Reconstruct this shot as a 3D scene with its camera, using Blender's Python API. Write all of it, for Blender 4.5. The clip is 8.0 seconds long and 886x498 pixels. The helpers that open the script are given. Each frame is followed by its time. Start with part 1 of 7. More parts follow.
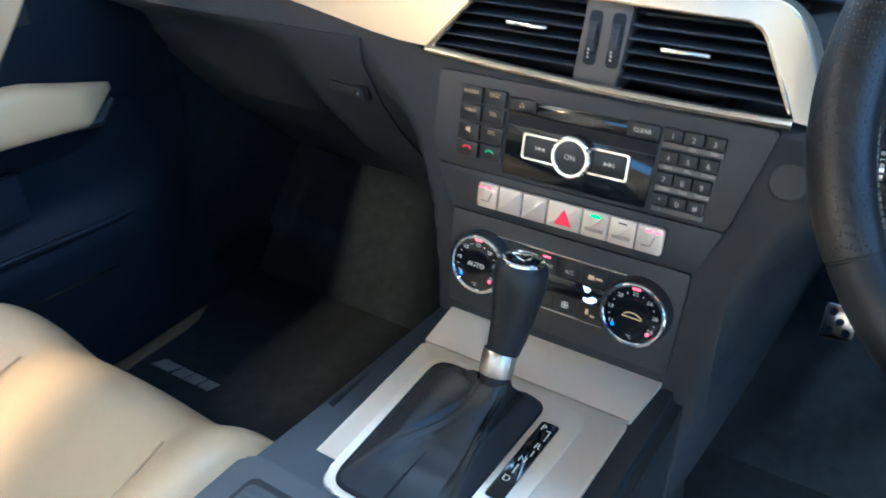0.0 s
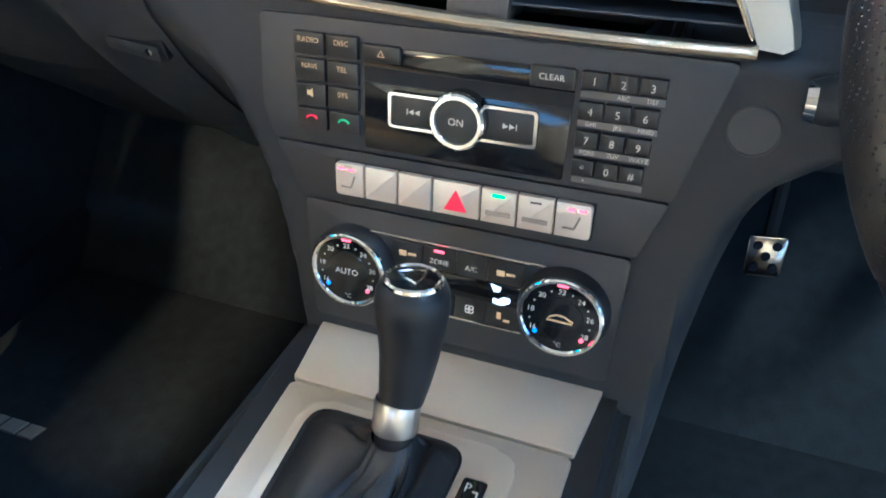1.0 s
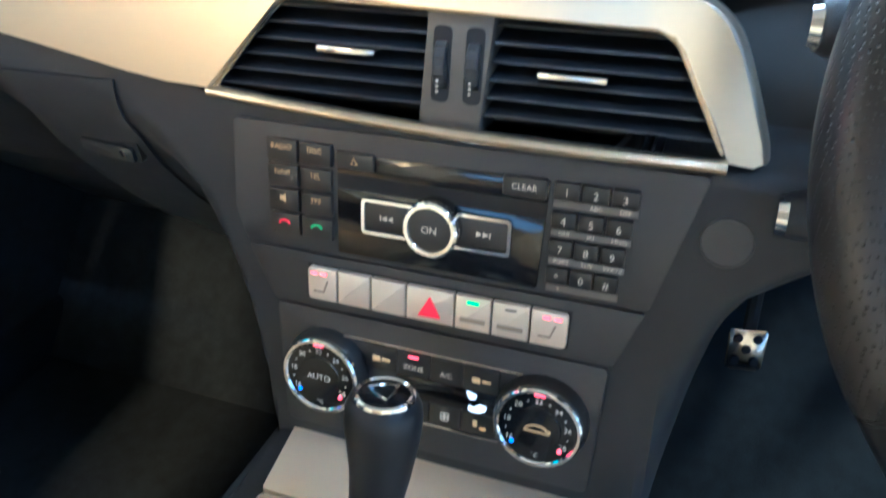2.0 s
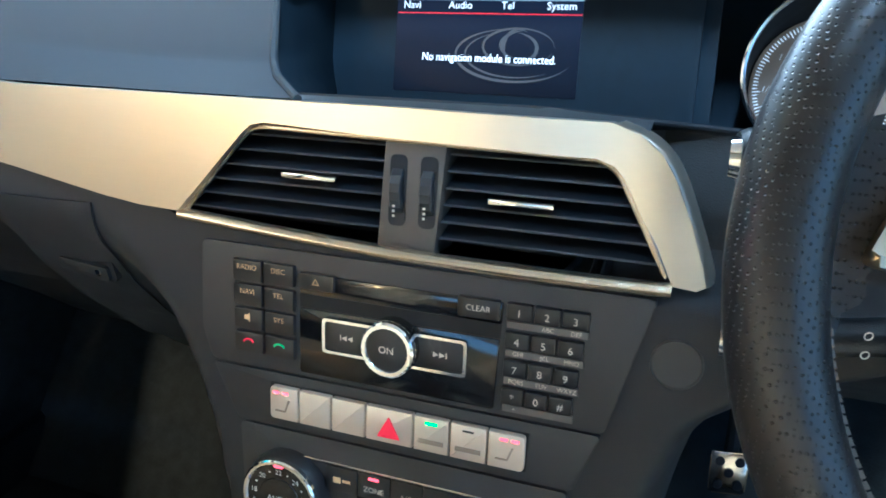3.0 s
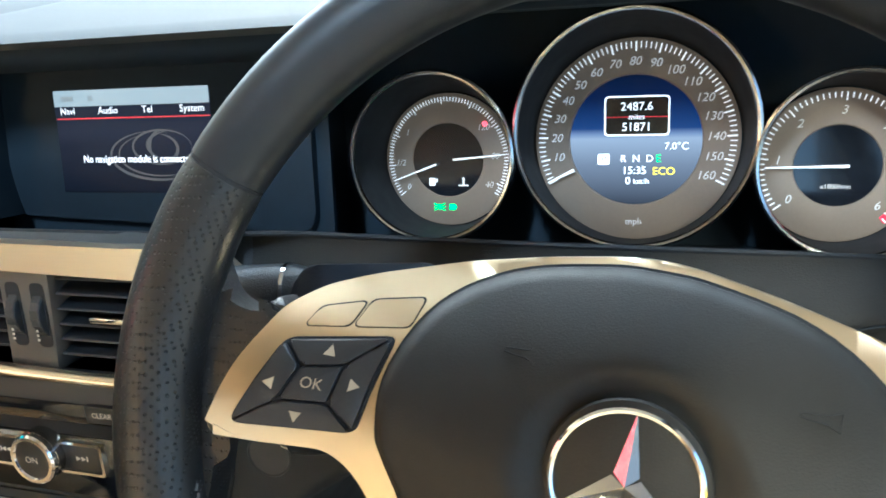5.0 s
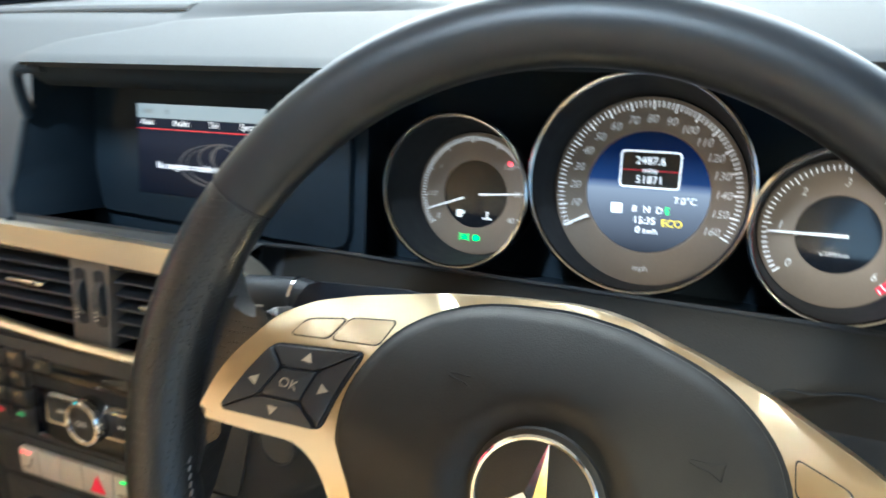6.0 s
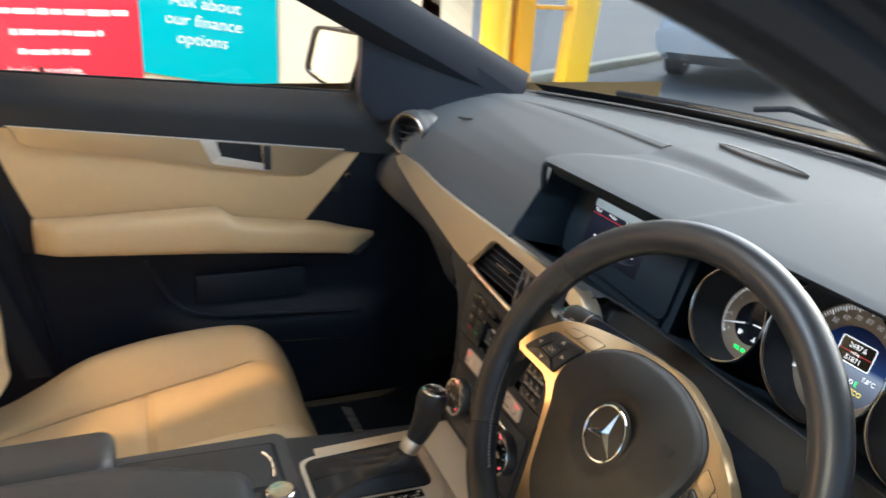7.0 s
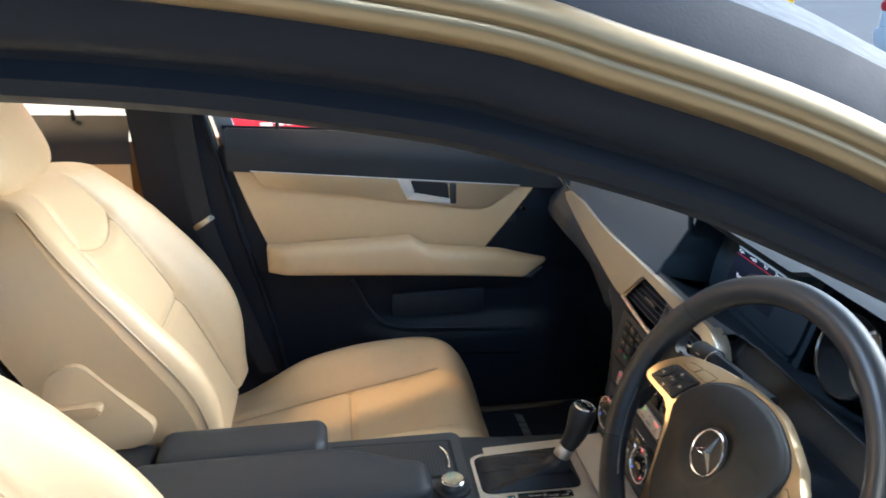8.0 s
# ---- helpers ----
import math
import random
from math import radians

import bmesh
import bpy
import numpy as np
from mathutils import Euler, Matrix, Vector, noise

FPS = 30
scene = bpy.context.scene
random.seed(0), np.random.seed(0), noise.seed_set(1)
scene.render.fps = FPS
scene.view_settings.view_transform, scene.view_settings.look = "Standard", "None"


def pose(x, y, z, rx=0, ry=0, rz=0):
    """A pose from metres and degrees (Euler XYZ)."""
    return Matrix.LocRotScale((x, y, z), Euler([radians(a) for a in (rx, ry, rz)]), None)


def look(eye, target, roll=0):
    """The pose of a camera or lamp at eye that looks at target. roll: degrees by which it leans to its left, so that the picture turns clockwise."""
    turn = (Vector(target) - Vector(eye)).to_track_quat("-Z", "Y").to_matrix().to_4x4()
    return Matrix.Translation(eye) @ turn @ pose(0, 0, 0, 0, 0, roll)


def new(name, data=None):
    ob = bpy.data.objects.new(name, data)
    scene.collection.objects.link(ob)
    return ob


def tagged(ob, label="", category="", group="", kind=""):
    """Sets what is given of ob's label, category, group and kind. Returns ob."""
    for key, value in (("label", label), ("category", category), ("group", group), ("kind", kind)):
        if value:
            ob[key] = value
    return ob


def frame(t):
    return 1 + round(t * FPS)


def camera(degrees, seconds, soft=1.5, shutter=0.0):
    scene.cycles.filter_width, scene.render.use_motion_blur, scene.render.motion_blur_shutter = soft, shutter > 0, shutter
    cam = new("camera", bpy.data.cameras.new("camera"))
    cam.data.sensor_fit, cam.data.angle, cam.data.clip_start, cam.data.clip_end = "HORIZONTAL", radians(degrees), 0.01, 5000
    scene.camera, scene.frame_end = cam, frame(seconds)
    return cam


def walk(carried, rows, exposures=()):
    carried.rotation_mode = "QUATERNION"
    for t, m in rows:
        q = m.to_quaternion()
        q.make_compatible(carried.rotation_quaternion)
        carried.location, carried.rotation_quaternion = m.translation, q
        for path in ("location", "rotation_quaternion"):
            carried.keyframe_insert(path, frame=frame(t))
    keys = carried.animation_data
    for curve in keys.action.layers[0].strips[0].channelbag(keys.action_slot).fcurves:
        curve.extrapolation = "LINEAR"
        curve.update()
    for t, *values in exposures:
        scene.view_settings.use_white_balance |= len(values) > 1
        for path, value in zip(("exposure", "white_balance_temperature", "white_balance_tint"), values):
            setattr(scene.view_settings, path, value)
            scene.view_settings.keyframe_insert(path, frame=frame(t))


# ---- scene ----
# ---------------------------------------------------------------- camera and its way
cam = camera(59.9, 8.0, soft=1.7, shutter=0.3)
PATH = [
    (0.0, (0.2346, -0.0359, 0.9794), (-0.6578, 1.2475, 0.0088), -2.2),
    (0.5, (0.1785, 0.0451, 0.9509), (-0.5170, 1.3533, -0.1411), -4.2),
    (1.0, (0.1463, 0.1150, 0.9344), (-0.4232, 1.4380, -0.2101), -3.3),
    (1.5, (0.1343, 0.1380, 0.9344), (-0.3956, 1.4775, -0.2101), -2.8),
    (2.0, (0.1463, 0.1352, 0.9472), (-0.4195, 1.5668, -0.0611), -2.4),
    (2.2, (0.1546, 0.1389, 0.9528), (-0.4342, 1.6275, 0.0447), -2.1),
    (3.3, (0.1969, 0.1398, 0.9537), (-0.4214, 1.6974, 0.1928), -3.0),
    (3.5, (0.2208, 0.1463, 0.9638), (-0.3919, 1.7020, 0.1956), -4.0),
    (4.0, (0.2953, 0.1914, 0.9840), (-0.2916, 1.7508, 0.2030), -5.7),
    (4.5, (0.3505, 0.2042, 1.0024), (-0.2052, 1.7563, 0.1846), -7.1),
    (4.7, (0.3671, 0.2116, 1.0098), (-0.1822, 1.7600, 0.1809), -7.4),
    (5.8, (0.4260, 0.2116, 1.0356), (-0.1932, 1.7333, 0.2076), -6.9),
    (6.0, (0.4444, 0.1950, 1.0402), (-0.2981, 1.6873, 0.2618), -4.8),
    (6.2, (0.4968, 0.1536, 1.0448), (-0.4628, 1.5612, 0.3502), -1.6),
    (6.5, (0.6210, 0.0975, 1.0770), (-0.6734, 1.2494, 0.4569), 2.5),
    (6.7, (0.7056, 0.0791, 1.1202), (-0.7498, 1.0249, 0.5093), 3.7),
    (6.8, (0.7489, 0.0708, 1.1460), (-0.7645, 0.9154, 0.5268), 3.9),
    (7.0, (0.8298, 0.0497, 1.1984), (-0.7608, 0.7185, 0.5590), 3.2),
    (7.2, (0.8942, 0.0570, 1.2306), (-0.7516, 0.5741, 0.5903), 2.0),
    (7.5, (0.9605, 0.0552, 1.2840), (-0.7130, 0.4407, 0.6225), 0.8),
    (8.0, (0.9973, 0.0460, 1.3060), (-0.7148, 0.2751, 0.6712), -0.9),
]
walk(cam, [(t, look(eye, target, roll)) for t, eye, target, roll in PATH], exposures=[(0.0, 2.4, 4100, 0), (1.0, 2.5, 4250, 0), (3.5, 2.15, 4350, -4), (4.7, 2.15, 5000, -2), (6.0, 2.0, 5350, 0), (6.6, 1.8, 5900, 1), (7.0, 1.6, 5700, 6), (7.5, 1.55, 5150, 6), (8.0, 1.42, 5000, 5)])

# ---------------------------------------------------------------- world, sun, lamps
world = bpy.data.worlds.new("sky")
scene.world = world
world.use_nodes = True
_n = world.node_tree.nodes
_sky = _n.new("ShaderNodeTexSky")
_sky.sky_type = "NISHITA"
_sky.sun_disc = False
_sky.sun_elevation, _sky.sun_rotation = radians(28), radians(-15)
_sky.air_density, _sky.dust_density, _sky.ozone_density = 1.0, 4.0, 1.0
world.node_tree.links.new(_sky.outputs[0], _n["Background"].inputs[0])
_n["Background"].inputs[1].default_value = 0.15

sun_data = bpy.data.lights.new("sun", "SUN")
sun_data.energy, sun_data.angle, sun_data.color = 1.7, radians(75), (0.97, 0.985, 1.0)
sun = new("sun", sun_data)
sun.matrix_world = look((-2.2, 8, 4.4), (0, 0, 0))


def batten(x, y, z, length, power, colour, along_y=True):
    """A ceiling batten added out of view to fill the workshop: its lamp."""
    d = bpy.data.lights.new("fill_lamp", "AREA")
    d.shape, d.size, d.size_y = "RECTANGLE", (0.14 if along_y else length), (length if along_y else 0.14)
    d.energy, d.color = power, colour
    o = new("fill_lamp", d)
    o.location = (x, y, z)
    return o


COOL, MILD, WARM = (0.86, 0.93, 1.0), (1.0, 0.83, 0.58), (1.0, 0.58, 0.24)
# battens out of view, placed and tinted to fill the cabin with light
LAMPS = [(2.0, 0.4, 3.05, 1.5, 6, COOL), (1.8, -2.4, 3.05, 1.5, 62, MILD), (0.2, -1.6, 3.05, 1.5, 80, COOL), (-1.15, -1.9, 3.05, 1.2, 55, WARM)]
for _l in LAMPS:
    batten(*_l)
# amber lamp added out of view behind the car, for warm glints on metal
GLINT_LAMP = (-1.74, -2.7, 1.45)
_d = bpy.data.lights.new("glint_lamp", "AREA")
_d.shape, _d.size, _d.size_y, _d.energy, _d.color = "RECTANGLE", 1.1, 0.35, 28, (1.0, 0.50, 0.16)
_o = new("glint_lamp", _d)
_o.matrix_world = look(GLINT_LAMP, (0.2, 0.2, 0.95))
# ---------------------------------------------------------------- materials
def material(name, col, rough=0.5, metal=0.0, vary=0.12, vscale=6.0, bump=0.0, bscale=400.0, kind="noise",
             coat=0.0, emit=None, power=0.0, spec=0.5, rvary=0.1, trans=0.0, stretch=None, island=0.0):
    m = bpy.data.materials.new(name)
    m.use_nodes = True
    nt = m.node_tree
    n, l = nt.nodes, nt.links
    b = n["Principled BSDF"]
    b.inputs["Base Color"].default_value = (*col, 1)
    b.inputs["Roughness"].default_value = rough
    b.inputs["Metallic"].default_value = metal
    b.inputs["Coat Weight"].default_value = coat
    b.inputs["Coat Roughness"].default_value = 0.05
    b.inputs["Specular IOR Level"].default_value = spec
    b.inputs["Transmission Weight"].default_value = trans
    if emit:
        b.inputs["Emission Color"].default_value = (*emit, 1)
        b.inputs["Emission Strength"].default_value = power
    tc = n.new("ShaderNodeTexCoord")
    co = tc.outputs["Object"]
    if stretch:
        mp = n.new("ShaderNodeMapping")
        mp.inputs["Scale"].default_value = stretch
        l.new(co, mp.inputs["Vector"])
        co = mp.outputs["Vector"]
    if vary:
        big, small = n.new("ShaderNodeTexNoise"), n.new("ShaderNodeTexNoise")
        big.inputs["Scale"].default_value, big.inputs["Detail"].default_value = vscale, 3
        small.inputs["Scale"].default_value, small.inputs["Detail"].default_value = vscale * 14, 4
        l.new(co, big.inputs["Vector"])
        l.new(co, small.inputs["Vector"])
        add = n.new("ShaderNodeMath")
        add.operation = "ADD"
        l.new(big.outputs["Fac"], add.inputs[0])
        l.new(small.outputs["Fac"], add.inputs[1])
        mr = n.new("ShaderNodeMapRange")
        mr.inputs["From Min"].default_value, mr.inputs["From Max"].default_value = 0.6, 1.4
        mr.inputs["To Min"].default_value, mr.inputs["To Max"].default_value = 1 - vary, 1 + vary
        l.new(add.outputs[0], mr.inputs["Value"])
        mx = n.new("ShaderNodeVectorMath")
        mx.operation = "SCALE"
        mx.inputs[0].default_value = col
        l.new(mr.outputs[0], mx.inputs["Scale"])
        l.new(mx.outputs[0], b.inputs["Base Color"])
        if island:
            oi = n.new("ShaderNodeObjectInfo")
            m2 = n.new("ShaderNodeMapRange")
            m2.inputs["To Min"].default_value, m2.inputs["To Max"].default_value = 1 - island, 1 + island
            l.new(oi.outputs["Random"], m2.inputs["Value"])
            mm = n.new("ShaderNodeMath")
            mm.operation = "MULTIPLY"
            l.new(mr.outputs[0], mm.inputs[0])
            l.new(m2.outputs[0], mm.inputs[1])
            l.new(mm.outputs[0], mx.inputs["Scale"])
        if rvary:
            rr = n.new("ShaderNodeMapRange")
            rr.inputs["From Min"].default_value, rr.inputs["From Max"].default_value = 0.6, 1.4
            rr.inputs["To Min"].default_value, rr.inputs["To Max"].default_value = max(rough - rvary, 0.02), min(rough + rvary, 1)
            l.new(add.outputs[0], rr.inputs["Value"])
            l.new(rr.outputs[0], b.inputs["Roughness"])
    if bump:
        if kind == "grain":
            t = n.new("ShaderNodeTexVoronoi")
            t.inputs["Scale"].default_value = bscale
            out = t.outputs["Distance"]
        elif kind == "dots":
            t = n.new("ShaderNodeTexVoronoi")
            t.inputs["Scale"].default_value = bscale
            t.inputs["Randomness"].default_value = 0.15
            hole = n.new("ShaderNodeMapRange")
            hole.inputs["From Min"].default_value, hole.inputs["From Max"].default_value = 0.16, 0.30
            l.new(t.outputs["Distance"], hole.inputs["Value"])
            out = hole.outputs[0]
        else:
            t = n.new("ShaderNodeTexNoise")
            t.inputs["Scale"].default_value, t.inputs["Detail"].default_value = bscale, 5
            out = t.outputs["Fac"]
        l.new(co, t.inputs["Vector"])
        bp = n.new("ShaderNodeBump")
        bp.inputs["Strength"].default_value = bump
        bp.inputs["Distance"].default_value = 0.001
        l.new(out, bp.inputs["Height"])
        l.new(bp.outputs[0], b.inputs["Normal"])
    return m


def glass_sheet(name, tint=(1, 1, 1), gloss=0.02):
    """A pane: clear, with a mirror gloss that grows towards grazing view."""
    m = bpy.data.materials.new(name)
    m.use_nodes = True
    n, l = m.node_tree.nodes, m.node_tree.links
    n.remove(n["Principled BSDF"])
    tr, gl, mx, fr = n.new("ShaderNodeBsdfTransparent"), n.new("ShaderNodeBsdfGlossy"), n.new("ShaderNodeMixShader"), n.new("ShaderNodeLayerWeight")
    pw, mr = n.new("ShaderNodeMath"), n.new("ShaderNodeMapRange")
    pw.operation = "POWER"
    pw.inputs[1].default_value = 5.0
    mr.inputs["To Min"].default_value, mr.inputs["To Max"].default_value = 0.04, 0.9
    l.new(fr.outputs["Facing"], pw.inputs[0])
    l.new(pw.outputs[0], mr.inputs["Value"])
    tr.inputs["Color"].default_value = (*tint, 1)
    gl.inputs["Roughness"].default_value = gloss
    fr.inputs["Blend"].default_value = 0.5
    l.new(mr.outputs[0], mx.inputs[0])
    l.new(tr.outputs[0], mx.inputs[1])
    l.new(gl.outputs[0], mx.inputs[2])
    l.new(mx.outputs[0], n["Material Output"].inputs["Surface"])
    return m


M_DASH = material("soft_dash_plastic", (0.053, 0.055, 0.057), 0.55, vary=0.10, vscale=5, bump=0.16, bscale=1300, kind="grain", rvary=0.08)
# the same plastic in a darker tone, for lower dash and door tops
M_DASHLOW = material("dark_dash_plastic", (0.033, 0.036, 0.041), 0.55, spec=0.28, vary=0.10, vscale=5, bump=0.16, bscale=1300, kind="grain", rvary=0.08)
M_SURR = material("darkened_surround_plastic", (0.018, 0.0165, 0.0145), 0.60, spec=0.2, vary=0.08, vscale=8, bump=0.14, bscale=1200, kind="grain")
M_SLAT = material("vent_slat_black", (0.011, 0.014, 0.019), 0.55, spec=0.2, vary=0.1, vscale=20)
M_HANDLE = material("satin_door_handle", (0.72, 0.70, 0.66), 0.30, metal=0.45, vary=0.02, rvary=0)
M_DASHTOP = material("soft_dash_top", (0.056, 0.063, 0.069), 0.70, spec=0.15, vary=0.03, vscale=5, bump=0.05, bscale=1100, kind="grain", rvary=0.02)
M_PLASTIC = material("hard_black_plastic", (0.024, 0.027, 0.031), 0.42, vary=0.12, vscale=9, bump=0.2, bscale=1200, kind="grain")
M_FACE = material("satin_faceplate", (0.036, 0.038, 0.042), 0.46, vary=0.08, vscale=8, bump=0.12, bscale=1500, kind="grain")
M_KEY = material("key_plastic", (0.025, 0.025, 0.026), 0.36, vary=0.12, vscale=30, bump=0.1, bscale=1500)
M_PIANO = material("piano_black", (0.006, 0.007, 0.010), 0.12, coat=0.3, vary=0.2, vscale=12, rvary=0.04)
M_BLACK = material("matt_black", (0.012, 0.013, 0.015), 0.8, vary=0.15)
M_ALU = material("brushed_aluminium", (0.71, 0.63, 0.50), 0.34, metal=0.88, vary=0.02, vscale=40, bump=0.03, bscale=300, stretch=(0.06, 1, 1), rvary=0.0)
M_SATIN = material("satin_silver_paint", (0.68, 0.60, 0.47), 0.27, metal=0.94, vary=0.015, vscale=20, rvary=0.0)
M_SPOKE = material("satin_spoke_metal", (0.64, 0.50, 0.31), 0.30, metal=1.0, vary=0.015, vscale=20, rvary=0.0)
M_CHROME = material("chrome", (0.80, 0.80, 0.80), 0.10, metal=1.0, vary=0.03, vscale=30, rvary=0.04)
M_DCHROME = material("smoked_chrome", (0.42, 0.41, 0.40), 0.16, metal=1.0, vary=0.05, vscale=30, rvary=0.05)
M_RUBBER = material("black_rubber", (0.009, 0.012, 0.019), 0.5, spec=0.18, vary=0.15, bump=0.1, bscale=500)
M_LEATHER = material("cream_leather", (0.65, 0.475, 0.265), 0.40, vary=0.035, vscale=5, bump=0.13, bscale=900, kind="grain", rvary=0.07)
M_RECESS = material("smoked_bezel", (0.014, 0.021, 0.029), 0.75, spec=0.10, vary=0.15, vscale=9)
M_AIRBAG = material("airbag_skin", (0.016, 0.0158, 0.015), 0.60, spec=0.40, vary=0.08, vscale=10, bump=0.10, bscale=1400, kind="grain")
M_ARROW = material("beige_print", (0.44, 0.37, 0.26), 0.6, vary=0)
M_FAINT = material("faint_print", (0.36, 0.30, 0.24), 0.5, vary=0.05)
M_LEATHSEAM = material("cream_piping", (0.48, 0.35, 0.20), 0.5, vary=0.1)
M_BLEATHER = material("black_leather", (0.014, 0.016, 0.019), 0.40, spec=0.38, vary=0.15, vscale=9, bump=0.03, bscale=1300, kind="grain", rvary=0.03)
M_PERF = material("perforated_black_leather", (0.016, 0.016, 0.016), 0.38, spec=0.5, vary=0.2, vscale=14, bump=0.7, bscale=460, kind="dots", rvary=0.1)
M_STITCH = material("grey_thread", (0.16, 0.155, 0.15), 0.8, vary=0.15, vscale=60)
M_CARPET = material("black_carpet", (0.017, 0.021, 0.026), 0.95, vary=0.35, vscale=60, bump=0.6, bscale=700, spec=0.05)
M_FABRIC = material("belt_webbing", (0.012, 0.014, 0.018), 0.7, vary=0.1, bump=0.6, bscale=900)
M_GLOSSBLK = material("black_gloss_seal", (0.010, 0.013, 0.019), 0.30, spec=0.25, vary=0.05, rvary=0.02)
M_BODY = material("sand_car_paint", (0.26, 0.20, 0.112), 0.36, metal=0.80, coat=0.12, vary=0.03, vscale=8, rvary=0.02)
M_LEGEND = material("white_legend", (0.50, 0.46, 0.40), 0.6, vary=0, emit=(1.0, 0.86, 0.66), power=0.0456)
M_AMBER = material("amber_legend", (0.60, 0.42, 0.22), 0.6, vary=0, emit=(1.0, 0.62, 0.28), power=0.0456)
M_GREYBAR = material("grey_legend_bar", (0.13, 0.125, 0.12), 0.5, vary=0.1)
M_RED = material("red_led", (0.8, 0.05, 0.06), 0.4, vary=0, emit=(1.0, 0.06, 0.08), power=0.836)
M_REDP = material("red_plastic", (0.75, 0.02, 0.05), 0.3, vary=0.08, emit=(1.0, 0.02, 0.06), power=0.095)
M_GREEN = material("green_led", (0.1, 0.8, 0.25), 0.4, vary=0, emit=(0.03, 1.0, 0.08), power=0.456)
M_GREENP = material("green_legend", (0.08, 0.35, 0.12), 0.5, vary=0, emit=(0.05, 0.6, 0.15), power=0.095)
M_BLUE = material("blue_dot", (0.06, 0.15, 0.8), 0.4, vary=0, emit=(0.05, 0.2, 1.0), power=0.456)
M_YELLOWL = material("yellow_lamp_text", (0.9, 0.7, 0.05), 0.4, vary=0, emit=(1.0, 0.75, 0.0), power=0.418)
M_WHITEL = material("lit_white", (0.9, 0.9, 0.9), 0.4, vary=0, emit=(0.95, 0.97, 1.0), power=0.361)
M_DIAL = material("brown_grey_dial", (0.150, 0.118, 0.090), 0.46, metal=0.10, vary=0.08, vscale=40, rvary=0.06, emit=(1.0, 0.72, 0.5), power=0.012)
M_TICK = material("white_tick", (0.75, 0.75, 0.75), 0.5, vary=0, emit=(1.0, 0.97, 0.92), power=0.171)
M_NUM = material("grey_numeral", (0.5, 0.49, 0.47), 0.5, vary=0, emit=(1.0, 0.96, 0.9), power=0.0836)
M_GLASS = glass_sheet("window_glass", (0.93, 0.96, 0.95))
M_MIRROR = material("mirror_glass", (0.9, 0.9, 0.9), 0.02, metal=1.0, vary=0)
M_WALL = material("cream_wall_paint", (0.82, 0.71, 0.52), 0.75, vary=0.06, vscale=1.5, bump=0.25, bscale=90)
M_CEIL = material("grey_ceiling", (0.32, 0.32, 0.33), 0.85, vary=0.08, vscale=1.2, bump=0.2, bscale=60)
M_REDB = material("red_sign_print", (0.72, 0.025, 0.05), 0.4, vary=0.04, vscale=2)
M_TEALB = material("teal_sign_print", (0.012, 0.40, 0.46), 0.4, vary=0.04, vscale=2)
M_SIGNTXT = material("white_sign_print", (0.85, 0.82, 0.78), 0.5, vary=0.04)
M_YEL = material("yellow_guard_paint", (0.85, 0.55, 0.02), 0.4, vary=0.12, vscale=6, bump=0.1, bscale=60)
M_CONC = material("wet_concrete", (0.085, 0.085, 0.081), 0.72, spec=0.25, vary=0.16, vscale=0.35, bump=0.12, bscale=22, rvary=0.12)
# tan so that the unseen floor bounces warm light into the cabin
M_FLOOR = material("workshop_floor", (0.34, 0.29, 0.22), 0.5, vary=0.2, vscale=0.8, bump=0.3, bscale=30, rvary=0.15)
M_KERB = material("mossy_kerb", (0.22, 0.22, 0.17), 0.8, vary=0.4, vscale=3, bump=0.6, bscale=40)
M_BRICK = material("orange_brick", (0.40, 0.20, 0.11), 0.85, vary=0.15, vscale=2, bump=0.4, bscale=40, island=0.18)
M_MORTAR = material("mortar", (0.36, 0.31, 0.25), 0.9, vary=0.15, vscale=3)
M_REDDOOR = material("red_shutter", (0.55, 0.06, 0.06), 0.5, vary=0.1, vscale=1.5)
M_WCAR = material("white_car_paint", (0.78, 0.78, 0.77), 0.22, coat=0.7, vary=0.04, vscale=1.2, rvary=0.05)
M_KCAR = material("black_car_paint", (0.015, 0.018, 0.026), 0.2, coat=0.7, vary=0.1, vscale=1.5, rvary=0.05)
M_RCAR = material("red_car_paint", (0.60, 0.02, 0.03), 0.22, coat=0.7, vary=0.06, vscale=1.5, rvary=0.05)
M_TAIL = material("red_tail_lens", (0.55, 0.02, 0.03), 0.12, coat=0.5, vary=0.1, vscale=8)
M_PLATE = material("yellow_plate", (0.80, 0.52, 0.03), 0.45, vary=0.05)
M_DGLASS = material("dark_car_glass", (0.02, 0.025, 0.03), 0.06, coat=0.5, vary=0.1)
M_TYRE = material("tyre_rubber", (0.018, 0.018, 0.018), 0.8, vary=0.2, vscale=10)
M_WHEEL = material("alloy_wheel", (0.5, 0.5, 0.5), 0.3, metal=0.8, vary=0.1)
M_BOOT = material("soft_boot_leather", (0.026, 0.027, 0.029), 0.46, spec=0.5, vary=0.15, vscale=14, bump=0.10, bscale=900, kind="grain")
M_SASH = material("daylit_sash_grey", (0.30, 0.33, 0.40), 0.45, metal=0.2, vary=0.05)
M_SWITCH = material("painted_silver_switch", (0.74, 0.66, 0.57), 0.38, metal=0.35, vary=0.02, rvary=0)
M_STEEL = material("brushed_steel", (0.62, 0.59, 0.54), 0.28, metal=1.0, vary=0.03, vscale=50, rvary=0)
M_CONS = material("champagne_console_plate", (0.80, 0.70, 0.55), 0.32, metal=0.30, vary=0.02, vscale=30, rvary=0)
M_INSERT = material("brushed_door_insert", (0.54, 0.43, 0.28), 0.34, metal=0.95, vary=0.02, vscale=30, rvary=0)
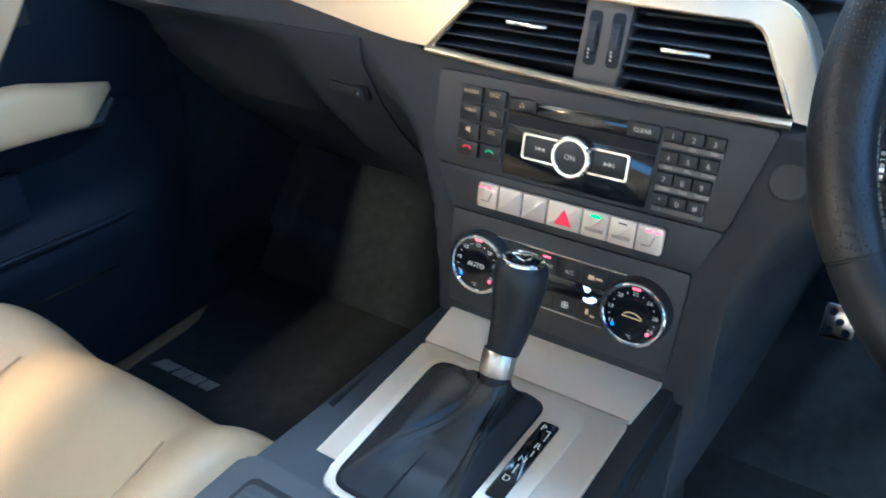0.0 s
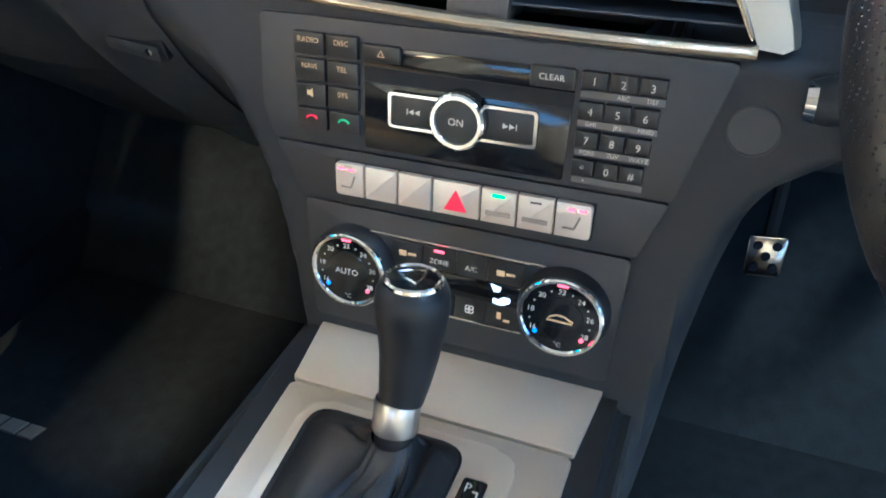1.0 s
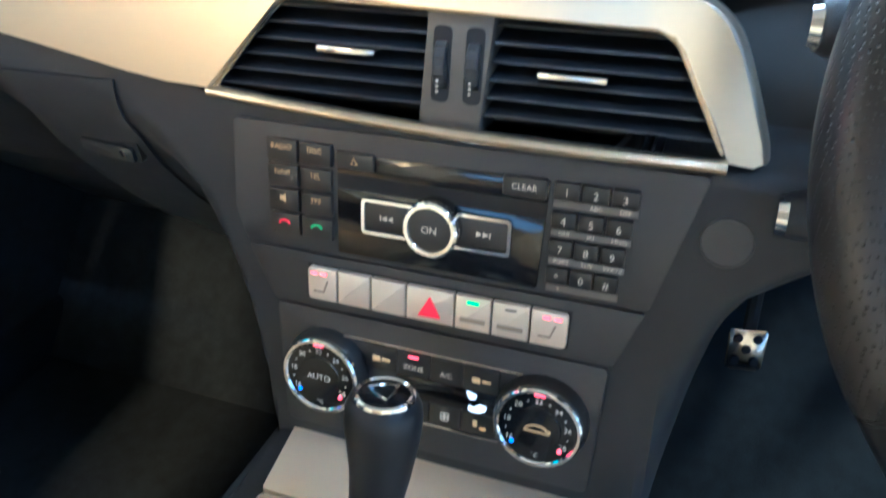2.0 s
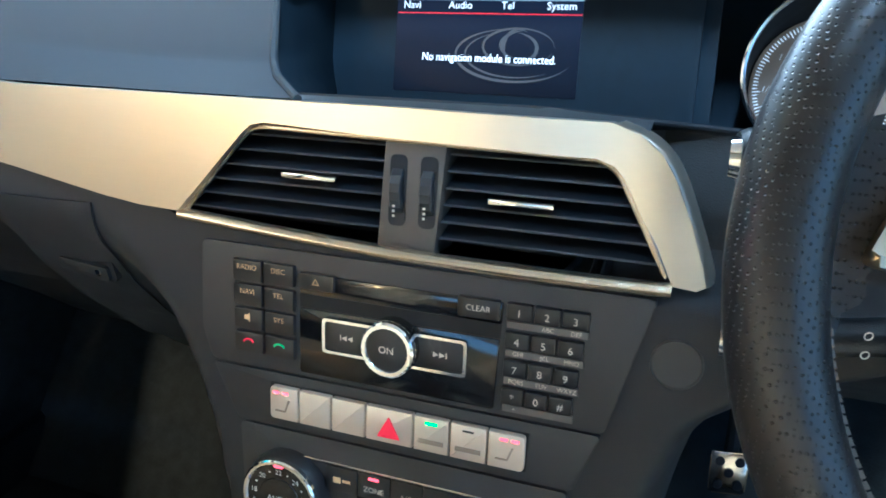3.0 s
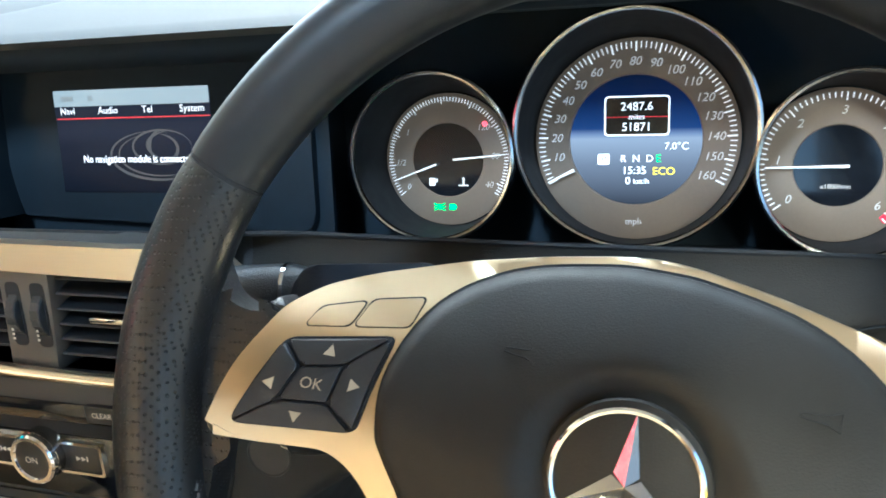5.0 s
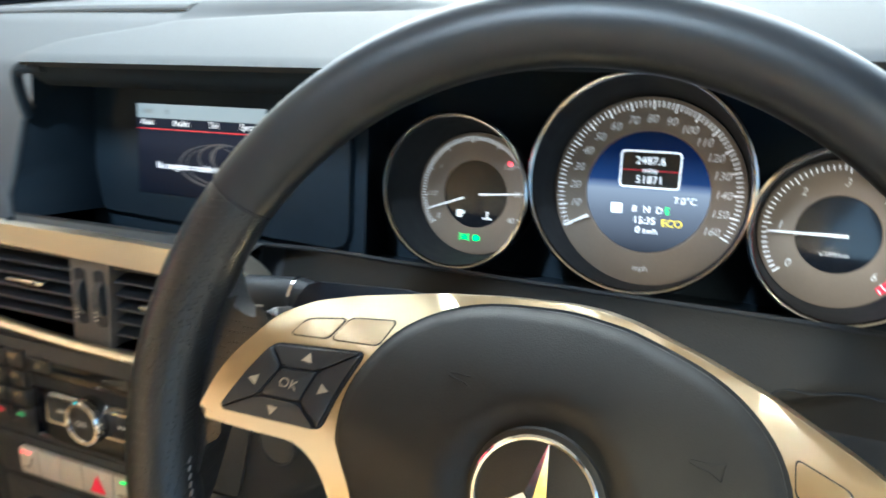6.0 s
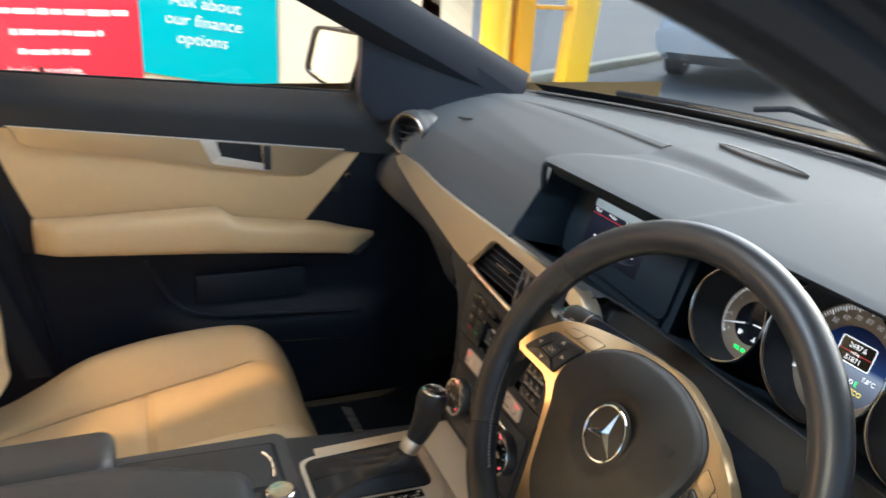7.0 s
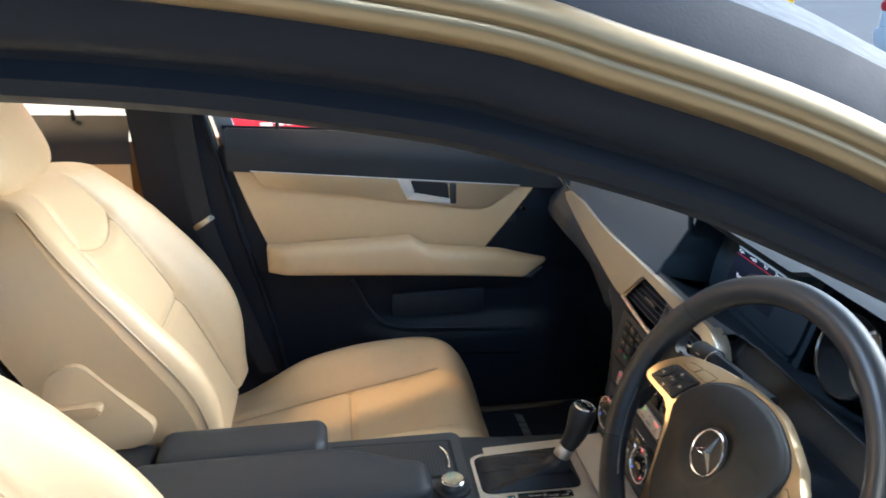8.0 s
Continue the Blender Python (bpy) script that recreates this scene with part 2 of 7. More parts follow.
M_RIB = material("grey_ribbed_plastic", (0.045, 0.046, 0.047), 0.5, vary=0.08)
M_TRIMBLK = material("pillar_trim_black", (0.014, 0.018, 0.027), 0.52, spec=0.25, vary=0.12, vscale=6, bump=0.12, bscale=900, kind="grain")
M_ARM = material("armrest_skin", (0.034, 0.036, 0.038), 0.46, vary=0.10, vscale=8, bump=0.12, bscale=1000, kind="grain")
M_HEADLIN = material("headlining", (0.46, 0.43, 0.38), 0.9, vary=0.08, bump=0.4, bscale=500)


def screen_material(name, low, high, z0, z1, power):
    """A lit display whose picture shades from one colour to another with height."""
    m = bpy.data.materials.new(name)
    m.use_nodes = True
    n, l = m.node_tree.nodes, m.node_tree.links
    b = n["Principled BSDF"]
    b.inputs["Base Color"].default_value, b.inputs["Roughness"].default_value = (0.004, 0.005, 0.008, 1), 0.35
    b.inputs["Specular IOR Level"].default_value = 0.06
    tc, sp, mr, ra = n.new("ShaderNodeTexCoord"), n.new("ShaderNodeSeparateXYZ"), n.new("ShaderNodeMapRange"), n.new("ShaderNodeValToRGB")
    l.new(tc.outputs["Object"], sp.inputs[0])
    mr.inputs["From Min"].default_value, mr.inputs["From Max"].default_value = z0, z1
    l.new(sp.outputs["Z"], mr.inputs["Value"])
    l.new(mr.outputs[0], ra.inputs[0])
    ra.color_ramp.elements[0].color, ra.color_ramp.elements[1].color = (*low[0], 1), (*high[-1], 1)
    stops = list(low[1:]) + list(high[:-1])
    for pos, col in stops:
        e = ra.color_ramp.elements.new(pos)
        e.color = (*col, 1)
    l.new(ra.outputs[0], b.inputs["Emission Color"])
    b.inputs["Emission Strength"].default_value = power * 0.38
    return m
# ---------------------------------------------------------------- builders
def thing(name, base=(0, 0, 0), label="", category="", group="", kind=""):
    o = new(name)
    o.empty_display_size = 0.02
    o.location = base
    return tagged(o, label, category, group, kind)


def root_inverse(o):
    """Parts are built in world places: only the Empty of a thing is moved from the origin."""
    return Matrix.Translation(o.location).inverted() if o.type == "EMPTY" else Matrix.Identity(4)


def finish(bm, mat, name, angle=28):
    bmesh.ops.recalc_face_normals(bm, faces=bm.faces)
    me = bpy.data.meshes.new(name)
    bm.to_mesh(me)
    bm.free()
    small = len(me.polygons) < 140
    big = max((p.area for p in me.polygons), default=0) * 0.3
    for p in me.polygons:
        p.use_smooth = not (small and (p.loop_total > 4 or p.area > big))
    me.set_sharp_from_angle(angle=radians(angle))
    me.materials.append(mat)
    return me


def part(name, bm, mat, parent=None, label="", angle=28, kind=""):
    """Links a bmesh, built in world places, as one mesh object, under a thing or a part if one is given."""
    o = new(name, finish(bm, mat, name, angle) if isinstance(bm, bmesh.types.BMesh) else bm)
    if parent is not None:
        o.parent = parent
        o.matrix_parent_inverse = root_inverse(parent)
    return tagged(o, label, kind=kind)


def solid(name, bm, mat, label, category, group="", kind="", angle=28):
    """A thing that is one mesh."""
    return tagged(part(name, bm, mat, None, angle=angle), label, category, group, kind)


def fr(origin, xa, ya):
    x, y = Vector(xa).normalized(), Vector(ya).normalized()
    z = x.cross(y)
    return Matrix(((x.x, y.x, z.x, origin[0]), (x.y, y.y, z.y, origin[1]), (x.z, y.z, z.z, origin[2]), (0, 0, 0, 1)))


WORLD = Matrix.Identity(4)


def rbox(F, lo, hi, bevel=0.001, seg=2, bm=None):
    bm = bm or bmesh.new()
    c = [(a + b) / 2 for a, b in zip(lo, hi)]
    s = [abs(b - a) for a, b in zip(lo, hi)]
    r = bmesh.ops.create_cube(bm, size=1, matrix=F @ Matrix.Translation(c) @ Matrix.Diagonal((*s, 1)))
    if bevel:
        ed = {e for v in r["verts"] for e in v.link_edges}
        bmesh.ops.bevel(bm, geom=list(ed), offset=min(bevel, min(s) * 0.45), segments=seg, affect="EDGES", profile=0.5)
    return bm


def rounded(pts, r, n=4):
    """A polygon with its corners rounded; r is one radius or one for each corner."""
    out = []
    k = len(pts)
    for i in range(k):
        p, a, b = Vector(pts[i]), Vector(pts[i - 1]), Vector(pts[(i + 1) % k])
        rad = r[i] if isinstance(r, (list, tuple)) else r
        if rad <= 0:
            out.append(p)
            continue
        u, v = (a - p), (b - p)
        q = min(rad, u.length * 0.45, v.length * 0.45)
        s, e = p + u.normalized() * q, p + v.normalized() * q
        for j in range(n + 1):
            t = j / n
            out.append((1 - t) ** 2 * s + 2 * t * (1 - t) * p + t * t * e)
    return [(p[0], p[1]) for p in out]


def spline(pts, n=6, closed=False):
    """Catmull-Rom through points of any dimension."""
    P = [Vector(p) for p in pts]
    out = []
    k = len(P)
    for i in range(k if closed else k - 1):
        p1, p2 = P[i], P[(i + 1) % k]
        p0 = P[i - 1] if (closed or i > 0) else p1 * 2 - p2
        p3 = P[(i + 2) % k] if (closed or i + 2 < k) else p2 * 2 - p1
        for j in range(n):
            t = j / n
            out.append(0.5 * ((2 * p1) + (p2 - p0) * t + (2 * p0 - 5 * p1 + 4 * p2 - p3) * t * t + (3 * p1 - p0 - 3 * p2 + p3) * t ** 3))
    if not closed:
        out.append(P[-1])
    return out


def prism(F, outline, d0, d1, bevel=0.0008, seg=2, bm=None):
    """A polygon of the frame's plane, thickened from d0 to d1, its front edge bevelled."""
    bm = bm or bmesh.new()
    lo = [bm.verts.new(F @ Vector((p[0], p[1], d0))) for p in outline]
    hi = [bm.verts.new(F @ Vector((p[0], p[1], d1))) for p in outline]
    k = len(outline)
    bm.faces.new(lo[::-1])
    top = bm.faces.new(hi)
    for i in range(k):
        bm.faces.new((lo[i], lo[(i + 1) % k], hi[(i + 1) % k], hi[i]))
    if bevel:
        bmesh.ops.bevel(bm, geom=list(top.edges), offset=bevel, segments=seg, affect="EDGES", profile=0.5)
    return bm


def band(F, outer, inner, d0, d1, bevel=0.0, bm=None):
    """A closed ring between two outlines of the same number of points."""
    bm = bm or bmesh.new()
    k = len(outer)
    ring = [[bm.verts.new(F @ Vector((p[0], p[1], d))) for p in line] for line, d in ((outer, d0), (outer, d1), (inner, d1), (inner, d0))]
    for a in range(4):
        A, B = ring[a], ring[(a + 1) % 4]
        for i in range(k):
            bm.faces.new((A[i], A[(i + 1) % k], B[(i + 1) % k], B[i]))
    return bm


def grid(f, nu, nv, bm=None, wrap=False):
    """A surface f(u, v) over the unit square."""
    bm = bm or bmesh.new()
    V = [[bm.verts.new(f(i / nu, j / nv)) for j in range(nv + 1)] for i in range(nu if wrap else nu + 1)]
    for i in range(nu):
        for j in range(nv):
            a, b = V[i], V[(i + 1) % len(V)]
            bm.faces.new((a[j], b[j], b[j + 1], a[j + 1]))
    return bm


def thick(bm, t):
    bmesh.ops.recalc_face_normals(bm, faces=bm.faces)
    bmesh.ops.solidify(bm, geom=bm.faces[:], thickness=t)
    return bm


def tube(pts, r, seg=10, closed=False, bm=None, flat=1.0, up=None):
    """A tube along points; r is one radius or one for each point; flat squeezes it along the second axis."""
    bm = bm or bmesh.new()
    P = [Vector(p) for p in pts]
    k = len(P)
    rings = []
    ref = Vector(up) if up else None
    for i, p in enumerate(P):
        t = (P[(i + 1) % k] - P[i - 1]) if closed else (P[min(i + 1, k - 1)] - P[max(i - 1, 0)])
        t.normalize()
        if ref is None:
            ref = t.orthogonal()
        a = (ref - t * ref.dot(t)).normalized()
        if not up:
            ref = a
        b = t.cross(a)
        rad = r[i] if isinstance(r, (list, tuple)) else r
        rings.append([bm.verts.new(p + a * (rad * flat * math.cos(w)) + b * (rad * math.sin(w))) for w in (2 * math.pi * j / seg for j in range(seg))])
    for i in range(k if closed else k - 1):
        A, B = rings[i], rings[(i + 1) % k]
        for j in range(seg):
            bm.faces.new((A[j], A[(j + 1) % seg], B[(j + 1) % seg], B[j]))
    if not closed:
        bm.faces.new(rings[0][::-1])
        bm.faces.new(rings[-1])
    return bm


def lathe(F, profile, seg=40, bm=None, knurl=0.0):
    """Turns (radius, height) pairs round the frame's third axis; knurl ripples the radius."""
    bm = bm or bmesh.new()
    rings = []
    for r, d in profile:
        if r < 1e-6:
            rings.append([bm.verts.new(F @ Vector((0, 0, d)))])
        else:
            rings.append([bm.verts.new(F @ Vector(((r + (knurl if j % 2 else 0)) * math.cos(2 * math.pi * j / seg), (r + (knurl if j % 2 else 0)) * math.sin(2 * math.pi * j / seg), d))) for j in range(seg)])
    for A, B in zip(rings, rings[1:]):
        for j in range(seg):
            q = [A[j % len(A)], A[(j + 1) % len(A)], B[(j + 1) % len(B)], B[j % len(B)]]
            q = [v for i, v in enumerate(q) if v not in q[:i]]
            if len(q) > 2:
                bm.faces.new(q)
    return bm


def pillow(F, outline, d0, h, power=2.6, rings=9, bm=None):
    """A domed pad over an outline."""
    bm = bm or bmesh.new()
    cx = sum(p[0] for p in outline) / len(outline)
    cy = sum(p[1] for p in outline) / len(outline)
    R = []
    for k in range(rings):
        s = math.cos(k / rings * math.pi / 2)
        d = d0 + h * (1 - s ** power)
        R.append([bm.verts.new(F @ Vector((cx + (p[0] - cx) * s, cy + (p[1] - cy) * s, d))) for p in outline])
    n = len(outline)
    for A, B in zip(R, R[1:]):
        for i in range(n):
            bm.faces.new((A[i], A[(i + 1) % n], B[(i + 1) % n], B[i]))
    top = bm.verts.new(F @ Vector((cx, cy, d0 + h)))
    for i in range(n):
        bm.faces.new((R[-1][i], R[-1][(i + 1) % n], top))
    base = [bm.verts.new(F @ Vector((p[0], p[1], d0 - 0.004))) for p in outline]
    for i in range(n):
        bm.faces.new((base[i], base[(i + 1) % n], R[0][(i + 1) % n], R[0][i]))
    return bm


def lerp(table, v):
    """Linear table look-up; rows (key, value) in rising order of key."""
    if v <= table[0][0]:
        return table[0][1]
    for (a, p), (b, q) in zip(table, table[1:]):
        if v <= b:
            return p + (q - p) * (v - a) / (b - a)
    return table[-1][1]


def soft(table, v, w=0.07):
    """A table look-up with its corners rounded off."""
    return sum(lerp(table, v + w * k) * c for k, c in ((-1, 0.15), (-0.5, 0.22), (0, 0.26), (0.5, 0.22), (1, 0.15)))


def smooth(t):
    t = min(max(t, 0.0), 1.0)
    return t * t * (3 - 2 * t)


def circle(cx, cy, r, n=40, a0=0.0):
    return [(cx + r * math.cos(a0 + 2 * math.pi * i / n), cy + r * math.sin(a0 + 2 * math.pi * i / n)) for i in range(n)]


_text_cache = {}


def words(F, body, x, y, size, d=0.0003, align="CENTER", bm=None, italic=0.0, depth=0.00006, wide=1.0):
    """Lettering in the built-in font, in the frame's plane, centred on y."""
    bm = bm or bmesh.new()
    key = (body, align)
    if key not in _text_cache:
        cu = bpy.data.curves.new("t", "FONT")
        cu.body, cu.size, cu.align_x, cu.align_y = body, 1.0, align, "CENTER"
        cu.resolution_u = 3
        ob = bpy.data.objects.new("t", cu)
        scene.collection.objects.link(ob)
        bpy.context.view_layer.update()
        me = bpy.data.meshes.new_from_object(ob.evaluated_get(bpy.context.evaluated_depsgraph_get()))
        _text_cache[key] = ([tuple(v.co) for v in me.vertices], [tuple(p.vertices) for p in me.polygons])
        bpy.data.objects.remove(ob)
        bpy.data.curves.remove(cu)
        bpy.data.meshes.remove(me)
    vs, fs = _text_cache[key]
    V = [bm.verts.new(F @ Vector((x + (p[0] * wide + italic * p[1]) * size, y + p[1] * size, d))) for p in vs]
    for f in fs:
        try:
            bm.faces.new([V[i] for i in f])
        except ValueError:
            pass
    return bm
# ---------------------------------------------------------------- frames of the dashboard's planes
SF = fr((0, 0.4738, 0.6), (1, 0, 0), (0, 0.1961, 0.9806))            # centre stack
VF = fr((0, 0.5106, 0.775), (1, 0, 0), (0, 0.1961, 0.9806))          # air vents and trim
DF = fr((0, 0.655, 0.895), (1, 0, 0), (0, 0.287, 0.958))             # display
CF = fr((0.354, 0.697, 0.842), (1, 0, 0), (0, 0.287, 0.958))         # instruments
WF = fr((0.366, 0.414, 0.833), (1, 0, 0), (0, 0.454, 0.891))         # steering wheel


def sv(z):
    return (z - 0.6) / 0.9806


def vv(z):
    return (z - 0.775) / 0.9806


def dv(z):
    return (z - 0.895) / 0.958


def S2(pts):
    return [(x, sv(z)) for x, z in pts]


def V2(pts):
    return [(x, vv(z)) for x, z in pts]


# ---------------------------------------------------------------- dashboard
dash = thing("dashboard", (0, 0.6, 0.6), "dark grey soft-touch car dashboard with a champagne trim strip", "dashboard")

XL = [(0.42, -0.112), (0.5, -0.115), (0.57, -0.121), (0.625, -0.130), (0.66, -0.140), (0.704, -0.158), (0.758, -0.205), (0.80, -0.27)]
YP = [(0.42, 0.80), (0.48, 0.74), (0.54, 0.672), (0.60, 0.612), (0.66, 0.562), (0.70, 0.535), (0.72, 0.525), (0.745, 0.515), (0.77, 0.509), (0.80, 0.514), (0.84, 0.548)]
XR = [(0.42, 0.125), (0.5, 0.130), (0.596, 0.139), (0.643, 0.146), (0.687, 0.160), (0.71, 0.185), (0.74, 0.26), (0.80, 0.40), (0.84, 0.42)]
YD = [(0.42, 1.0), (0.5, 0.85), (0.6, 0.69), (0.66, 0.62), (0.72, 0.575), (0.77, 0.560), (0.80, 0.562), (0.84, 0.570)]


def stack_y(z):
    return 0.4738 + (z - 0.6) * 0.2 + 0.003


def lower_y(x, z):
    y = stack_y(z)
    if x < 0:
        s = smooth((lerp(XL, z) - x) / 0.055)
        far = lerp(YP, z) + 0.25 * max(0.0, -x - 0.50) ** 2 + 0.060 * smooth((-x - 0.30) / 0.12) * smooth((0.775 - z) / 0.055)
        return y + (far - y) * s
    s = smooth((x - lerp(XR, z)) / (0.055 + 0.05 * smooth((z - 0.66) / 0.06)))
    y += (lerp(YD, z) - y) * s
    if x > 0.10 and z > 0.758:
        back = min(0.5126 + (z - 0.775) * 0.2 + 0.030, 0.562)
        y += (max(back, y) - y) * smooth((z - 0.758) / (0.008 + 0.034 * smooth((x - 0.34) / 0.08)))
    return y + (0.570 - y) * smooth((z - 0.790) / 0.044)


def lower_pt(u, v):
    x = -0.70 + 1.40 * u
    z = 0.42 + (lerp([(-0.56, 0.416), (-0.38, 0.392), (-0.27, 0.380), (-0.21, 0.372), (-0.15, 0.347), (0.112, 0.347), (0.122, 0.4125), (0.55, 0.409)], x)) * v
    return Vector((x, lower_y(x, z), z))


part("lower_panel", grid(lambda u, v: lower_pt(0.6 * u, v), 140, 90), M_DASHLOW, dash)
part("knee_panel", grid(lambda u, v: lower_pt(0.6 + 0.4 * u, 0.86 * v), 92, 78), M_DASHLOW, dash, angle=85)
# top strip of the same surface, coloured darker to hold down its sky sheen
part("column_surround", grid(lambda u, v: lower_pt(0.6 + 0.4 * u, 0.86 + 0.14 * v), 92, 14), M_SURR, dash, "top strip of the knee panel, darkened against sky sheen", angle=85)
part("switch_panel_seam", tube([(x, lower_y(x, z) - 0.0006, z) for x, z in spline(((0.4430, 0.786), (0.4450, 0.794), (0.4490, 0.7985), (0.457, 0.8000), (0.475, 0.7985), (0.497, 0.795), (0.54, 0.790)), 5)], 0.0008, 6), M_BLACK, dash)

# glovebox lid: a thin proud skin over the passenger side, with its handle
def glove(u, v):
    x = -0.64 + (0.64 - 0.228) * u
    z = 0.60 + 0.172 * v
    return Vector((x, lower_y(x, z) - 0.0016, z))


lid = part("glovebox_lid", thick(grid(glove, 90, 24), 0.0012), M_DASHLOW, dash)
GH = fr((-0.262, lower_y(-0.262, 0.716) - 0.0015, 0.716), (1, -0.05, -0.10), (0.0, -0.1, 1))
part("handle_recess", prism(GH, rounded([(-0.030, -0.012), (0.026, -0.012), (0.026, 0.012), (-0.030, 0.008)], 0.006), -0.004, 0.0015), M_BLACK, lid)
part("latch", prism(GH, rounded([(-0.026, -0.010), (0.022, -0.010), (0.022, 0.002), (-0.026, 0.000)], 0.003), 0.001, 0.005, 0.001), M_PLASTIC, lid, "black glovebox latch")
part("lock_cylinder", lathe(GH @ Matrix.Translation((0.014, -0.003, 0.005)), [(0.0028, 0), (0.0028, 0.0012), (0, 0.0014)], 14), M_CHROME, lid, "small chrome lock")

# knee panel sensor grille on the driver's side
KS = fr((0.1615, lower_y(0.1615, 0.724) - 0.0006, 0.724), (1, 0, 0), (0, 0.2, 1))
part("sensor_grille", lathe(KS, [(0.0140, -0.003), (0.0140, 0.0004), (0.0134, 0.0010), (0.0126, 0.0001), (0, 0.0001)], 32), M_DASH, dash)

# upper pad on the passenger side
PAD_IN = [(0.0, (0.526, 0.848)), (0.18, (0.562, 0.862)), (0.33, (0.594, 0.899)), (0.46, (0.618, 0.920)), (0.56, (0.645, 0.933)), (0.72, (0.76, 0.949)), (0.86, (0.90, 0.955)), (1.0, (1.10, 0.945))]
PAD_OUT = [(0.0, (0.524, 0.852)), (0.18, (0.547, 0.884)), (0.33, (0.572, 0.912)), (0.46, (0.630, 0.930)), (0.56, (0.69, 0.945)), (0.72, (0.73, 0.950)), (0.86, (0.80, 0.948)), (1.0, (0.90, 0.94))]


def lerp2(tab, v):
    return (lerp([(k, p[0]) for k, p in tab], v), lerp([(k, p[1]) for k, p in tab], v))


def screen_base(x):
    return 1.10 - 0.52 * x * x


def pad(u, v):
    x = -0.70 + (0.70 + lerp([(0, -0.065), (0.10, -0.090), (0.18, -0.102), (0.33, -0.114), (0.58, -0.112), (0.72, -0.094)], v)) * u
    s = smooth(u * 1.15 - 0.1) ** 1.3
    a, b = lerp2(PAD_OUT, v), lerp2(PAD_IN, v)
    y, z = a[0] + (b[0] - a[0]) * s, a[1] + (b[1] - a[1]) * s
    if v > 0.72:
        k = (v - 0.72) / 0.28
        y0 = 0.745 + 0.015 * s
        y = y0 + (screen_base(x) - y0) * k
        z = 0.955 - 0.006 * s * max(0.0, 1 - 4 * k) - 0.012 * k
    y += 0.05 * max(0.0, -x - 0.5)
    return Vector((x, y, z))


bm = grid(pad, 70, 90)
bmesh.ops.smooth_vert(bm, verts=[v for v in bm.verts if not v.is_boundary], factor=0.5, use_axis_x=True, use_axis_y=True, use_axis_z=True)
bmesh.ops.smooth_vert(bm, verts=[v for v in bm.verts if not v.is_boundary], factor=0.5, use_axis_x=True, use_axis_y=True, use_axis_z=True)
part("upper_pad", bm, M_DASHTOP, dash)

# raised ledge along the top of the pad
part("top_ledge", tube(spline([(-0.62, 0.735, 0.948), (-0.45, 0.795, 0.952), (-0.28, 0.814, 0.953), (-0.112, 0.812, 0.953)], 8), 0.013, 10, flat=0.3, up=(0, 0, 1)), M_DASHTOP, dash)


# hood over the display and the instruments
def lip(x):
    return 0.596 + 0.011 * smooth((x - 0.188) / 0.022)


def hood(u, v):
    x = -0.100 + 0.800 * u
    zt = 0.9475 + 0.006 * smooth((x - 0.188) / 0.022) - 0.05 * smooth((x - 0.56) / 0.14)
    y0 = lip(x) + 0.25 * max(0.0, x - 0.55) + 0.010 * max(0.0, (-0.078 - x) / 0.022) ** 2
    if v < 0.12:
        k = v / 0.12
        return Vector((x, y0 + 0.004 * (1 - k) ** 2 - 0.004 * k, zt - 0.006 * (1 - k) ** 1.5))
    k = (v - 0.12) / 0.88
    y = y0 - 0.004 + (screen_base(x) - y0) * k
    # a hollow between the raised front of the hood and the crest that runs on from the ledge
    front = lerp([(-0.113, 0.610), (-0.06, 0.662), (-0.03, 0.698), (0.076, 0.726), (0.162, 0.728), (0.22, 0.742)], x)
    crest = lerp([(-0.113, 0.815), (0.0, 0.806), (0.10, 0.788), (0.17, 0.768), (0.22, 0.752)], x)
    h = min(max((y - front) / (crest - front), 0.0), 1.0)
    h = smooth(h / 0.55) * (1 - smooth((h - 0.72) / 0.28))
    return Vector((x, y, zt + 0.012 * math.sin(min(k * 3.2, 1.57)) - 0.022 * k * k - 0.011 * h * (1 - smooth((x - 0.10) / 0.12))))


part("instrument_hood", thick(grid(hood, 130, 90), -0.004), M_DASHTOP, dash, angle=60)
part("hood_side", grid(lambda u, v: hood(0, 0.5 * v) + Vector((-0.014 * u, 0.003 * (1 - v), -0.001 - 0.040 * u)), 3, 24), M_RECESS, dash)
def brow(u, v):
    # the black underlip, deep over the display and shallow over the dials
    x = -0.099 + 0.69 * u
    k = smooth((x - 0.188) / 0.022)
    y = hood(max(0.0, (x + 0.100) / 0.800), 0.12).y
    return Vector((x, y - 0.0012 + 0.012 * v * v, 0.9445 + 0.006 * k - (0.018 - 0.010 * k) * v))


part("visor_front", grid(brow, 90, 6), M_RECESS, dash, "black lip under the hood")
part("visor_corner", tube(spline([(-0.112, 0.598, 0.902), (-0.109, 0.595, 0.922), (-0.104, 0.593, 0.936), (-0.094, 0.592, 0.942), (-0.070, 0.593, 0.943)], 5), 0.0045, 10), M_RECESS, dash)
part("hood_lining", grid(lambda u, v: Vector((-0.099 + 0.786 * u, lip(-0.099 + 0.786 * u) + 0.001 + 0.13 * v, 0.9405 + 0.006 * smooth((u - 0.365) / 0.03) - 0.005 * v)), 60, 4), M_RECESS, dash)


def edge_at(x):
    """The cowl's lower edge, in front of the display and the dials."""
    return Vector((x, lerp([(0.08, 0.534), (0.17, 0.570)], x), lerp([(0.08, 0.8495), (0.17, 0.834), (0.30, 0.831), (0.70, 0.827)], x)))


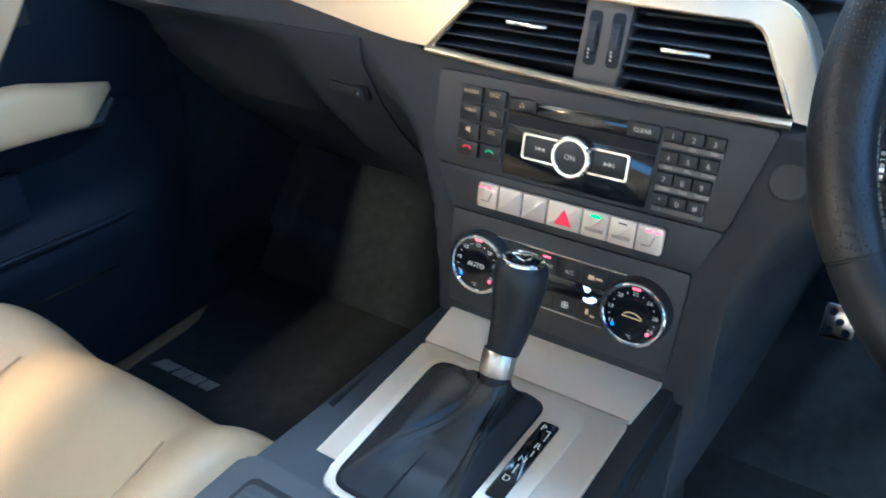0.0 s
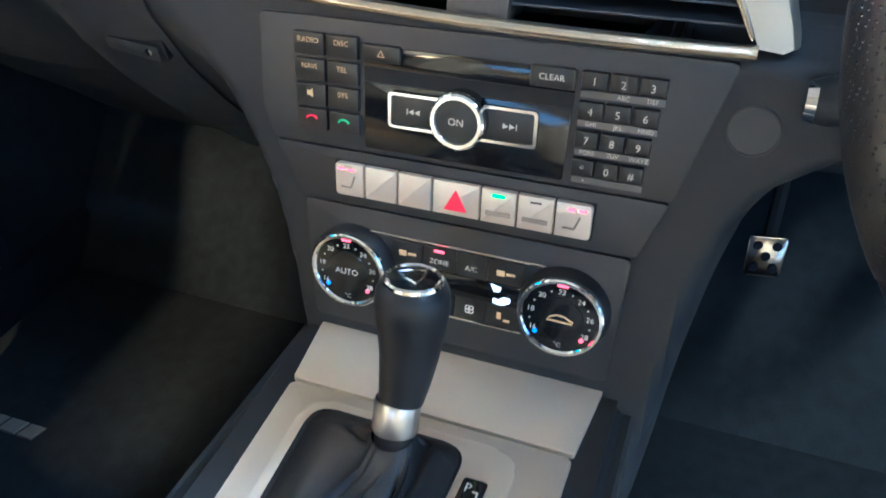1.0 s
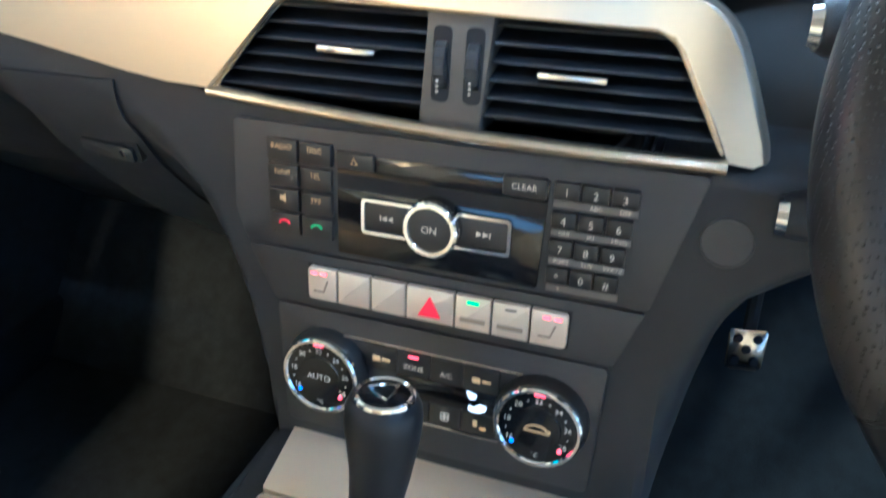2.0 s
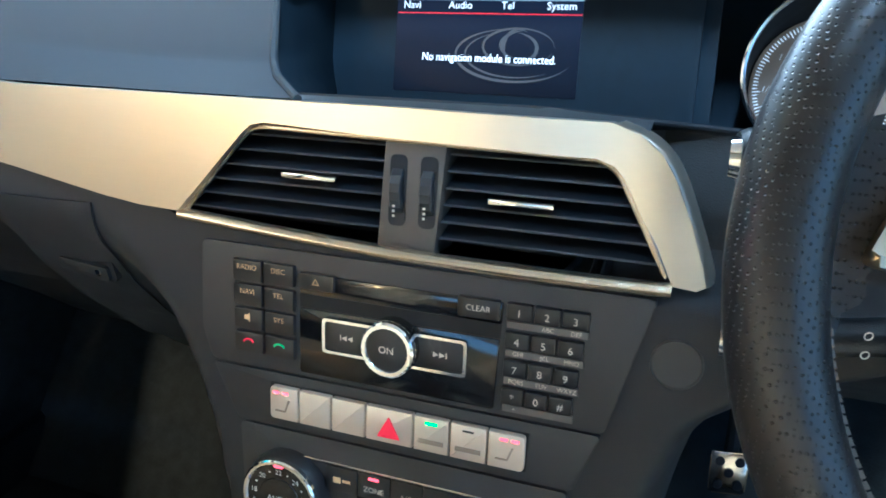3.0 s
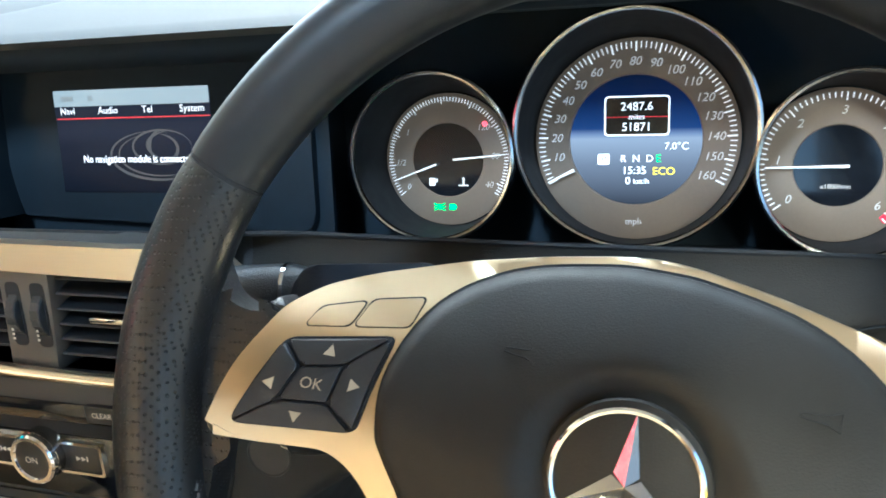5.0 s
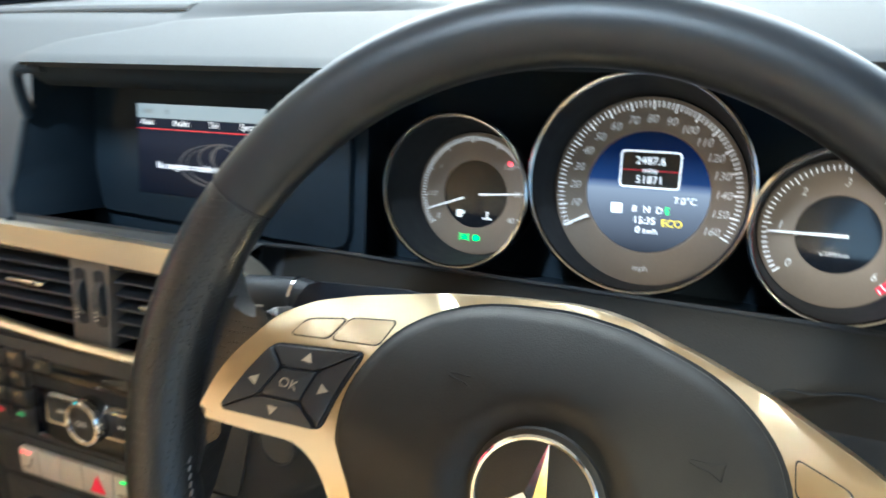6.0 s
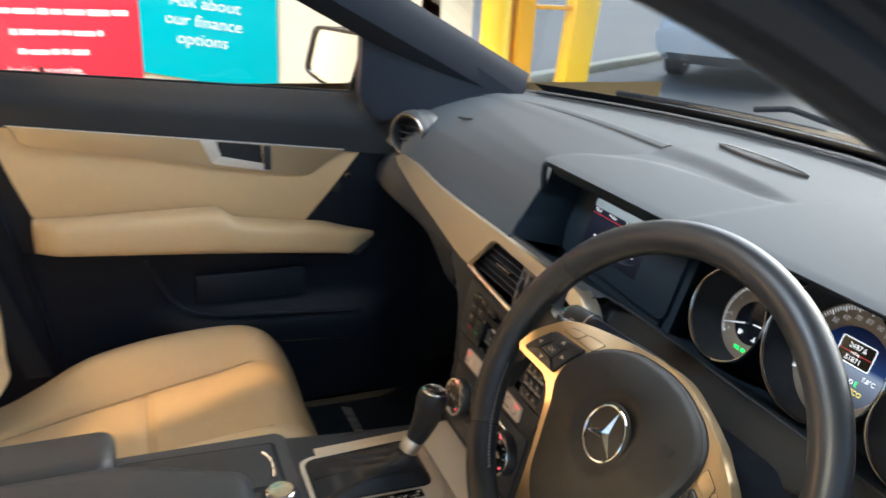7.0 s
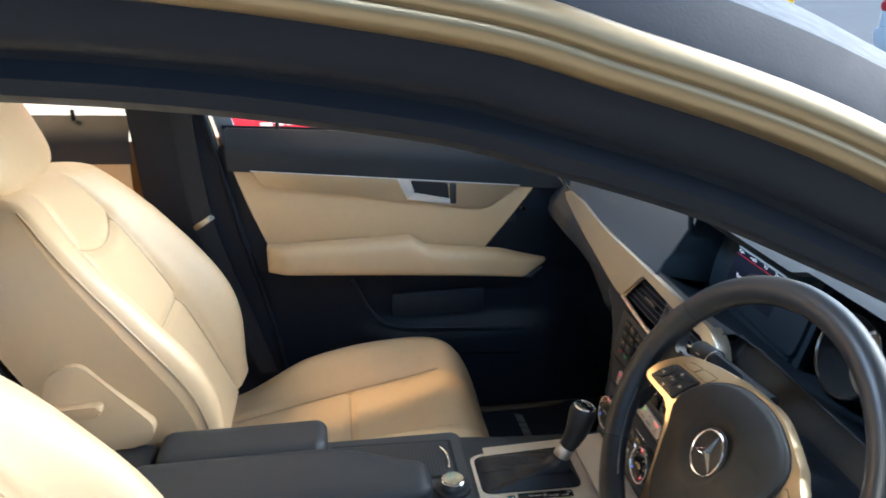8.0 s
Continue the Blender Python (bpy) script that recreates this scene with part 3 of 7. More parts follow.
part("recess_side", grid(lambda u, v: pad(1.0, 0.46 * v).lerp(Vector((-0.108, 0.668, 0.80 + 0.148 * v)), u), 8, 20), M_RECESS, dash)
part("cowl_strip", grid(lambda u, v: Vector((-0.11 + 0.245 * u, 0.524, 0.8455 - 0.006 * max(0, u - 0.85) / 0.15)).lerp(edge_at(-0.11 + 0.245 * u), v), 24, 5), M_DASH, dash)
part("binnacle_floor", grid(lambda u, v: edge_at(-0.11 + 0.81 * u).lerp(Vector((-0.11 + 0.81 * u, 0.72, 0.765)), v) + Vector((0, 0, -0.012 * math.sin(math.pi * v))), 50, 10), M_RECESS, dash)
part("cowl_edge", tube([edge_at(-0.105 + 0.80 * k / 40) + Vector((0, 0, -0.001)) for k in range(41)], 0.0016, 6), M_BLACK, dash)
part("binnacle_web", grid(lambda u, v: (DF @ Vector((0.146, dv(0.775 + 0.175 * v), -0.0015))).lerp(CF @ Vector((-0.207, -0.075 + 0.19 * v, -0.007)), u), 4, 8), M_RECESS, dash)
part("pad_edge", tube([pad(1.0, 0.46 * k / 24) + Vector((-0.0015, 0, 0)) for k in range(25)], 0.0028, 8), M_DASHTOP, dash)
part("recess_panel", prism(DF, [(-0.116, dv(0.780)), (0.160, dv(0.780)), (0.160, dv(0.950)), (-0.116, dv(0.950))], -0.012, -0.008, 0), M_RECESS, dash)

part("side_demister", tube([(-0.482, 0.620, 0.9325), (-0.450, 0.628, 0.9345)], 0.0045, 10, flat=0.5, up=(0, 0, 1)), M_BLACK, dash)

# centre speaker slot on the dash top and the demister slot behind it
SPK = fr((0.000, 0.885, 0.9590), (1, -0.08, 0), (0.08, 1, -0.03))
eye = [(0.096 * math.cos(a), 0.014 * math.copysign(abs(math.sin(a)) ** 1.5, math.sin(a))) for a in (2 * math.pi * i / 48 for i in range(48))]
grille = part("speaker_grille", prism(SPK, eye, -0.006, 0.0014, 0.0006), M_BLACK, dash, "dark oval speaker slot")
part("grille_rim", tube([SPK @ Vector((x, y, 0.0016)) for x, y in eye], 0.0016, 6, True), M_PLASTIC, grille)
part("demister_slot", tube([(x, screen_base(x) - 0.045, 0.9555) for x in (-0.62, -0.5, -0.35, -0.2, 0, 0.2, 0.35, 0.5, 0.62)], 0.009, 8, flat=0.25, up=(0, 0, 1)), M_BLACK, dash)

# champagne trim strip with the vent cut out of it
top = [(-0.560, 0.842), (-0.525, 0.855), (-0.442, 0.857), (-0.36, 0.852), (-0.28, 0.8485), (-0.15, 0.848), (0.0, 0.848), (0.10, 0.847)]
right = [(0.118, 0.8465), (0.133, 0.8405), (0.144, 0.831), (0.152, 0.818), (0.160, 0.799), (0.169, 0.774), (0.1715, 0.764), (0.167, 0.762), (0.155, 0.7645)]
inner = [(0.150, 0.775), (0.1265, 0.819), (0.121, 0.825), (0.112, 0.8285), (0.05, 0.830), (-0.02, 0.832), (-0.085, 0.835), (-0.094, 0.833), (-0.101, 0.827), (-0.150, 0.7765)]
low = [(-0.180, 0.7775), (-0.21, 0.781), (-0.286, 0.793), (-0.38, 0.806), (-0.46, 0.818), (-0.54, 0.832)]


def trim_bend(bm):
    for v in bm.verts:
        x = v.co.x
        v.co.y += 0.06 * max(0.0, -x - 0.2) ** 2 + 1.6 * max(0.0, x - 0.08) ** 2 - 0.004
    return bm


bm = prism(VF, V2(top + right + inner + low), -0.006, 0.004, 0)
for cut in (-0.45, -0.36, -0.27, -0.18, -0.09, 0, 0.09, 0.105, 0.12, 0.13, 0.14, 0.15, 0.16):
    bmesh.ops.bisect_plane(bm, geom=bm.verts[:] + bm.edges[:] + bm.faces[:], plane_co=(cut, 0, 0), plane_no=(1, 0, 0))
part("trim_strip", trim_bend(bm), M_ALU, dash, "champagne brushed aluminium trim strip", angle=50)
side = spline([(p[0], p[1]) for p in right[:7]], 5)


def return_pt(u, v):
    # the strip's end wraps back round the corner
    x, z = side[int(round(u * (len(side) - 1)))]
    a = v * math.pi / 2
    return VF @ Vector((x + 0.004 * math.sin(a), vv(z), 0.004 - 0.020 * (1 - math.cos(a))))


part("trim_return", trim_bend(grid(return_pt, len(side) - 1, 8)), M_ALU, dash, angle=80)
part("trim_edge", trim_bend(tube([VF @ Vector((x, vv(z), 0.0035)) for x, z in [(-0.54, 0.832)] + low[::-1] + [(-0.150, 0.7765)]], 0.0014, 6)), M_DCHROME, dash)

# round side vent beside the door
SV = fr((-0.540, 0.540, 0.889), (0.84, 0.52, -0.05), (0.0, 0.10, 1))
sidev = part("side_vent", lathe(SV, [(0.046, -0.05), (0.046, -0.006), (0.042, 0.004), (0.038, 0.006), (0.034, 0.003), (0.032, -0.03), (0, -0.03)], 48), M_PLASTIC, dash)
part("vent_pod", lathe(SV, [(0.041, 0.001), (0.0455, -0.004), (0.047, -0.020), (0.043, -0.055), (0.030, -0.085)], 48), M_DASHTOP, sidev)
part("vent_ring", lathe(SV, [(0.0405, 0.003), (0.0395, 0.0072), (0.0370, 0.0072), (0.0360, 0.003)], 48), M_DCHROME, sidev, "satin chrome ring")
for k in (-1, 0, 1):
    w = math.sqrt(0.032 ** 2 - (k * 0.014) ** 2)
    part("slat", rbox(SV, (-w, k * 0.014 - 0.0008, -0.026), (w, k * 0.014 + 0.0008, -0.008), 0.0005, 1), M_PLASTIC, sidev)

# ---------------------------------------------------------------- centre air vents
vents = thing("centre_air_vents", (0, 0.52, 0.775), "pair of black slatted dashboard air vents with bright lip", "air vent")
LEFT = [(-0.148, 0.777), (-0.098, 0.830), (-0.009, 0.8295), (-0.0135, 0.769)]
RIGHT = [(0.0235, 0.767), (0.0295, 0.828), (0.113, 0.8255), (0.1225, 0.820), (0.1495, 0.772)]


def edge_x(z, a, b):
    return a[0] + (b[0] - a[0]) * (z - a[1]) / (b[1] - a[1])


part("housing", prism(VF, V2([(-0.150, 0.768), (-0.100, 0.834), (0.12, 0.830), (0.152, 0.764)]), -0.055, -0.036, 0), M_BLACK, vents)
for k in range(6):
    z = 0.7765 + k * 0.0096
    for side, (xa, xb) in enumerate(((edge_x(z, LEFT[0], LEFT[1]), edge_x(z, LEFT[3], LEFT[2])), (edge_x(z, RIGHT[0], RIGHT[1]), edge_x(z, RIGHT[4], RIGHT[3])))):
        dz = 0.0025 * (0.5 if side == 0 else -0.5)
        SL = VF @ Matrix.Translation((0, vv(z) + dz, -0.004)) @ Matrix.Rotation(radians(20), 4, "X")
        slat = part("slat", rbox(SL, (xa, -0.0009, -0.018), (xb, 0.0009, 0.0), 0.0007, 2), M_SLAT, vents)
        # light on the slat's front edge, done as a lighter bead
        part("slat_lit_edge", tube([SL @ Vector((xa, 0.0002, 0.0002)), SL @ Vector((xb, 0.0002, 0.0002))], 0.0008, 6), M_FACE, slat)
part("bezel", tube([VF @ Vector((x, y, 0.0012)) for x, y in rounded(V2([(-0.149, 0.774), (-0.0985, 0.8312), (0.1135, 0.8268), (0.1230, 0.8212), (0.1510, 0.771)]), [0.0005, 0.012, 0.006, 0.006, 0.0005], 5)], 0.0014, 8), M_SATIN, vents, "satin silver vent surround")
for x0, z in ((-0.059, 0.8035), (0.072, 0.8000)):
    part("tab", rbox(VF @ Matrix.Translation((x0, vv(z), 0)), (-0.0185, -0.0017, -0.006), (0.0185, 0.0017, 0.0015), 0.0008), M_CHROME, vents, "bright slider tab")
part("divider", prism(VF, V2([(-0.0130, 0.7675), (-0.0085, 0.8305), (0.0290, 0.8285), (0.0230, 0.766)]), -0.03, 0.001, 0.0012), material("grey_brown_plastic", (0.085, 0.078, 0.070), 0.45, vary=0.08, vscale=20, bump=0.1, bscale=900), vents)
for x0 in (-0.0005, 0.0182):
    part("thumbwheel_slot", prism(VF, rounded([(x0 - 0.0055, vv(0.781)), (x0 + 0.0050, vv(0.781)), (x0 + 0.0062, vv(0.8215)), (x0 - 0.0043, vv(0.8215))], 0.004), 0.0008, 0.0014, 0), M_BLACK, vents)
    TW = VF @ Matrix.Translation((x0 + 0.0003, vv(0.801), -0.010)) @ Matrix.Rotation(radians(90), 4, "Y")
    wheel = part("thumbwheel", lathe(TW, [(0, -0.0036), (0.0165, -0.0036), (0.0172, -0.003), (0.0172, 0.003), (0.0165, 0.0036), (0, 0.0036)], 44, knurl=-0.0006), M_PLASTIC, vents)
    bmt = words(VF, "\u25B4", x0, vv(0.797), 0.004, 0.0064)
    for q in range(3):
        rbox(VF, (x0 - 0.0007, vv(0.7925 - q * 0.0028), 0.006), (x0 + 0.0007, vv(0.7938 - q * 0.0028), 0.0064), 0, 1, bmt)
    part("marks", bmt, M_LEGEND, wheel)


def lip_pt(u, v):
    x = -0.153 + 0.308 * u
    z = lerp([(0, 0.7755), (0.25, 0.7715), (0.5, 0.768), (0.75, 0.7665), (1, 0.7665)], u)
    a = math.pi * v
    return VF @ Vector((x, vv(z) - 0.0030 + 0.0042 * math.cos(a), 0.006 * math.sin(a) + 0.004 * math.sin(math.pi * u)))


part("lower_lip", grid(lip_pt, 40, 8), M_SATIN, vents, "satin silver lower lip")
part("inner_frame", tube([VF @ Vector((x, vv(z), 0.001)) for x, z in spline([(-0.150, 0.7765), (-0.124, 0.803), (-0.101, 0.829), (-0.092, 0.834), (-0.02, 0.8325), (0.05, 0.8305), (0.112, 0.8285), (0.124, 0.821), (0.138, 0.797), (0.1505, 0.772)], 4)], 0.0016, 6), M_SATIN, vents)

# ---------------------------------------------------------------- display in the recess
disp = thing("infotainment_display", (0.01, 0.65, 0.81), "black glossy dashboard display showing a dim menu with white words", "display")
part("bezel", prism(DF, rounded([(-0.106, dv(0.812)), (0.150, dv(0.803)), (0.150, dv(0.944)), (-0.104, dv(0.944))], 0.014), -0.008, -0.001, 0.002), M_RECESS, disp)
SCR = screen_material("menu_screen", [(0.002, 0.003, 0.006), (0.45, (0.005, 0.007, 0.014))], [(0.6, (0.010, 0.013, 0.024)), (0.006, 0.009, 0.018)], 0.829, 0.899, 1.0)
scr = part("screen", prism(DF, [(-0.0555, dv(0.829)), (0.0755, dv(0.829)), (0.0755, dv(0.899)), (-0.0555, dv(0.899))], -0.0009, -0.0004, 0), SCR, disp, "dim blue lit screen")
part("status_bar", prism(DF, [(-0.0555, dv(0.8885)), (0.0755, dv(0.8885)), (0.0755, dv(0.8995)), (-0.0555, dv(0.8995))], -0.0004, -0.0001, 0), material("grey_status_bar", (0.02, 0.02, 0.02), 0.3, vary=0, emit=(0.42, 0.50, 0.52), power=0.22), scr)
bm = rbox(DF, (-0.049, dv(0.892), 0), (-0.038, dv(0.8955), 0.0002), 0, 1)
rbox(DF, (-0.025, dv(0.892), 0), (-0.021, dv(0.8955), 0.0002), 0, 1, bm)
part("status_marks", bm, material("status_mark_grey", (0.05, 0.05, 0.05), 0.4, vary=0, emit=(0.3, 0.35, 0.36), power=0.2), scr)
for w, x in (("Navi", -0.044), ("Audio", -0.0085), ("Tel", 0.0250), ("System", 0.0615)):
    part("menu_word", words(DF, w, x, dv(0.8852), 0.0070, 0.0002), M_WHITEL, scr)
part("message", words(DF, "No navigation module is connected.", 0.0130, dv(0.8520), 0.0076, 0.0002, wide=0.86), M_WHITEL, scr)
part("menu_line", rbox(DF, (-0.0545, dv(0.8798), 0), (0.0755, dv(0.8806), 0.0002), 0, 1), M_REDP, scr)
bm = bmesh.new()
for rx, ry, cx, cz, a0, a1, wd in ((0.041, 0.0173, 0.031, 0.8545, 1.7, 5.9, 0.0009), (0.035, 0.0150, 0.032, 0.8550, 2.0, 5.4, 0.0006), (0.0246, 0.0120, 0.034, 0.8600, 0.0, 6.0, 0.0007), (0.018, 0.0105, 0.029, 0.8590, 4.6, 7.6, 0.0012), (0.020, 0.0100, 0.042, 0.8610, 1.8, 4.2, 0.0012), (0.010, 0.0115, 0.034, 0.8600, 1.0, 4.4, 0.0010)):
    outl = [(cx + rx * math.cos(a0 + (a1 - a0) * i / 30), dv(cz) + ry * math.sin(a0 + (a1 - a0) * i / 30)) for i in range(31)]
    for i, (p, q) in enumerate(zip(outl, outl[1:])):
        n = Vector((-(q[1] - p[1]), q[0] - p[0])).normalized()
        na, nb = n * (wd * math.sin(math.pi * i / 30) + 0.0001), n * (wd * math.sin(math.pi * (i + 1) / 30) + 0.0001)
        bm.faces.new([bm.verts.new(DF @ Vector((c[0], c[1], -0.0001))) for c in ((p[0] - na.x, p[1] - na.y), (q[0] - nb.x, q[1] - nb.y), (q[0] + nb.x, q[1] + nb.y), (p[0] + na.x, p[1] + na.y))])
part("globe_sketch", bm, material("dim_screen_drawing", (0.01, 0.01, 0.01), 0.4, vary=0, emit=(0.16, 0.2, 0.24), power=0.075), scr)

# ---------------------------------------------------------------- radio unit
radio = thing("radio_unit", (0, 0.49, 0.678), "black car radio unit with keypad and chrome-ringed knob", "car radio")
part("faceplate", prism(SF, rounded(S2([(-0.132, 0.6785), (0.1275, 0.6785), (0.1495, 0.7585), (-0.137, 0.7585), (-0.139, 0.70)]), 0.004), -0.006, 0.0, 0.0012), M_FACE, radio)
part("display_window", prism(SF, rounded(S2([(-0.0645, 0.6815), (0.0635, 0.6815), (0.0655, 0.7235), (-0.0645, 0.7235)]), 0.0015), -0.001, 0.0010, 0.0004), M_PIANO, radio, "glossy black display window")
part("disc_slot", prism(SF, S2([(-0.0645, 0.7240), (0.0655, 0.7240), (0.066, 0.7325), (-0.0645, 0.7325)]), -0.001, 0.0003, 0), M_BLACK, radio)
part("disc_flap", prism(SF, rounded(S2([(-0.0640, 0.7330), (0.0660, 0.7330), (0.0665, 0.7455), (-0.0640, 0.7455)]), 0.001), -0.001, 0.0012, 0.0004), M_PIANO, radio)


def key(name, quad, parent, legend=None, mat=M_KEY, lmat=M_LEGEND, size=0.0042, d=0.0035, dy=0.0, F=SF, bev=0.0008):
    k = part(name, prism(F, rounded(quad, 0.0008, 2), -0.001, d, bev), mat, parent)
    if legend:
        cx = sum(p[0] for p in quad) / 4
        cy = sum(p[1] for p in quad) / 4 + dy
        part("legend", words(F, legend, cx, cy, size, d + 0.0002), lmat, k)
    return k


def quad(x0, x1, z0, z1, s=sv, slant=0.0):
    return [(x0, s(z0)), (x1, s(z0)), (x1 + slant, s(z1)), (x0 + slant, s(z1))]


legends = [("RADIO", "DISC"), ("NAVI", "TEL"), (None, "SYS"), (None, None)]
for r, (a, b) in enumerate(legends):
    zt = 0.7495 - 0.0157 * r
    for c, leg in enumerate((a, b)):
        x0, x1 = ((-0.1115, -0.0905), (-0.0890, -0.0675))[c]
        k = key("button", quad(x0, x1, zt - 0.0135, zt), radio, leg, lmat=M_AMBER, size=0.0048, dy=0.0022)
        if r == 2 and c == 0:
            bm = prism(SF, [(-0.1035, sv(zt - 0.007)), (-0.1015, sv(zt - 0.007)), (-0.0995, sv(zt - 0.0085)), (-0.0995, sv(zt - 0.0025)), (-0.1015, sv(zt - 0.004)), (-0.1035, sv(zt - 0.004))], 0.0034, 0.0038, 0)
            part("speaker_mark", bm, M_AMBER, k)
        if r == 3:
            bm = tube([SF @ Vector(((x0 + x1) / 2 + 0.0035 * math.cos(w), sv(zt - 0.0065) + 0.0022 * math.sin(w), 0.0036)) for w in (math.pi * i / 8 for i in range(9))], 0.0008, 5)
            part("phone_mark", bm, (M_REDP, M_GREENP)[c], k)
key("eject_button", quad(-0.0640, -0.0395, 0.7365, 0.7465), radio, "\u25B3", lmat=M_AMBER, size=0.0055)
key("clear_button", quad(0.0400, 0.0650, 0.7350, 0.7465), radio, "CLEAR", size=0.0050)
keys = [("1", "2", "3"), ("4", "5", "6"), ("7", "8", "9"), ("*", "0", "#")]
subs = [("", "ABC", "DEF"), ("GHI", "JKL", "MNO"), ("PQRS", "TUV", "WXYZ"), ("+", "", "")]
for r in range(4):
    zt = 0.7465 - 0.0166 * r
    w = 0.0158 - 0.0006 * r
    for c in range(3):
        x0 = 0.0690 + c * w - 0.0002 * r
        key("number_key", quad(x0, x0 + w - 0.0012, zt - 0.0098, zt), radio, keys[r][c], size=0.0062, d=0.0034, dy=-0.0006)
    strip = part("letter_strip", prism(SF, quad(0.0690, 0.0690 + 3 * w - 0.0012, zt - 0.0148, zt - 0.0106), -0.001, 0.0016, 0.0003), M_GREYBAR, radio)
    bm = bmesh.new()
    for c in range(3):
        if subs[r][c]:
            words(SF, subs[r][c], 0.0690 + (c + 0.5) * w, sv(zt - 0.0127), 0.0037, 0.0019, bm=bm)
    if len(bm.verts):
        part("letters", bm, M_LEGEND, strip)
    else:
        bm.free()

# knob with its two skip keys in a bright frame
o = rounded([(-0.0470, sv(0.6985)), (0.0470, sv(0.6985)), (0.0470, sv(0.7205)), (-0.0470, sv(0.7205))], 0.003)
i_ = rounded([(-0.0450, sv(0.7003)), (0.0450, sv(0.7003)), (0.0450, sv(0.7187)), (-0.0450, sv(0.7187))], 0.002)
part("key_frame", band(SF, o, i_, 0.0, 0.0042), M_CHROME, radio, "chrome key frame")
for sx, leg in ((-1, "I\u25C2\u25C2"), (1, "\u25B8\u25B8I")):
    xa, xb = (-0.0447, -0.008) if sx < 0 else (0.008, 0.0447)
    k = part("skip_key", prism(SF, quad(xa, xb, 0.7006, 0.7184), 0.0, 0.0034, 0.0006), M_KEY, radio)
    bm = bmesh.new()
    for q in range(2):
        x = sx * 0.030 + (q - 0.5) * 0.004
        c = [(x - 0.0018 * sx, sv(0.7078)), (x + 0.0018 * sx, sv(0.7095)), (x - 0.0018 * sx, sv(0.7112))]
        bm.faces.new([bm.verts.new(SF @ Vector((p[0], p[1], 0.0037))) for p in c])
    rbox(SF, (sx * 0.0345 - 0.0003, sv(0.7078), 0.0034), (sx * 0.0345 + 0.0003, sv(0.7112), 0.0037), 0, 1, bm)
    part("skip_mark", bm, M_LEGEND, k)
KN = SF @ Matrix.Translation((0.0005, sv(0.7105), 0))
knob = part("volume_knob", lathe(KN, [(0.0172, 0.0), (0.0172, 0.009), (0.0160, 0.010)], 56), M_DCHROME, radio)
part("knob_ring", lathe(KN, [(0.0172, 0.008), (0.0172, 0.0125), (0.0160, 0.0138), (0.0138, 0.0138), (0.0130, 0.0125)], 56, knurl=-0.0003), M_CHROME, knob, "chrome knob ring")
part("knob_face", lathe(KN, [(0.0132, 0.010), (0.0132, 0.0126), (0.012, 0.013), (0, 0.0131)], 40), M_KEY, knob)
part("legend", words(KN, "ON", 0, 0, 0.0062, 0.0134), M_LEGEND, knob)

# ---------------------------------------------------------------- row of seven switches
row = thing("switch_row", (0, 0.485, 0.64), "row of seven silver dashboard switches with a red hazard key", "switch panel")
part("faceplate", prism(SF, rounded(S2([(-0.113, 0.6400), (0.1125, 0.6400), (0.1265, 0.6770), (-0.1315, 0.6770)]), 0.003), -0.006, 0.0, 0.001), M_FACE, row)
part("switch_well", prism(SF, S2([(-0.0860, 0.6465), (0.0850, 0.6465), (0.0860, 0.6705), (-0.0870, 0.6705)]), -0.001, 0.0004, 0), M_BLACK, row)
xs = [-0.0860, -0.0645, -0.0410, -0.0170, 0.0150, 0.0385, 0.0620, 0.0850]
for i in range(7):
    r = [0.0006] * 4
    if i == 0:
        r[0] = r[3] = 0.003
    if i == 6:
        r[1] = r[2] = 0.003
    sw = part("switch", prism(SF, rounded(quad(xs[i] + 0.0006, xs[i + 1] - 0.0006, 0.6475, 0.6695), r, 3), -0.001, 0.0042, 0.0008), M_SWITCH, row)
    cx = (xs[i] + xs[i + 1]) / 2
    if i == 3:
        part("hazard_triangle", prism(SF, rounded([(cx - 0.0078, sv(0.6510)), (cx + 0.0078, sv(0.6510)), (cx, sv(0.6650))], 0.0012, 3), 0.004, 0.0050, 0.0004), M_REDP, sw, "red hazard triangle")
    if i in (0, 6):
        for q in (-0.0034, 0.0034):
            xx = cx + q + (-0.002 if i == 0 else 0.002)
            part("indicator", rbox(SF, (xx - 0.0024, sv(0.6648), 0.004), (xx + 0.0024, sv(0.6666), 0.0047), 0.0003, 1), M_RED, sw, "lit red indicator")
        bm = tube([SF @ Vector((cx + 0.004, sv(0.6615), 0.0043)), SF @ Vector((cx + 0.001, sv(0.6535), 0.0043)), SF @ Vector((cx - 0.006, sv(0.6535), 0.0043))], 0.0007, 5)
        part("seat_mark", bm, M_FAINT, sw)
    if i == 4:
        part("indicator", rbox(SF, (cx - 0.004, sv(0.6648), 0.004), (cx + 0.004, sv(0.6668), 0.0047), 0.0003, 1), M_GREEN, sw, "lit green indicator")
    if i == 5:
        part("indicator", rbox(SF, (cx - 0.0035, sv(0.6652), 0.004), (cx + 0.0035, sv(0.6664), 0.0045), 0.0003, 1), M_KEY, sw)
    if i in (4, 5):
        part("mark", rbox(SF, (cx - 0.008, sv(0.6525), 0.004), (cx + 0.008, sv(0.6555), 0.0044), 0.0003, 1), M_FAINT, sw)

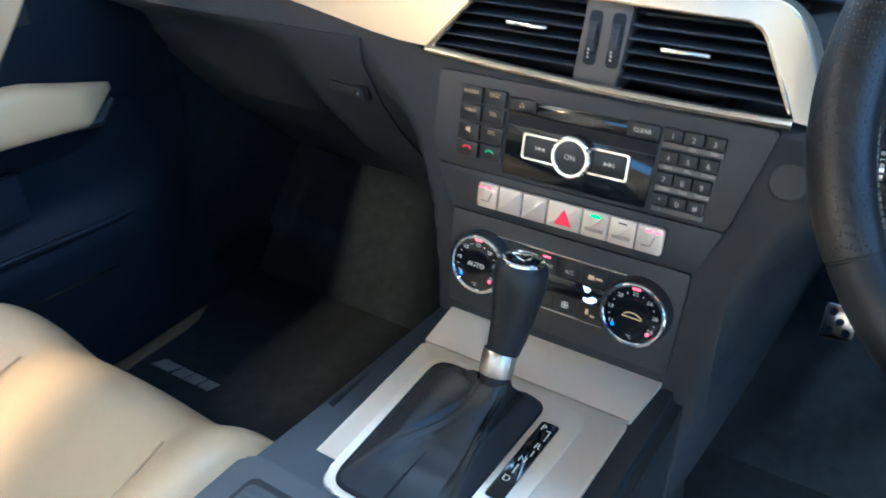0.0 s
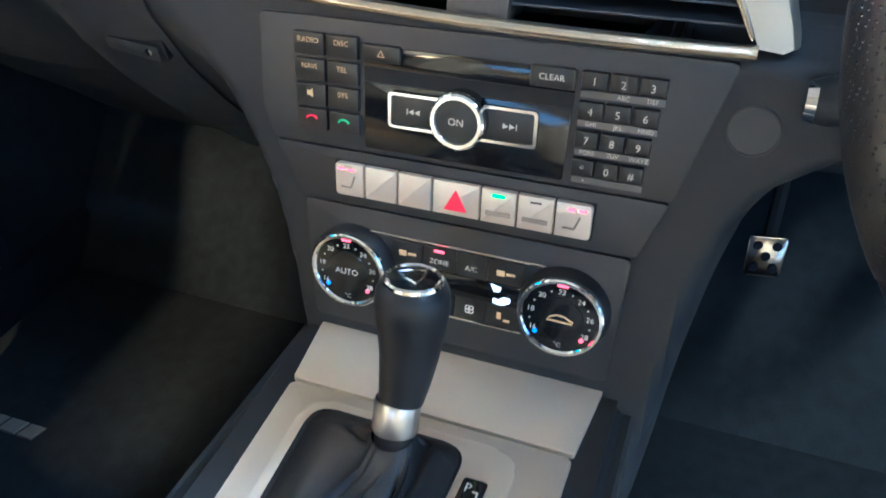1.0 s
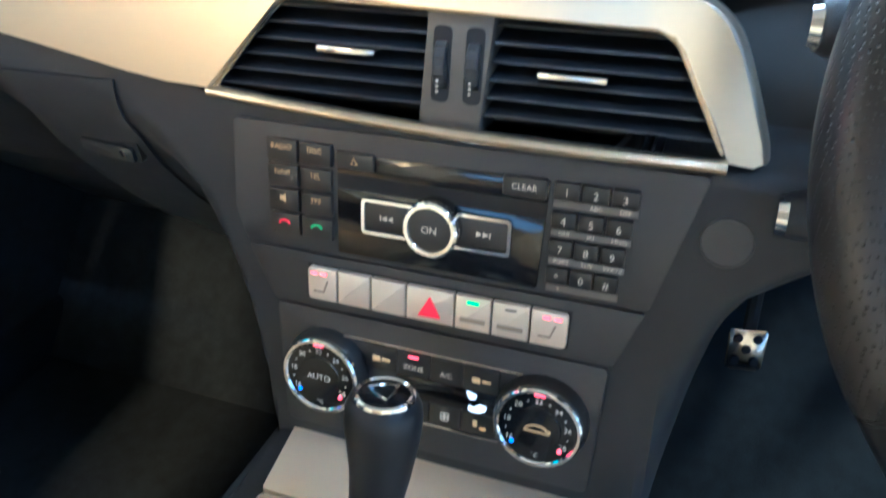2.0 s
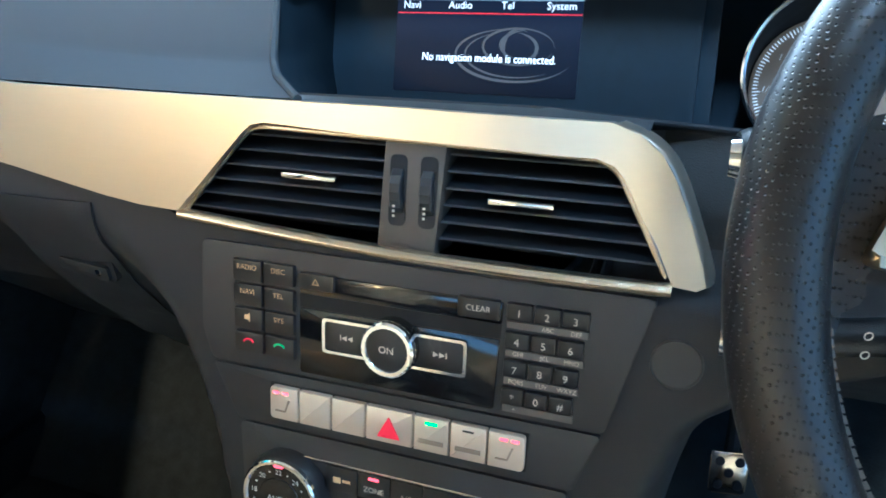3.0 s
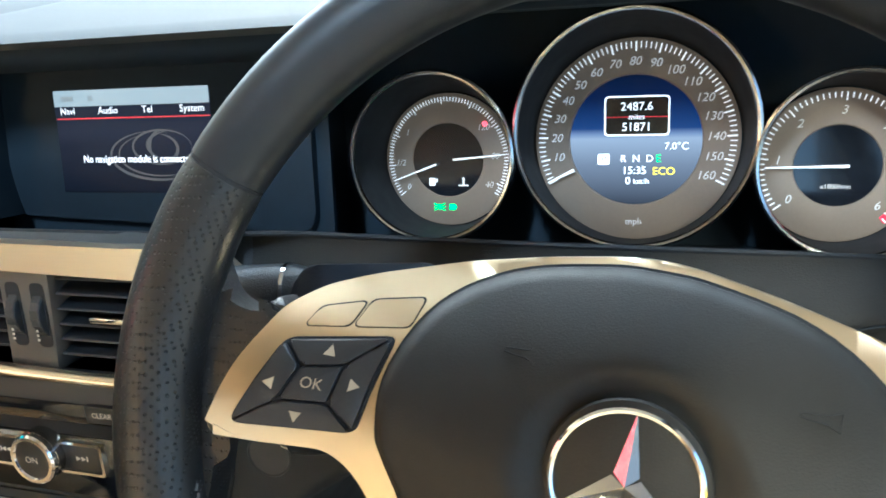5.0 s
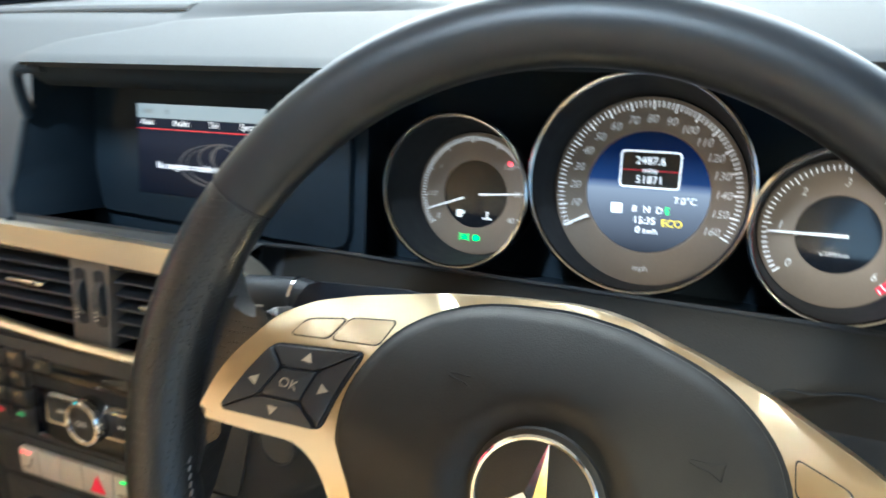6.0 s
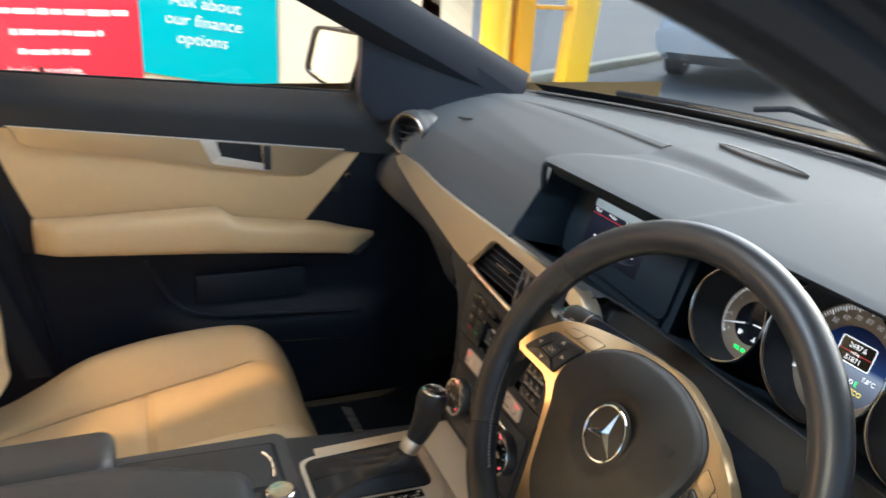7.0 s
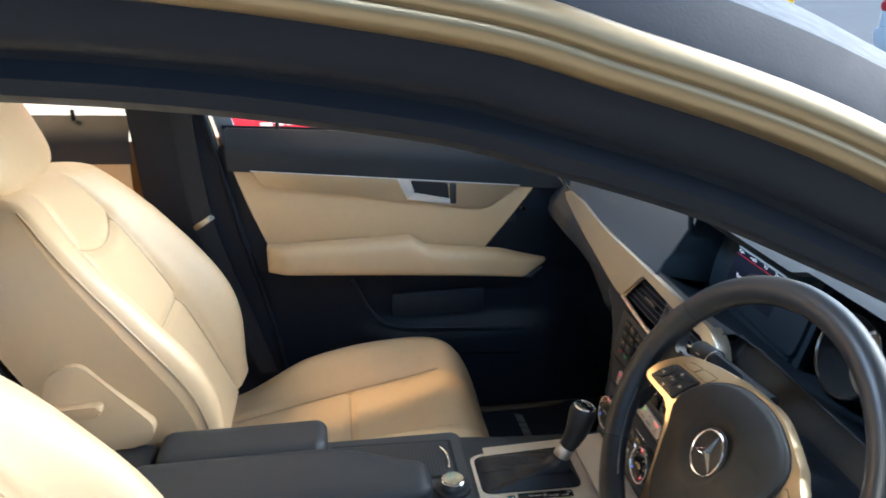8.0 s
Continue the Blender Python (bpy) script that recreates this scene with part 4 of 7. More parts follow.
# ---------------------------------------------------------------- climate control panel
clim = thing("climate_panel", (0, 0.47, 0.548), "black climate control panel with two chrome-ringed dials", "climate control")
part("faceplate", prism(SF, rounded(S2([(-0.108, 0.5480), (0.1065, 0.5480), (0.1105, 0.6385), (-0.1115, 0.6385)]), 0.004), -0.008, 0.0, 0.0014), M_FACE, clim)
part("chrome_line", tube([SF @ Vector((-0.062, sv(0.6232), 0.0006)), SF @ Vector((0.060, sv(0.6232), 0.0006))], 0.0009, 6), M_CHROME, clim)
part("chrome_line", tube([SF @ Vector((-0.046, sv(0.5712), 0.0006)), SF @ Vector((0.047, sv(0.5712), 0.0006))], 0.0009, 6), M_CHROME, clim)
for i, (x0, x1) in enumerate(((-0.046, -0.0235), (-0.0230, -0.0005), (0.0, 0.0215), (0.0220, 0.046))):
    k = key("climate_button", quad(x0, x1, 0.6045, 0.6215), clim, (None, "ZONE", "A/C", None)[i], size=0.0052, d=0.0016, dy=-0.002)
    cx = (x0 + x1) / 2
    if i == 1:
        part("indicator", rbox(SF, (cx - 0.0035, sv(0.6182), 0.001), (cx + 0.0035, sv(0.6196), 0.0022), 0, 1), M_RED, k, "lit red indicator")
    if i in (0, 3):
        bm = rbox(SF, (cx - 0.006, sv(0.6105), 0.0012), (cx - 0.0005, sv(0.6145), 0.0019), 0.0003, 1)
        rbox(SF, (cx + 0.0005, sv(0.6115), 0.0012), (cx + 0.0065, sv(0.6135), 0.0019), 0.0003, 1, bm)
        part("mark", bm, M_AMBER, k)
for i, (x0, x1) in enumerate(((-0.046, -0.0235), (-0.0230, -0.0005), (0.0, 0.0215), (0.0220, 0.046))):
    k = key("climate_button", quad(x0, x1, 0.5730, 0.5885), clim, None, d=0.0016)
    cx = (x0 + x1) / 2
    if i == 2:
        bm = bmesh.new()
        for a in range(4):
            tube([SF @ Vector((cx + 0.0018 * math.cos(a * 1.5708 + 0.78) + 0.0016 * math.cos(w), sv(0.5808) + 0.0018 * math.sin(a * 1.5708 + 0.78) + 0.0016 * math.sin(w), 0.0018)) for w in (6.283 * j / 10 for j in range(10))], 0.0004, 4, True, bm)
        part("fan_mark", bm, M_LEGEND, k)
    if i == 3:
        bm = rbox(SF, (cx - 0.004, sv(0.5785), 0.0012), (cx - 0.001, sv(0.5835), 0.0019), 0.0003, 1)
        rbox(SF, (cx + 0.0005, sv(0.5770), 0.0012), (cx + 0.005, sv(0.5790), 0.0019), 0.0003, 1, bm)
        part("mark", bm, M_AMBER, k)
win = part("display_window", prism(SF, quad(-0.0235, 0.046, 0.5890, 0.6040), 0, 0.0012, 0.0003), M_PIANO, clim)
bm = prism(SF, rounded([(0.0245, sv(0.6035)), (0.0320, sv(0.6020)), (0.0310, sv(0.5985)), (0.0270, sv(0.5980))], 0.001, 2), 0.0012, 0.0016, 0)
prism(SF, rounded([(0.0265, sv(0.5900)), (0.0265, sv(0.5935)), (0.0300, sv(0.5925)), (0.0340, sv(0.5955)), (0.0385, sv(0.5950)), (0.0385, sv(0.5920)), (0.0345, sv(0.5895)), (0.0300, sv(0.5890))], 0.0008, 2), 0.0012, 0.0016, 0, bm=bm)
part("airflow_figure", bm, M_WHITEL, win, "lit white airflow symbol")

for sx in (-1, 1):
    DK = SF @ Matrix.Translation((sx * 0.0740, sv(0.5965), 0))
    dial = part("temperature_dial", lathe(DK, [(0.0300, -0.001), (0.0300, 0.004), (0.0285, 0.010), (0.0275, 0.0115)], 72, knurl=-0.0004), M_KEY, clim)
    part("dial_ring", lathe(DK, [(0.0280, 0.0105), (0.0278, 0.0135), (0.0268, 0.0146), (0.0252, 0.0146), (0.0242, 0.0132)], 72, knurl=-0.00025), M_CHROME, dial, "knurled chrome ring")
    part("dial_face", lathe(DK, [(0.0245, 0.011), (0.0245, 0.0132), (0.0150, 0.0134), (0.0146, 0.0140), (0, 0.0142)], 56), M_PIANO, dial)
    bm = bmesh.new()
    for j, num in enumerate(("16", "18", "20", "22", "24", "26", "28")):
        a = radians(210 - 40 * j)
        words(DK, num, 0.0192 * math.cos(a), 0.0192 * math.sin(a), 0.0050, 0.0137, bm=bm)
        if j < 6:
            b = a - radians(20)
            prism(DK, circle(0.0195 * math.cos(b), 0.0195 * math.sin(b), 0.0006, 8), 0.0135, 0.0137, 0, bm=bm)
    words(DK, "\u00B0C", 0.0, -0.0195, 0.0046, 0.0137, bm=bm)
    if sx < 0:
        words(DK, "AUTO", 0.0, 0.0, 0.0062, 0.0145, bm=bm)
    part("dial_figures", bm, M_LEGEND, dial)
    if sx > 0:
        bm = tube([DK @ Vector((x, y, 0.0144)) for x, y in ((-0.008, -0.0015), (-0.006, 0.001), (-0.002, 0.0028), (0.003, 0.0026), (0.006, 0.0008), (0.0085, 0.0), (0.008, -0.0018))], 0.0006, 5, True)
        part("car_mark", bm, M_AMBER, dial)
    part("setting_mark", rbox(DK, (-0.0034, 0.0228, 0.0132), (0.0034, 0.0242, 0.0142), 0.0002, 1), M_RED, dial, "lit red setting mark")
    part("cold_dot", prism(DK, circle(-0.0150, -0.0125, 0.0015, 14), 0.0133, 0.0140, 0), M_BLUE, dial)
    part("warm_dot", prism(DK, circle(0.0150, -0.0125, 0.0015, 14), 0.0133, 0.0140, 0), M_RED, dial)
# ---------------------------------------------------------------- instrument cluster
cl = thing("instrument_cluster", (0.354, 0.70, 0.785), "three-dial car instrument cluster with a lit central display", "instrument cluster")
part("backing", prism(CF, [(-0.245, -0.075), (0.33, -0.075), (0.33, 0.115), (-0.245, 0.115)], -0.012, -0.008, 0), M_RECESS, cl)


def polar(r, deg):
    return (r * math.cos(radians(deg)), r * math.sin(radians(deg)))


def gauge(name, cx, cz, r_face, r_in, bx, bz, r_bez, ticks, numerals, num_r, num_size, needles, label):
    G = CF @ Matrix.Translation((cx - 0.354, (cz - 0.842) / 0.958, 0))
    B = CF @ Matrix.Translation((bx - 0.354, (bz - 0.842) / 0.958, 0.049))
    g = part(name, lathe(G, [(r_face + 0.002, -0.006), (r_face + 0.002, -0.001), (r_face, 0.0), (r_in, 0.0), (r_in - 0.0008, -0.0012), (0, -0.0014)], 72), M_DIAL, cl, label)
    # tube between the face and the bright ring
    n = 64
    part("tube_wall", grid(lambda u, v: (G @ Vector((*polar(r_face + 0.003, 360 * u), -0.006))).lerp(B @ Vector((*polar(r_bez, 360 * u), 0)), v), n, 4, wrap=True), M_BLACK, g)
    part("ring", tube([B @ Vector((*polar(r_bez, 360 * i / n), 0)) for i in range(n)], 0.0019, 8, True), M_DCHROME, g, "smoked chrome ring")
    for deg, length, w in ticks:
        M = G @ Matrix.Rotation(radians(deg), 4, "Z")
        part("tick", rbox(M, (r_face - 0.0005 - length, -w, 0.0002), (r_face - 0.0005, w, 0.0006), 0, 1), M_TICK, g)
    for txt, deg in numerals:
        x, y = polar(num_r, deg)
        part("numeral", words(G, txt, x, y, num_size, 0.0005, italic=0.25), M_NUM, g)
    for deg, r0, r1, w in needles:
        M = G @ Matrix.Rotation(radians(deg), 4, "Z")
        part("needle", prism(M, [(r0, -w), (r1, -w * 0.5), (r1, w * 0.5), (r0, w)], 0.003, 0.0042, 0.0003), M_TICK, g)
    return g, G


sp_ticks = [(207 - 1.4625 * k * 2, 0.0060 if k % 5 == 0 else 0.0042, 0.00055 if k % 5 == 0 else 0.00035) for k in range(81)]
g, G = gauge("speedometer", 0.354, 0.8412, 0.0628, 0.0425, 0.3555, 0.8498, 0.0697, sp_ticks,
             [(str(v), 207 - 1.4625 * v) for v in range(10, 170, 10)], 0.0500, 0.0076, [(206, 0.043, 0.062, 0.0011)], "brown-grey speedometer dial with white ticks")
SPD = screen_material("cluster_screen", [(0.05, 0.055, 0.07), (0.30, (0.20, 0.22, 0.27)), (0.50, (0.36, 0.40, 0.48))],
                      [(0.535, (0.20, 0.25, 0.38)), (0.58, (0.02, 0.05, 0.16)), (0.8, (0.004, 0.012, 0.05)), (0.002, 0.006, 0.02)], 0.802, 0.882, 0.75)
sd = part("display", lathe(G, [(0.0417, -0.0013), (0.0417, -0.0008), (0, -0.0008)], 60), SPD, g, "lit blue-grey round display")
bm = bmesh.new()
words(G, "51871", 0.001, 0.0085, 0.0075, 0.0004, bm=bm)
words(G, "2487.6", 0.001, 0.0215, 0.0075, 0.0004, bm=bm)
words(G, "miles", 0.001, 0.0150, 0.0050, 0.0004, bm=bm)
words(G, "7.0\u00B0C", 0.026, -0.004, 0.0065, 0.0004, bm=bm)
words(G, "15:35", 0.000, -0.0195, 0.0070, 0.0004, bm=bm)
words(G, "0", -0.004, -0.0262, 0.0070, 0.0004, bm=bm)
words(G, "km/h", 0.0045, -0.0265, 0.0050, 0.0004, bm=bm)
words(G, "R  N  D", 0.0015, -0.0118, 0.0065, 0.0004, bm=bm)
part("display_words", bm, M_WHITEL, sd)
o = rounded([(-0.0195, 0.003), (0.0215, 0.003), (0.0215, 0.0285), (-0.0195, 0.0285)], 0.003)
i_ = rounded([(-0.0185, 0.004), (0.0205, 0.004), (0.0205, 0.0275), (-0.0185, 0.0275)], 0.0025)
part("trip_box", prism(G, o, -0.0006, 0.0001, 0), M_PIANO, sd)
part("trip_frame", band(G, o, i_, 0.0, 0.0003), M_WHITEL, sd)
part("trip_line", rbox(G, (-0.0185, 0.0148, 0.0), (0.0205, 0.0153, 0.0003), 0, 1), M_REDP, sd)
part("gear_letter", words(G, "P", -0.0197, -0.0120, 0.0066, 0.0006), M_BLACK, sd)
part("gear_box", prism(G, rounded([(-0.0235, -0.0155), (-0.0160, -0.0155), (-0.0160, -0.0085), (-0.0235, -0.0085)], 0.001), -0.0005, 0.0002, 0), M_WHITEL, sd)
part("eco_word", words(G, "ECO", 0.0185, -0.0200, 0.0070, 0.0004), M_YELLOWL, sd)
part("eco_letter", words(G, "E", 0.0150, -0.0118, 0.0070, 0.0004), M_GREEN, sd)
part("unit_words", words(G, "mph", 0, -0.053, 0.006, 0.0005), M_NUM, g)

lt = [(215 - 3.0 * k, 0.0048 if k % 10 == 0 else 0.003, 0.0003) for k in range(84)]
g, G = gauge("fuel_and_temperature_gauge", 0.2270, 0.8298, 0.0440, 0.0262, 0.2300, 0.8352, 0.0535, lt,
             [("0", 213), ("1/2", 183), ("1", 146), ("120", 40), ("80", 4), ("40", -30)], 0.0345, 0.0058,
             [(200, 0.008, 0.040, 0.0007), (5, 0.005, 0.039, 0.0007)], "fuel and temperature gauge with green side-light symbols")
part("gauge_centre", lathe(G, [(0.0256, -0.0012), (0.0256, -0.0006), (0, -0.0006)], 40), M_PIANO, g)
bm = rbox(G, (-0.0140, -0.0180, 0.0), (-0.0095, -0.0125, 0.0004), 0.0003, 1)
rbox(G, (-0.0092, -0.0155, 0.0), (-0.0078, -0.0130, 0.0004), 0, 1, bm)
rbox(G, (0.0075, -0.0182, 0.0), (0.0145, -0.0172, 0.0004), 0, 1, bm)
rbox(G, (0.0105, -0.0172, 0.0), (0.0117, -0.0122, 0.0004), 0, 1, bm)
part("gauge_symbols", bm, M_TICK, g)
bm = prism(G, circle(0.0035, -0.0330, 0.0023, 16), 0.0003, 0.0008, 0)
rbox(G, (0.0005, -0.0352, 0.0003), (0.0036, -0.0308, 0.0008), 0.0004, 1, bm)
part("side_light_symbol", bm, M_GREEN, g, "lit green lamp symbol")
bm = rbox(G, (-0.0073, -0.0350, 0.0003), (-0.0062, -0.0310, 0.0008), 0, 1)
for sg in (-1, 1):
    for q in (-0.0016, 0, 0.0016):
        rbox(G @ Matrix.Translation((-0.00675 + sg * 0.0026, -0.0330 + q * 1.1, 0)) @ Matrix.Rotation(sg * q * 260, 4, "Z"), (-0.0016, -0.00035, 0.0003), (0.0016, 0.00035, 0.0008), 0, 1, bm)
part("side_light_symbol", bm, M_GREEN, g, "lit green lamp symbol")
part("temperature_limit", prism(G, circle(*polar(0.0368, 42), 0.0018, 10), 0.0006, 0.0012, 0), M_RED, g)

tt = [(218 - 4.4 * k, 0.0052 if k % 10 == 0 else 0.0034, 0.0004) for k in range(62)]
g, G = gauge("rev_counter", 0.4735, 0.8250, 0.0448, 0.0252, 0.4755, 0.8295, 0.0515, tt,
             [(str(k), 218 - 44 * k) for k in range(7)], 0.0335, 0.0074, [(181, -0.006, 0.041, 0.0009)], "rev counter dial with a red sector")
part("gauge_centre", lathe(G, [(0.0246, -0.0012), (0.0246, -0.0006), (0, -0.0006)], 40), M_PIANO, g)
arc0, arc1 = 26, -52
o = [polar(0.0445, arc0 + (arc1 - arc0) * i / 24) for i in range(25)] + [polar(0.0396, arc1 + (arc0 - arc1) * i / 24) for i in range(25)]
part("red_sector", prism(G, o, 0.0, 0.0005, 0), M_REDP, g, "red rev sector")
part("unit_words", words(G, "x1000/min", -0.0005, -0.0125, 0.0040, 0.0006), M_NUM, g)

# ---------------------------------------------------------------- steering wheel
wheel = thing("steering_wheel", (0.366, 0.414, 0.65), "black leather sports steering wheel with silver spokes and a star badge", "steering wheel")
RIM = 0.1755
WR = WF @ Matrix.Rotation(radians(-8.5), 4, "Z")      # the wheel stands turned a little to the right
TURN = WF.to_3x3()
WG = fr(WF @ Vector((0.0024, 0.001, -0.0066)), TURN @ Vector((1, 0, -0.118)), TURN @ Vector((0, 1, -0.007))) @ Matrix.Rotation(radians(-8.5), 4, "Z")   # the rim's plane, a little askew


def rim_arc(a0, a1, r, mat, name, n=60, grip=0.0, label=""):
    P, R = [], []
    for i in range(n + 1):
        a = a0 + (a1 - a0) * i / n
        P.append(WG @ Vector((*polar(RIM, a), 0)))
        R.append(r + grip * math.sin(math.pi * i / n) ** 0.5)
    return part(name, tube(P, R, 20, flat=0.95), mat, wheel, label)


rim_arc(23.8, 156.2, 0.0157, M_BLEATHER, "rim_top", 60, 0.0004, "smooth black leather upper rim")
rim_arc(156.8, 220, 0.0159, M_PERF, "rim_side", 40, 0.0016, "perforated black leather rim grip")
rim_arc(-40, 23.2, 0.0159, M_PERF, "rim_side", 40, 0.0016, "perforated black leather rim grip")
rim_arc(220.6, 319.4, 0.0157, M_BLEATHER, "rim_bottom", 50, 0.0004)
for a in (23.5, 156.5, -40.3, 220.3):
    part("rim_joint", tube([WG @ Vector((*polar(RIM, a - 0.25), 0)), WG @ Vector((*polar(RIM, a + 0.25), 0))], 0.0158, 20, flat=0.95), M_BLACK, wheel)
for a0, a1 in ((198, 238), (-58, -18)):
    bm = bmesh.new()
    for i in range(int(abs(a1 - a0) / 1.3)):
        a = a0 + 1.3 * i
        c = WG @ Matrix.Rotation(radians(a), 4, "Z") @ Matrix.Translation((RIM - 0.0159, 0, 0.0042)) @ Matrix.Rotation(radians(24), 4, "X")
        rbox(c, (-0.0012, -0.0013, -0.0005), (0.0012, 0.0013, 0.0005), 0, 1, bm)
    part("stitching", bm, M_STITCH, wheel, "light grey stitching", kind="stuff")

HF_ = WR @ Matrix.Translation((0.004, -0.0085, 0))      # the hub, set below the rim's middle


def dish(x, y):
    """The spokes fall away towards the hub and roll back along the top."""
    ax, ay = max(abs(x), 0.07), y - 0.008
    return 0.23 * (ax - 0.118) - 0.25 * (ay + math.sqrt(ay * ay + 0.00006)) - 0.12 * max(0.0, x - 0.085) - 0.22 * max(0.0, -0.035 - y)


def dished(bm, cuts=False):
    """Bends a hub part, built flat, to the spokes' form."""
    if cuts:
        for k in range(-9, 10):
            geom = bm.verts[:] + bm.edges[:] + bm.faces[:]
            bmesh.ops.bisect_plane(bm, geom=geom, plane_co=HF_ @ Vector((k * 0.0165, 0, 0)), plane_no=HF_.to_3x3() @ Vector((1, 0, 0)))
        for k in range(-3, 9):
            geom = bm.verts[:] + bm.edges[:] + bm.faces[:]
            bmesh.ops.bisect_plane(bm, geom=geom, plane_co=HF_ @ Vector((0, k * 0.009, 0)), plane_no=HF_.to_3x3() @ Vector((0, 1, 0)))
    inv = HF_.inverted()
    for v in bm.verts:
        p = inv @ v.co
        p.z += dish(p.x, p.y)
        v.co = HF_ @ p
    return bm


# silver spokes: one plate with its legs
half = [(-0.1491, -0.0150), (-0.1447, 0.0027), (-0.1406, 0.0160), (-0.1313, 0.0350), (-0.1186, 0.0447), (-0.1024, 0.0516), (-0.0724, 0.0612), (-0.0431, 0.0682), (-0.0138, 0.0735)]
legs = [(-0.031, -0.114), (-0.046, -0.168), (-0.057, -0.168), (-0.0735, -0.075), (-0.0822, -0.0331), (-0.0881, -0.0241), (-0.0952, -0.0171), (-0.1040, -0.0128), (-0.1281, -0.0145)]
plate = rounded(half + [(0, 0.0745)] + [(-x, y) for x, y in half[::-1]] + [(-x, y) for x, y in legs[::-1]] + legs, 0.005, 4)
part("spoke_plate", dished(prism(HF_, plate, 0.004, 0.0165, 0.0038, 5), True), M_SPOKE, wheel, "satin silver spoke plate", angle=40)
part("hub_back", lathe(HF_ @ Matrix.Translation((0, -0.02, 0)), [(0.066, -0.032), (0.062, -0.045), (0.050, -0.075), (0, -0.075)], 48), M_PLASTIC, wheel)
for s in (-1, 1):
    q = [tuple(p) for p in spline([(s * x, y) for x, y in ((-0.1334, 0.0266), (-0.1387, 0.0212), (-0.1456, 0.0202), (-0.1547, 0.0234), (-0.1603, 0.0306), (-0.1647, 0.0401), (-0.1698, 0.0535), (-0.1785, 0.0441), (-0.1721, -0.0257), (-0.1615, -0.0696), (-0.1506, -0.0751), (-0.1484, -0.0525), (-0.1469, -0.0321), (-0.1341, -0.0160), (-0.1224, -0.0062), (-0.1231, 0.0119))], 4, True)]
    part("thumb_rest", prism(WG, q if s < 0 else q[::-1], -0.020, -0.0015, 0.0045, 4), M_PERF, wheel, angle=60)

air_l = [(-0.0852, -0.0016), (-0.0862, 0.0210), (-0.0757, 0.0448), (-0.0522, 0.0610), (-0.0200, 0.0688)]
low_l = [(-0.028, -0.112), (-0.053, -0.092), (-0.064, -0.055), (-0.0715, -0.0282), (-0.0812, -0.0110)]
air = [tuple(p) for p in spline(air_l + [(0, 0.0702)] + [(-x, y) for x, y in air_l[::-1]] + [(-x, y) for x, y in low_l[::-1]] + low_l, 5, True)]
part("airbag_gap", dished(prism(HF_, [(x * 1.022, y * 1.022 - 0.0005) for x, y in air], 0.010, 0.0172, 0), True), M_BLACK, wheel)
skin = pillow(HF_, air, 0.0, 1.0, 2.4, 26)
BC = Vector((0.0015, 0.0030))
AC = Vector((sum(q[0] for q in air), sum(q[1] for q in air))) / len(air)
inv = HF_.inverted()
for v in skin.verts:
    # the edge follows the spokes, the middle domes forward, and the badge sits in a dished hollow
    p = inv @ v.co
    r = max(1 - max(p.z, 0.0), 1e-4) ** (1 / 2.4)
    ex, ey = AC.x + (p.x - AC.x) / max(r, 0.1), AC.y + (p.y - AC.y) / max(r, 0.1)
    edge = 0.0215 + dish(ex, ey)
    z = edge - 0.005 if p.z < -0.001 else edge + (0.0165 - edge) * (1 - r ** 1.9) + 0.0030 * smooth((1 - r) / 0.05)
    w = 1 - smooth(((Vector((p.x, p.y)) - BC).length - 0.0268) / 0.0105)
    v.co = HF_ @ Vector((p.x, p.y, z - 0.0075 * w))
cover = part("airbag_cover", skin, M_AIRBAG, wheel, "dark grey grained airbag cover", angle=60)
EM = HF_ @ Matrix.Translation((BC.x, BC.y, 0.0112))
part("badge_dish", lathe(EM, [(0.0275, -0.0015), (0.0270, 0.0004), (0.0255, 0.0010), (0, 0.0006)], 48), M_AIRBAG, wheel)
badge = part("badge_ring", tube([EM @ Vector((*polar(0.0240, 6 * i), 0.0015)) for i in range(60)], 0.0013, 8, True), M_CHROME, wheel, "chrome star badge")
for a in (90, 210, 330):
    M = EM @ Matrix.Rotation(radians(a), 4, "Z")
    bm = bmesh.new()
    tip, c = bm.verts.new(M @ Vector((0.0234, 0, 0.0012))), bm.verts.new(M @ Vector((0, 0, 0.0045)))
    l_, r_ = bm.verts.new(M @ Vector((0.0030, 0.0042, 0.0012))), bm.verts.new(M @ Vector((0.0030, -0.0042, 0.0012)))
    b_ = bm.verts.new(M @ Vector((0, 0, 0.0008)))
    for f in ((tip, l_, c), (tip, c, r_), (tip, r_, b_), (tip, b_, l_), (l_, b_, c), (c, b_, r_)):
        bm.faces.new(f)
    part("star_point", bm, M_CHROME, badge, angle=10)
for s in (-1, 1):
    hx = 0.0075 + s * 0.0475
    horn = [(-0.0085, 0.0010), (-0.003, 0.0016), (0.002, 0.0018), (0.0085, 0.0042), (0.0080, -0.0040), (0.002, -0.0016), (-0.003, -0.0014), (-0.0085, -0.0006)]
    at = min((v.co for v in cover.data.vertices), key=lambda q: ((inv @ q).xy - Vector((hx, 0.036))).length)
    bm = tube([HF_ @ Vector((hx + x * 0.7, 0.036 + y * 0.7, (inv @ at).z - 0.55 * y * 0.7 + 0.0002)) for x, y in horn], 0.0003, 5, True)
    part("horn_mark", bm, M_BLACK, wheel)

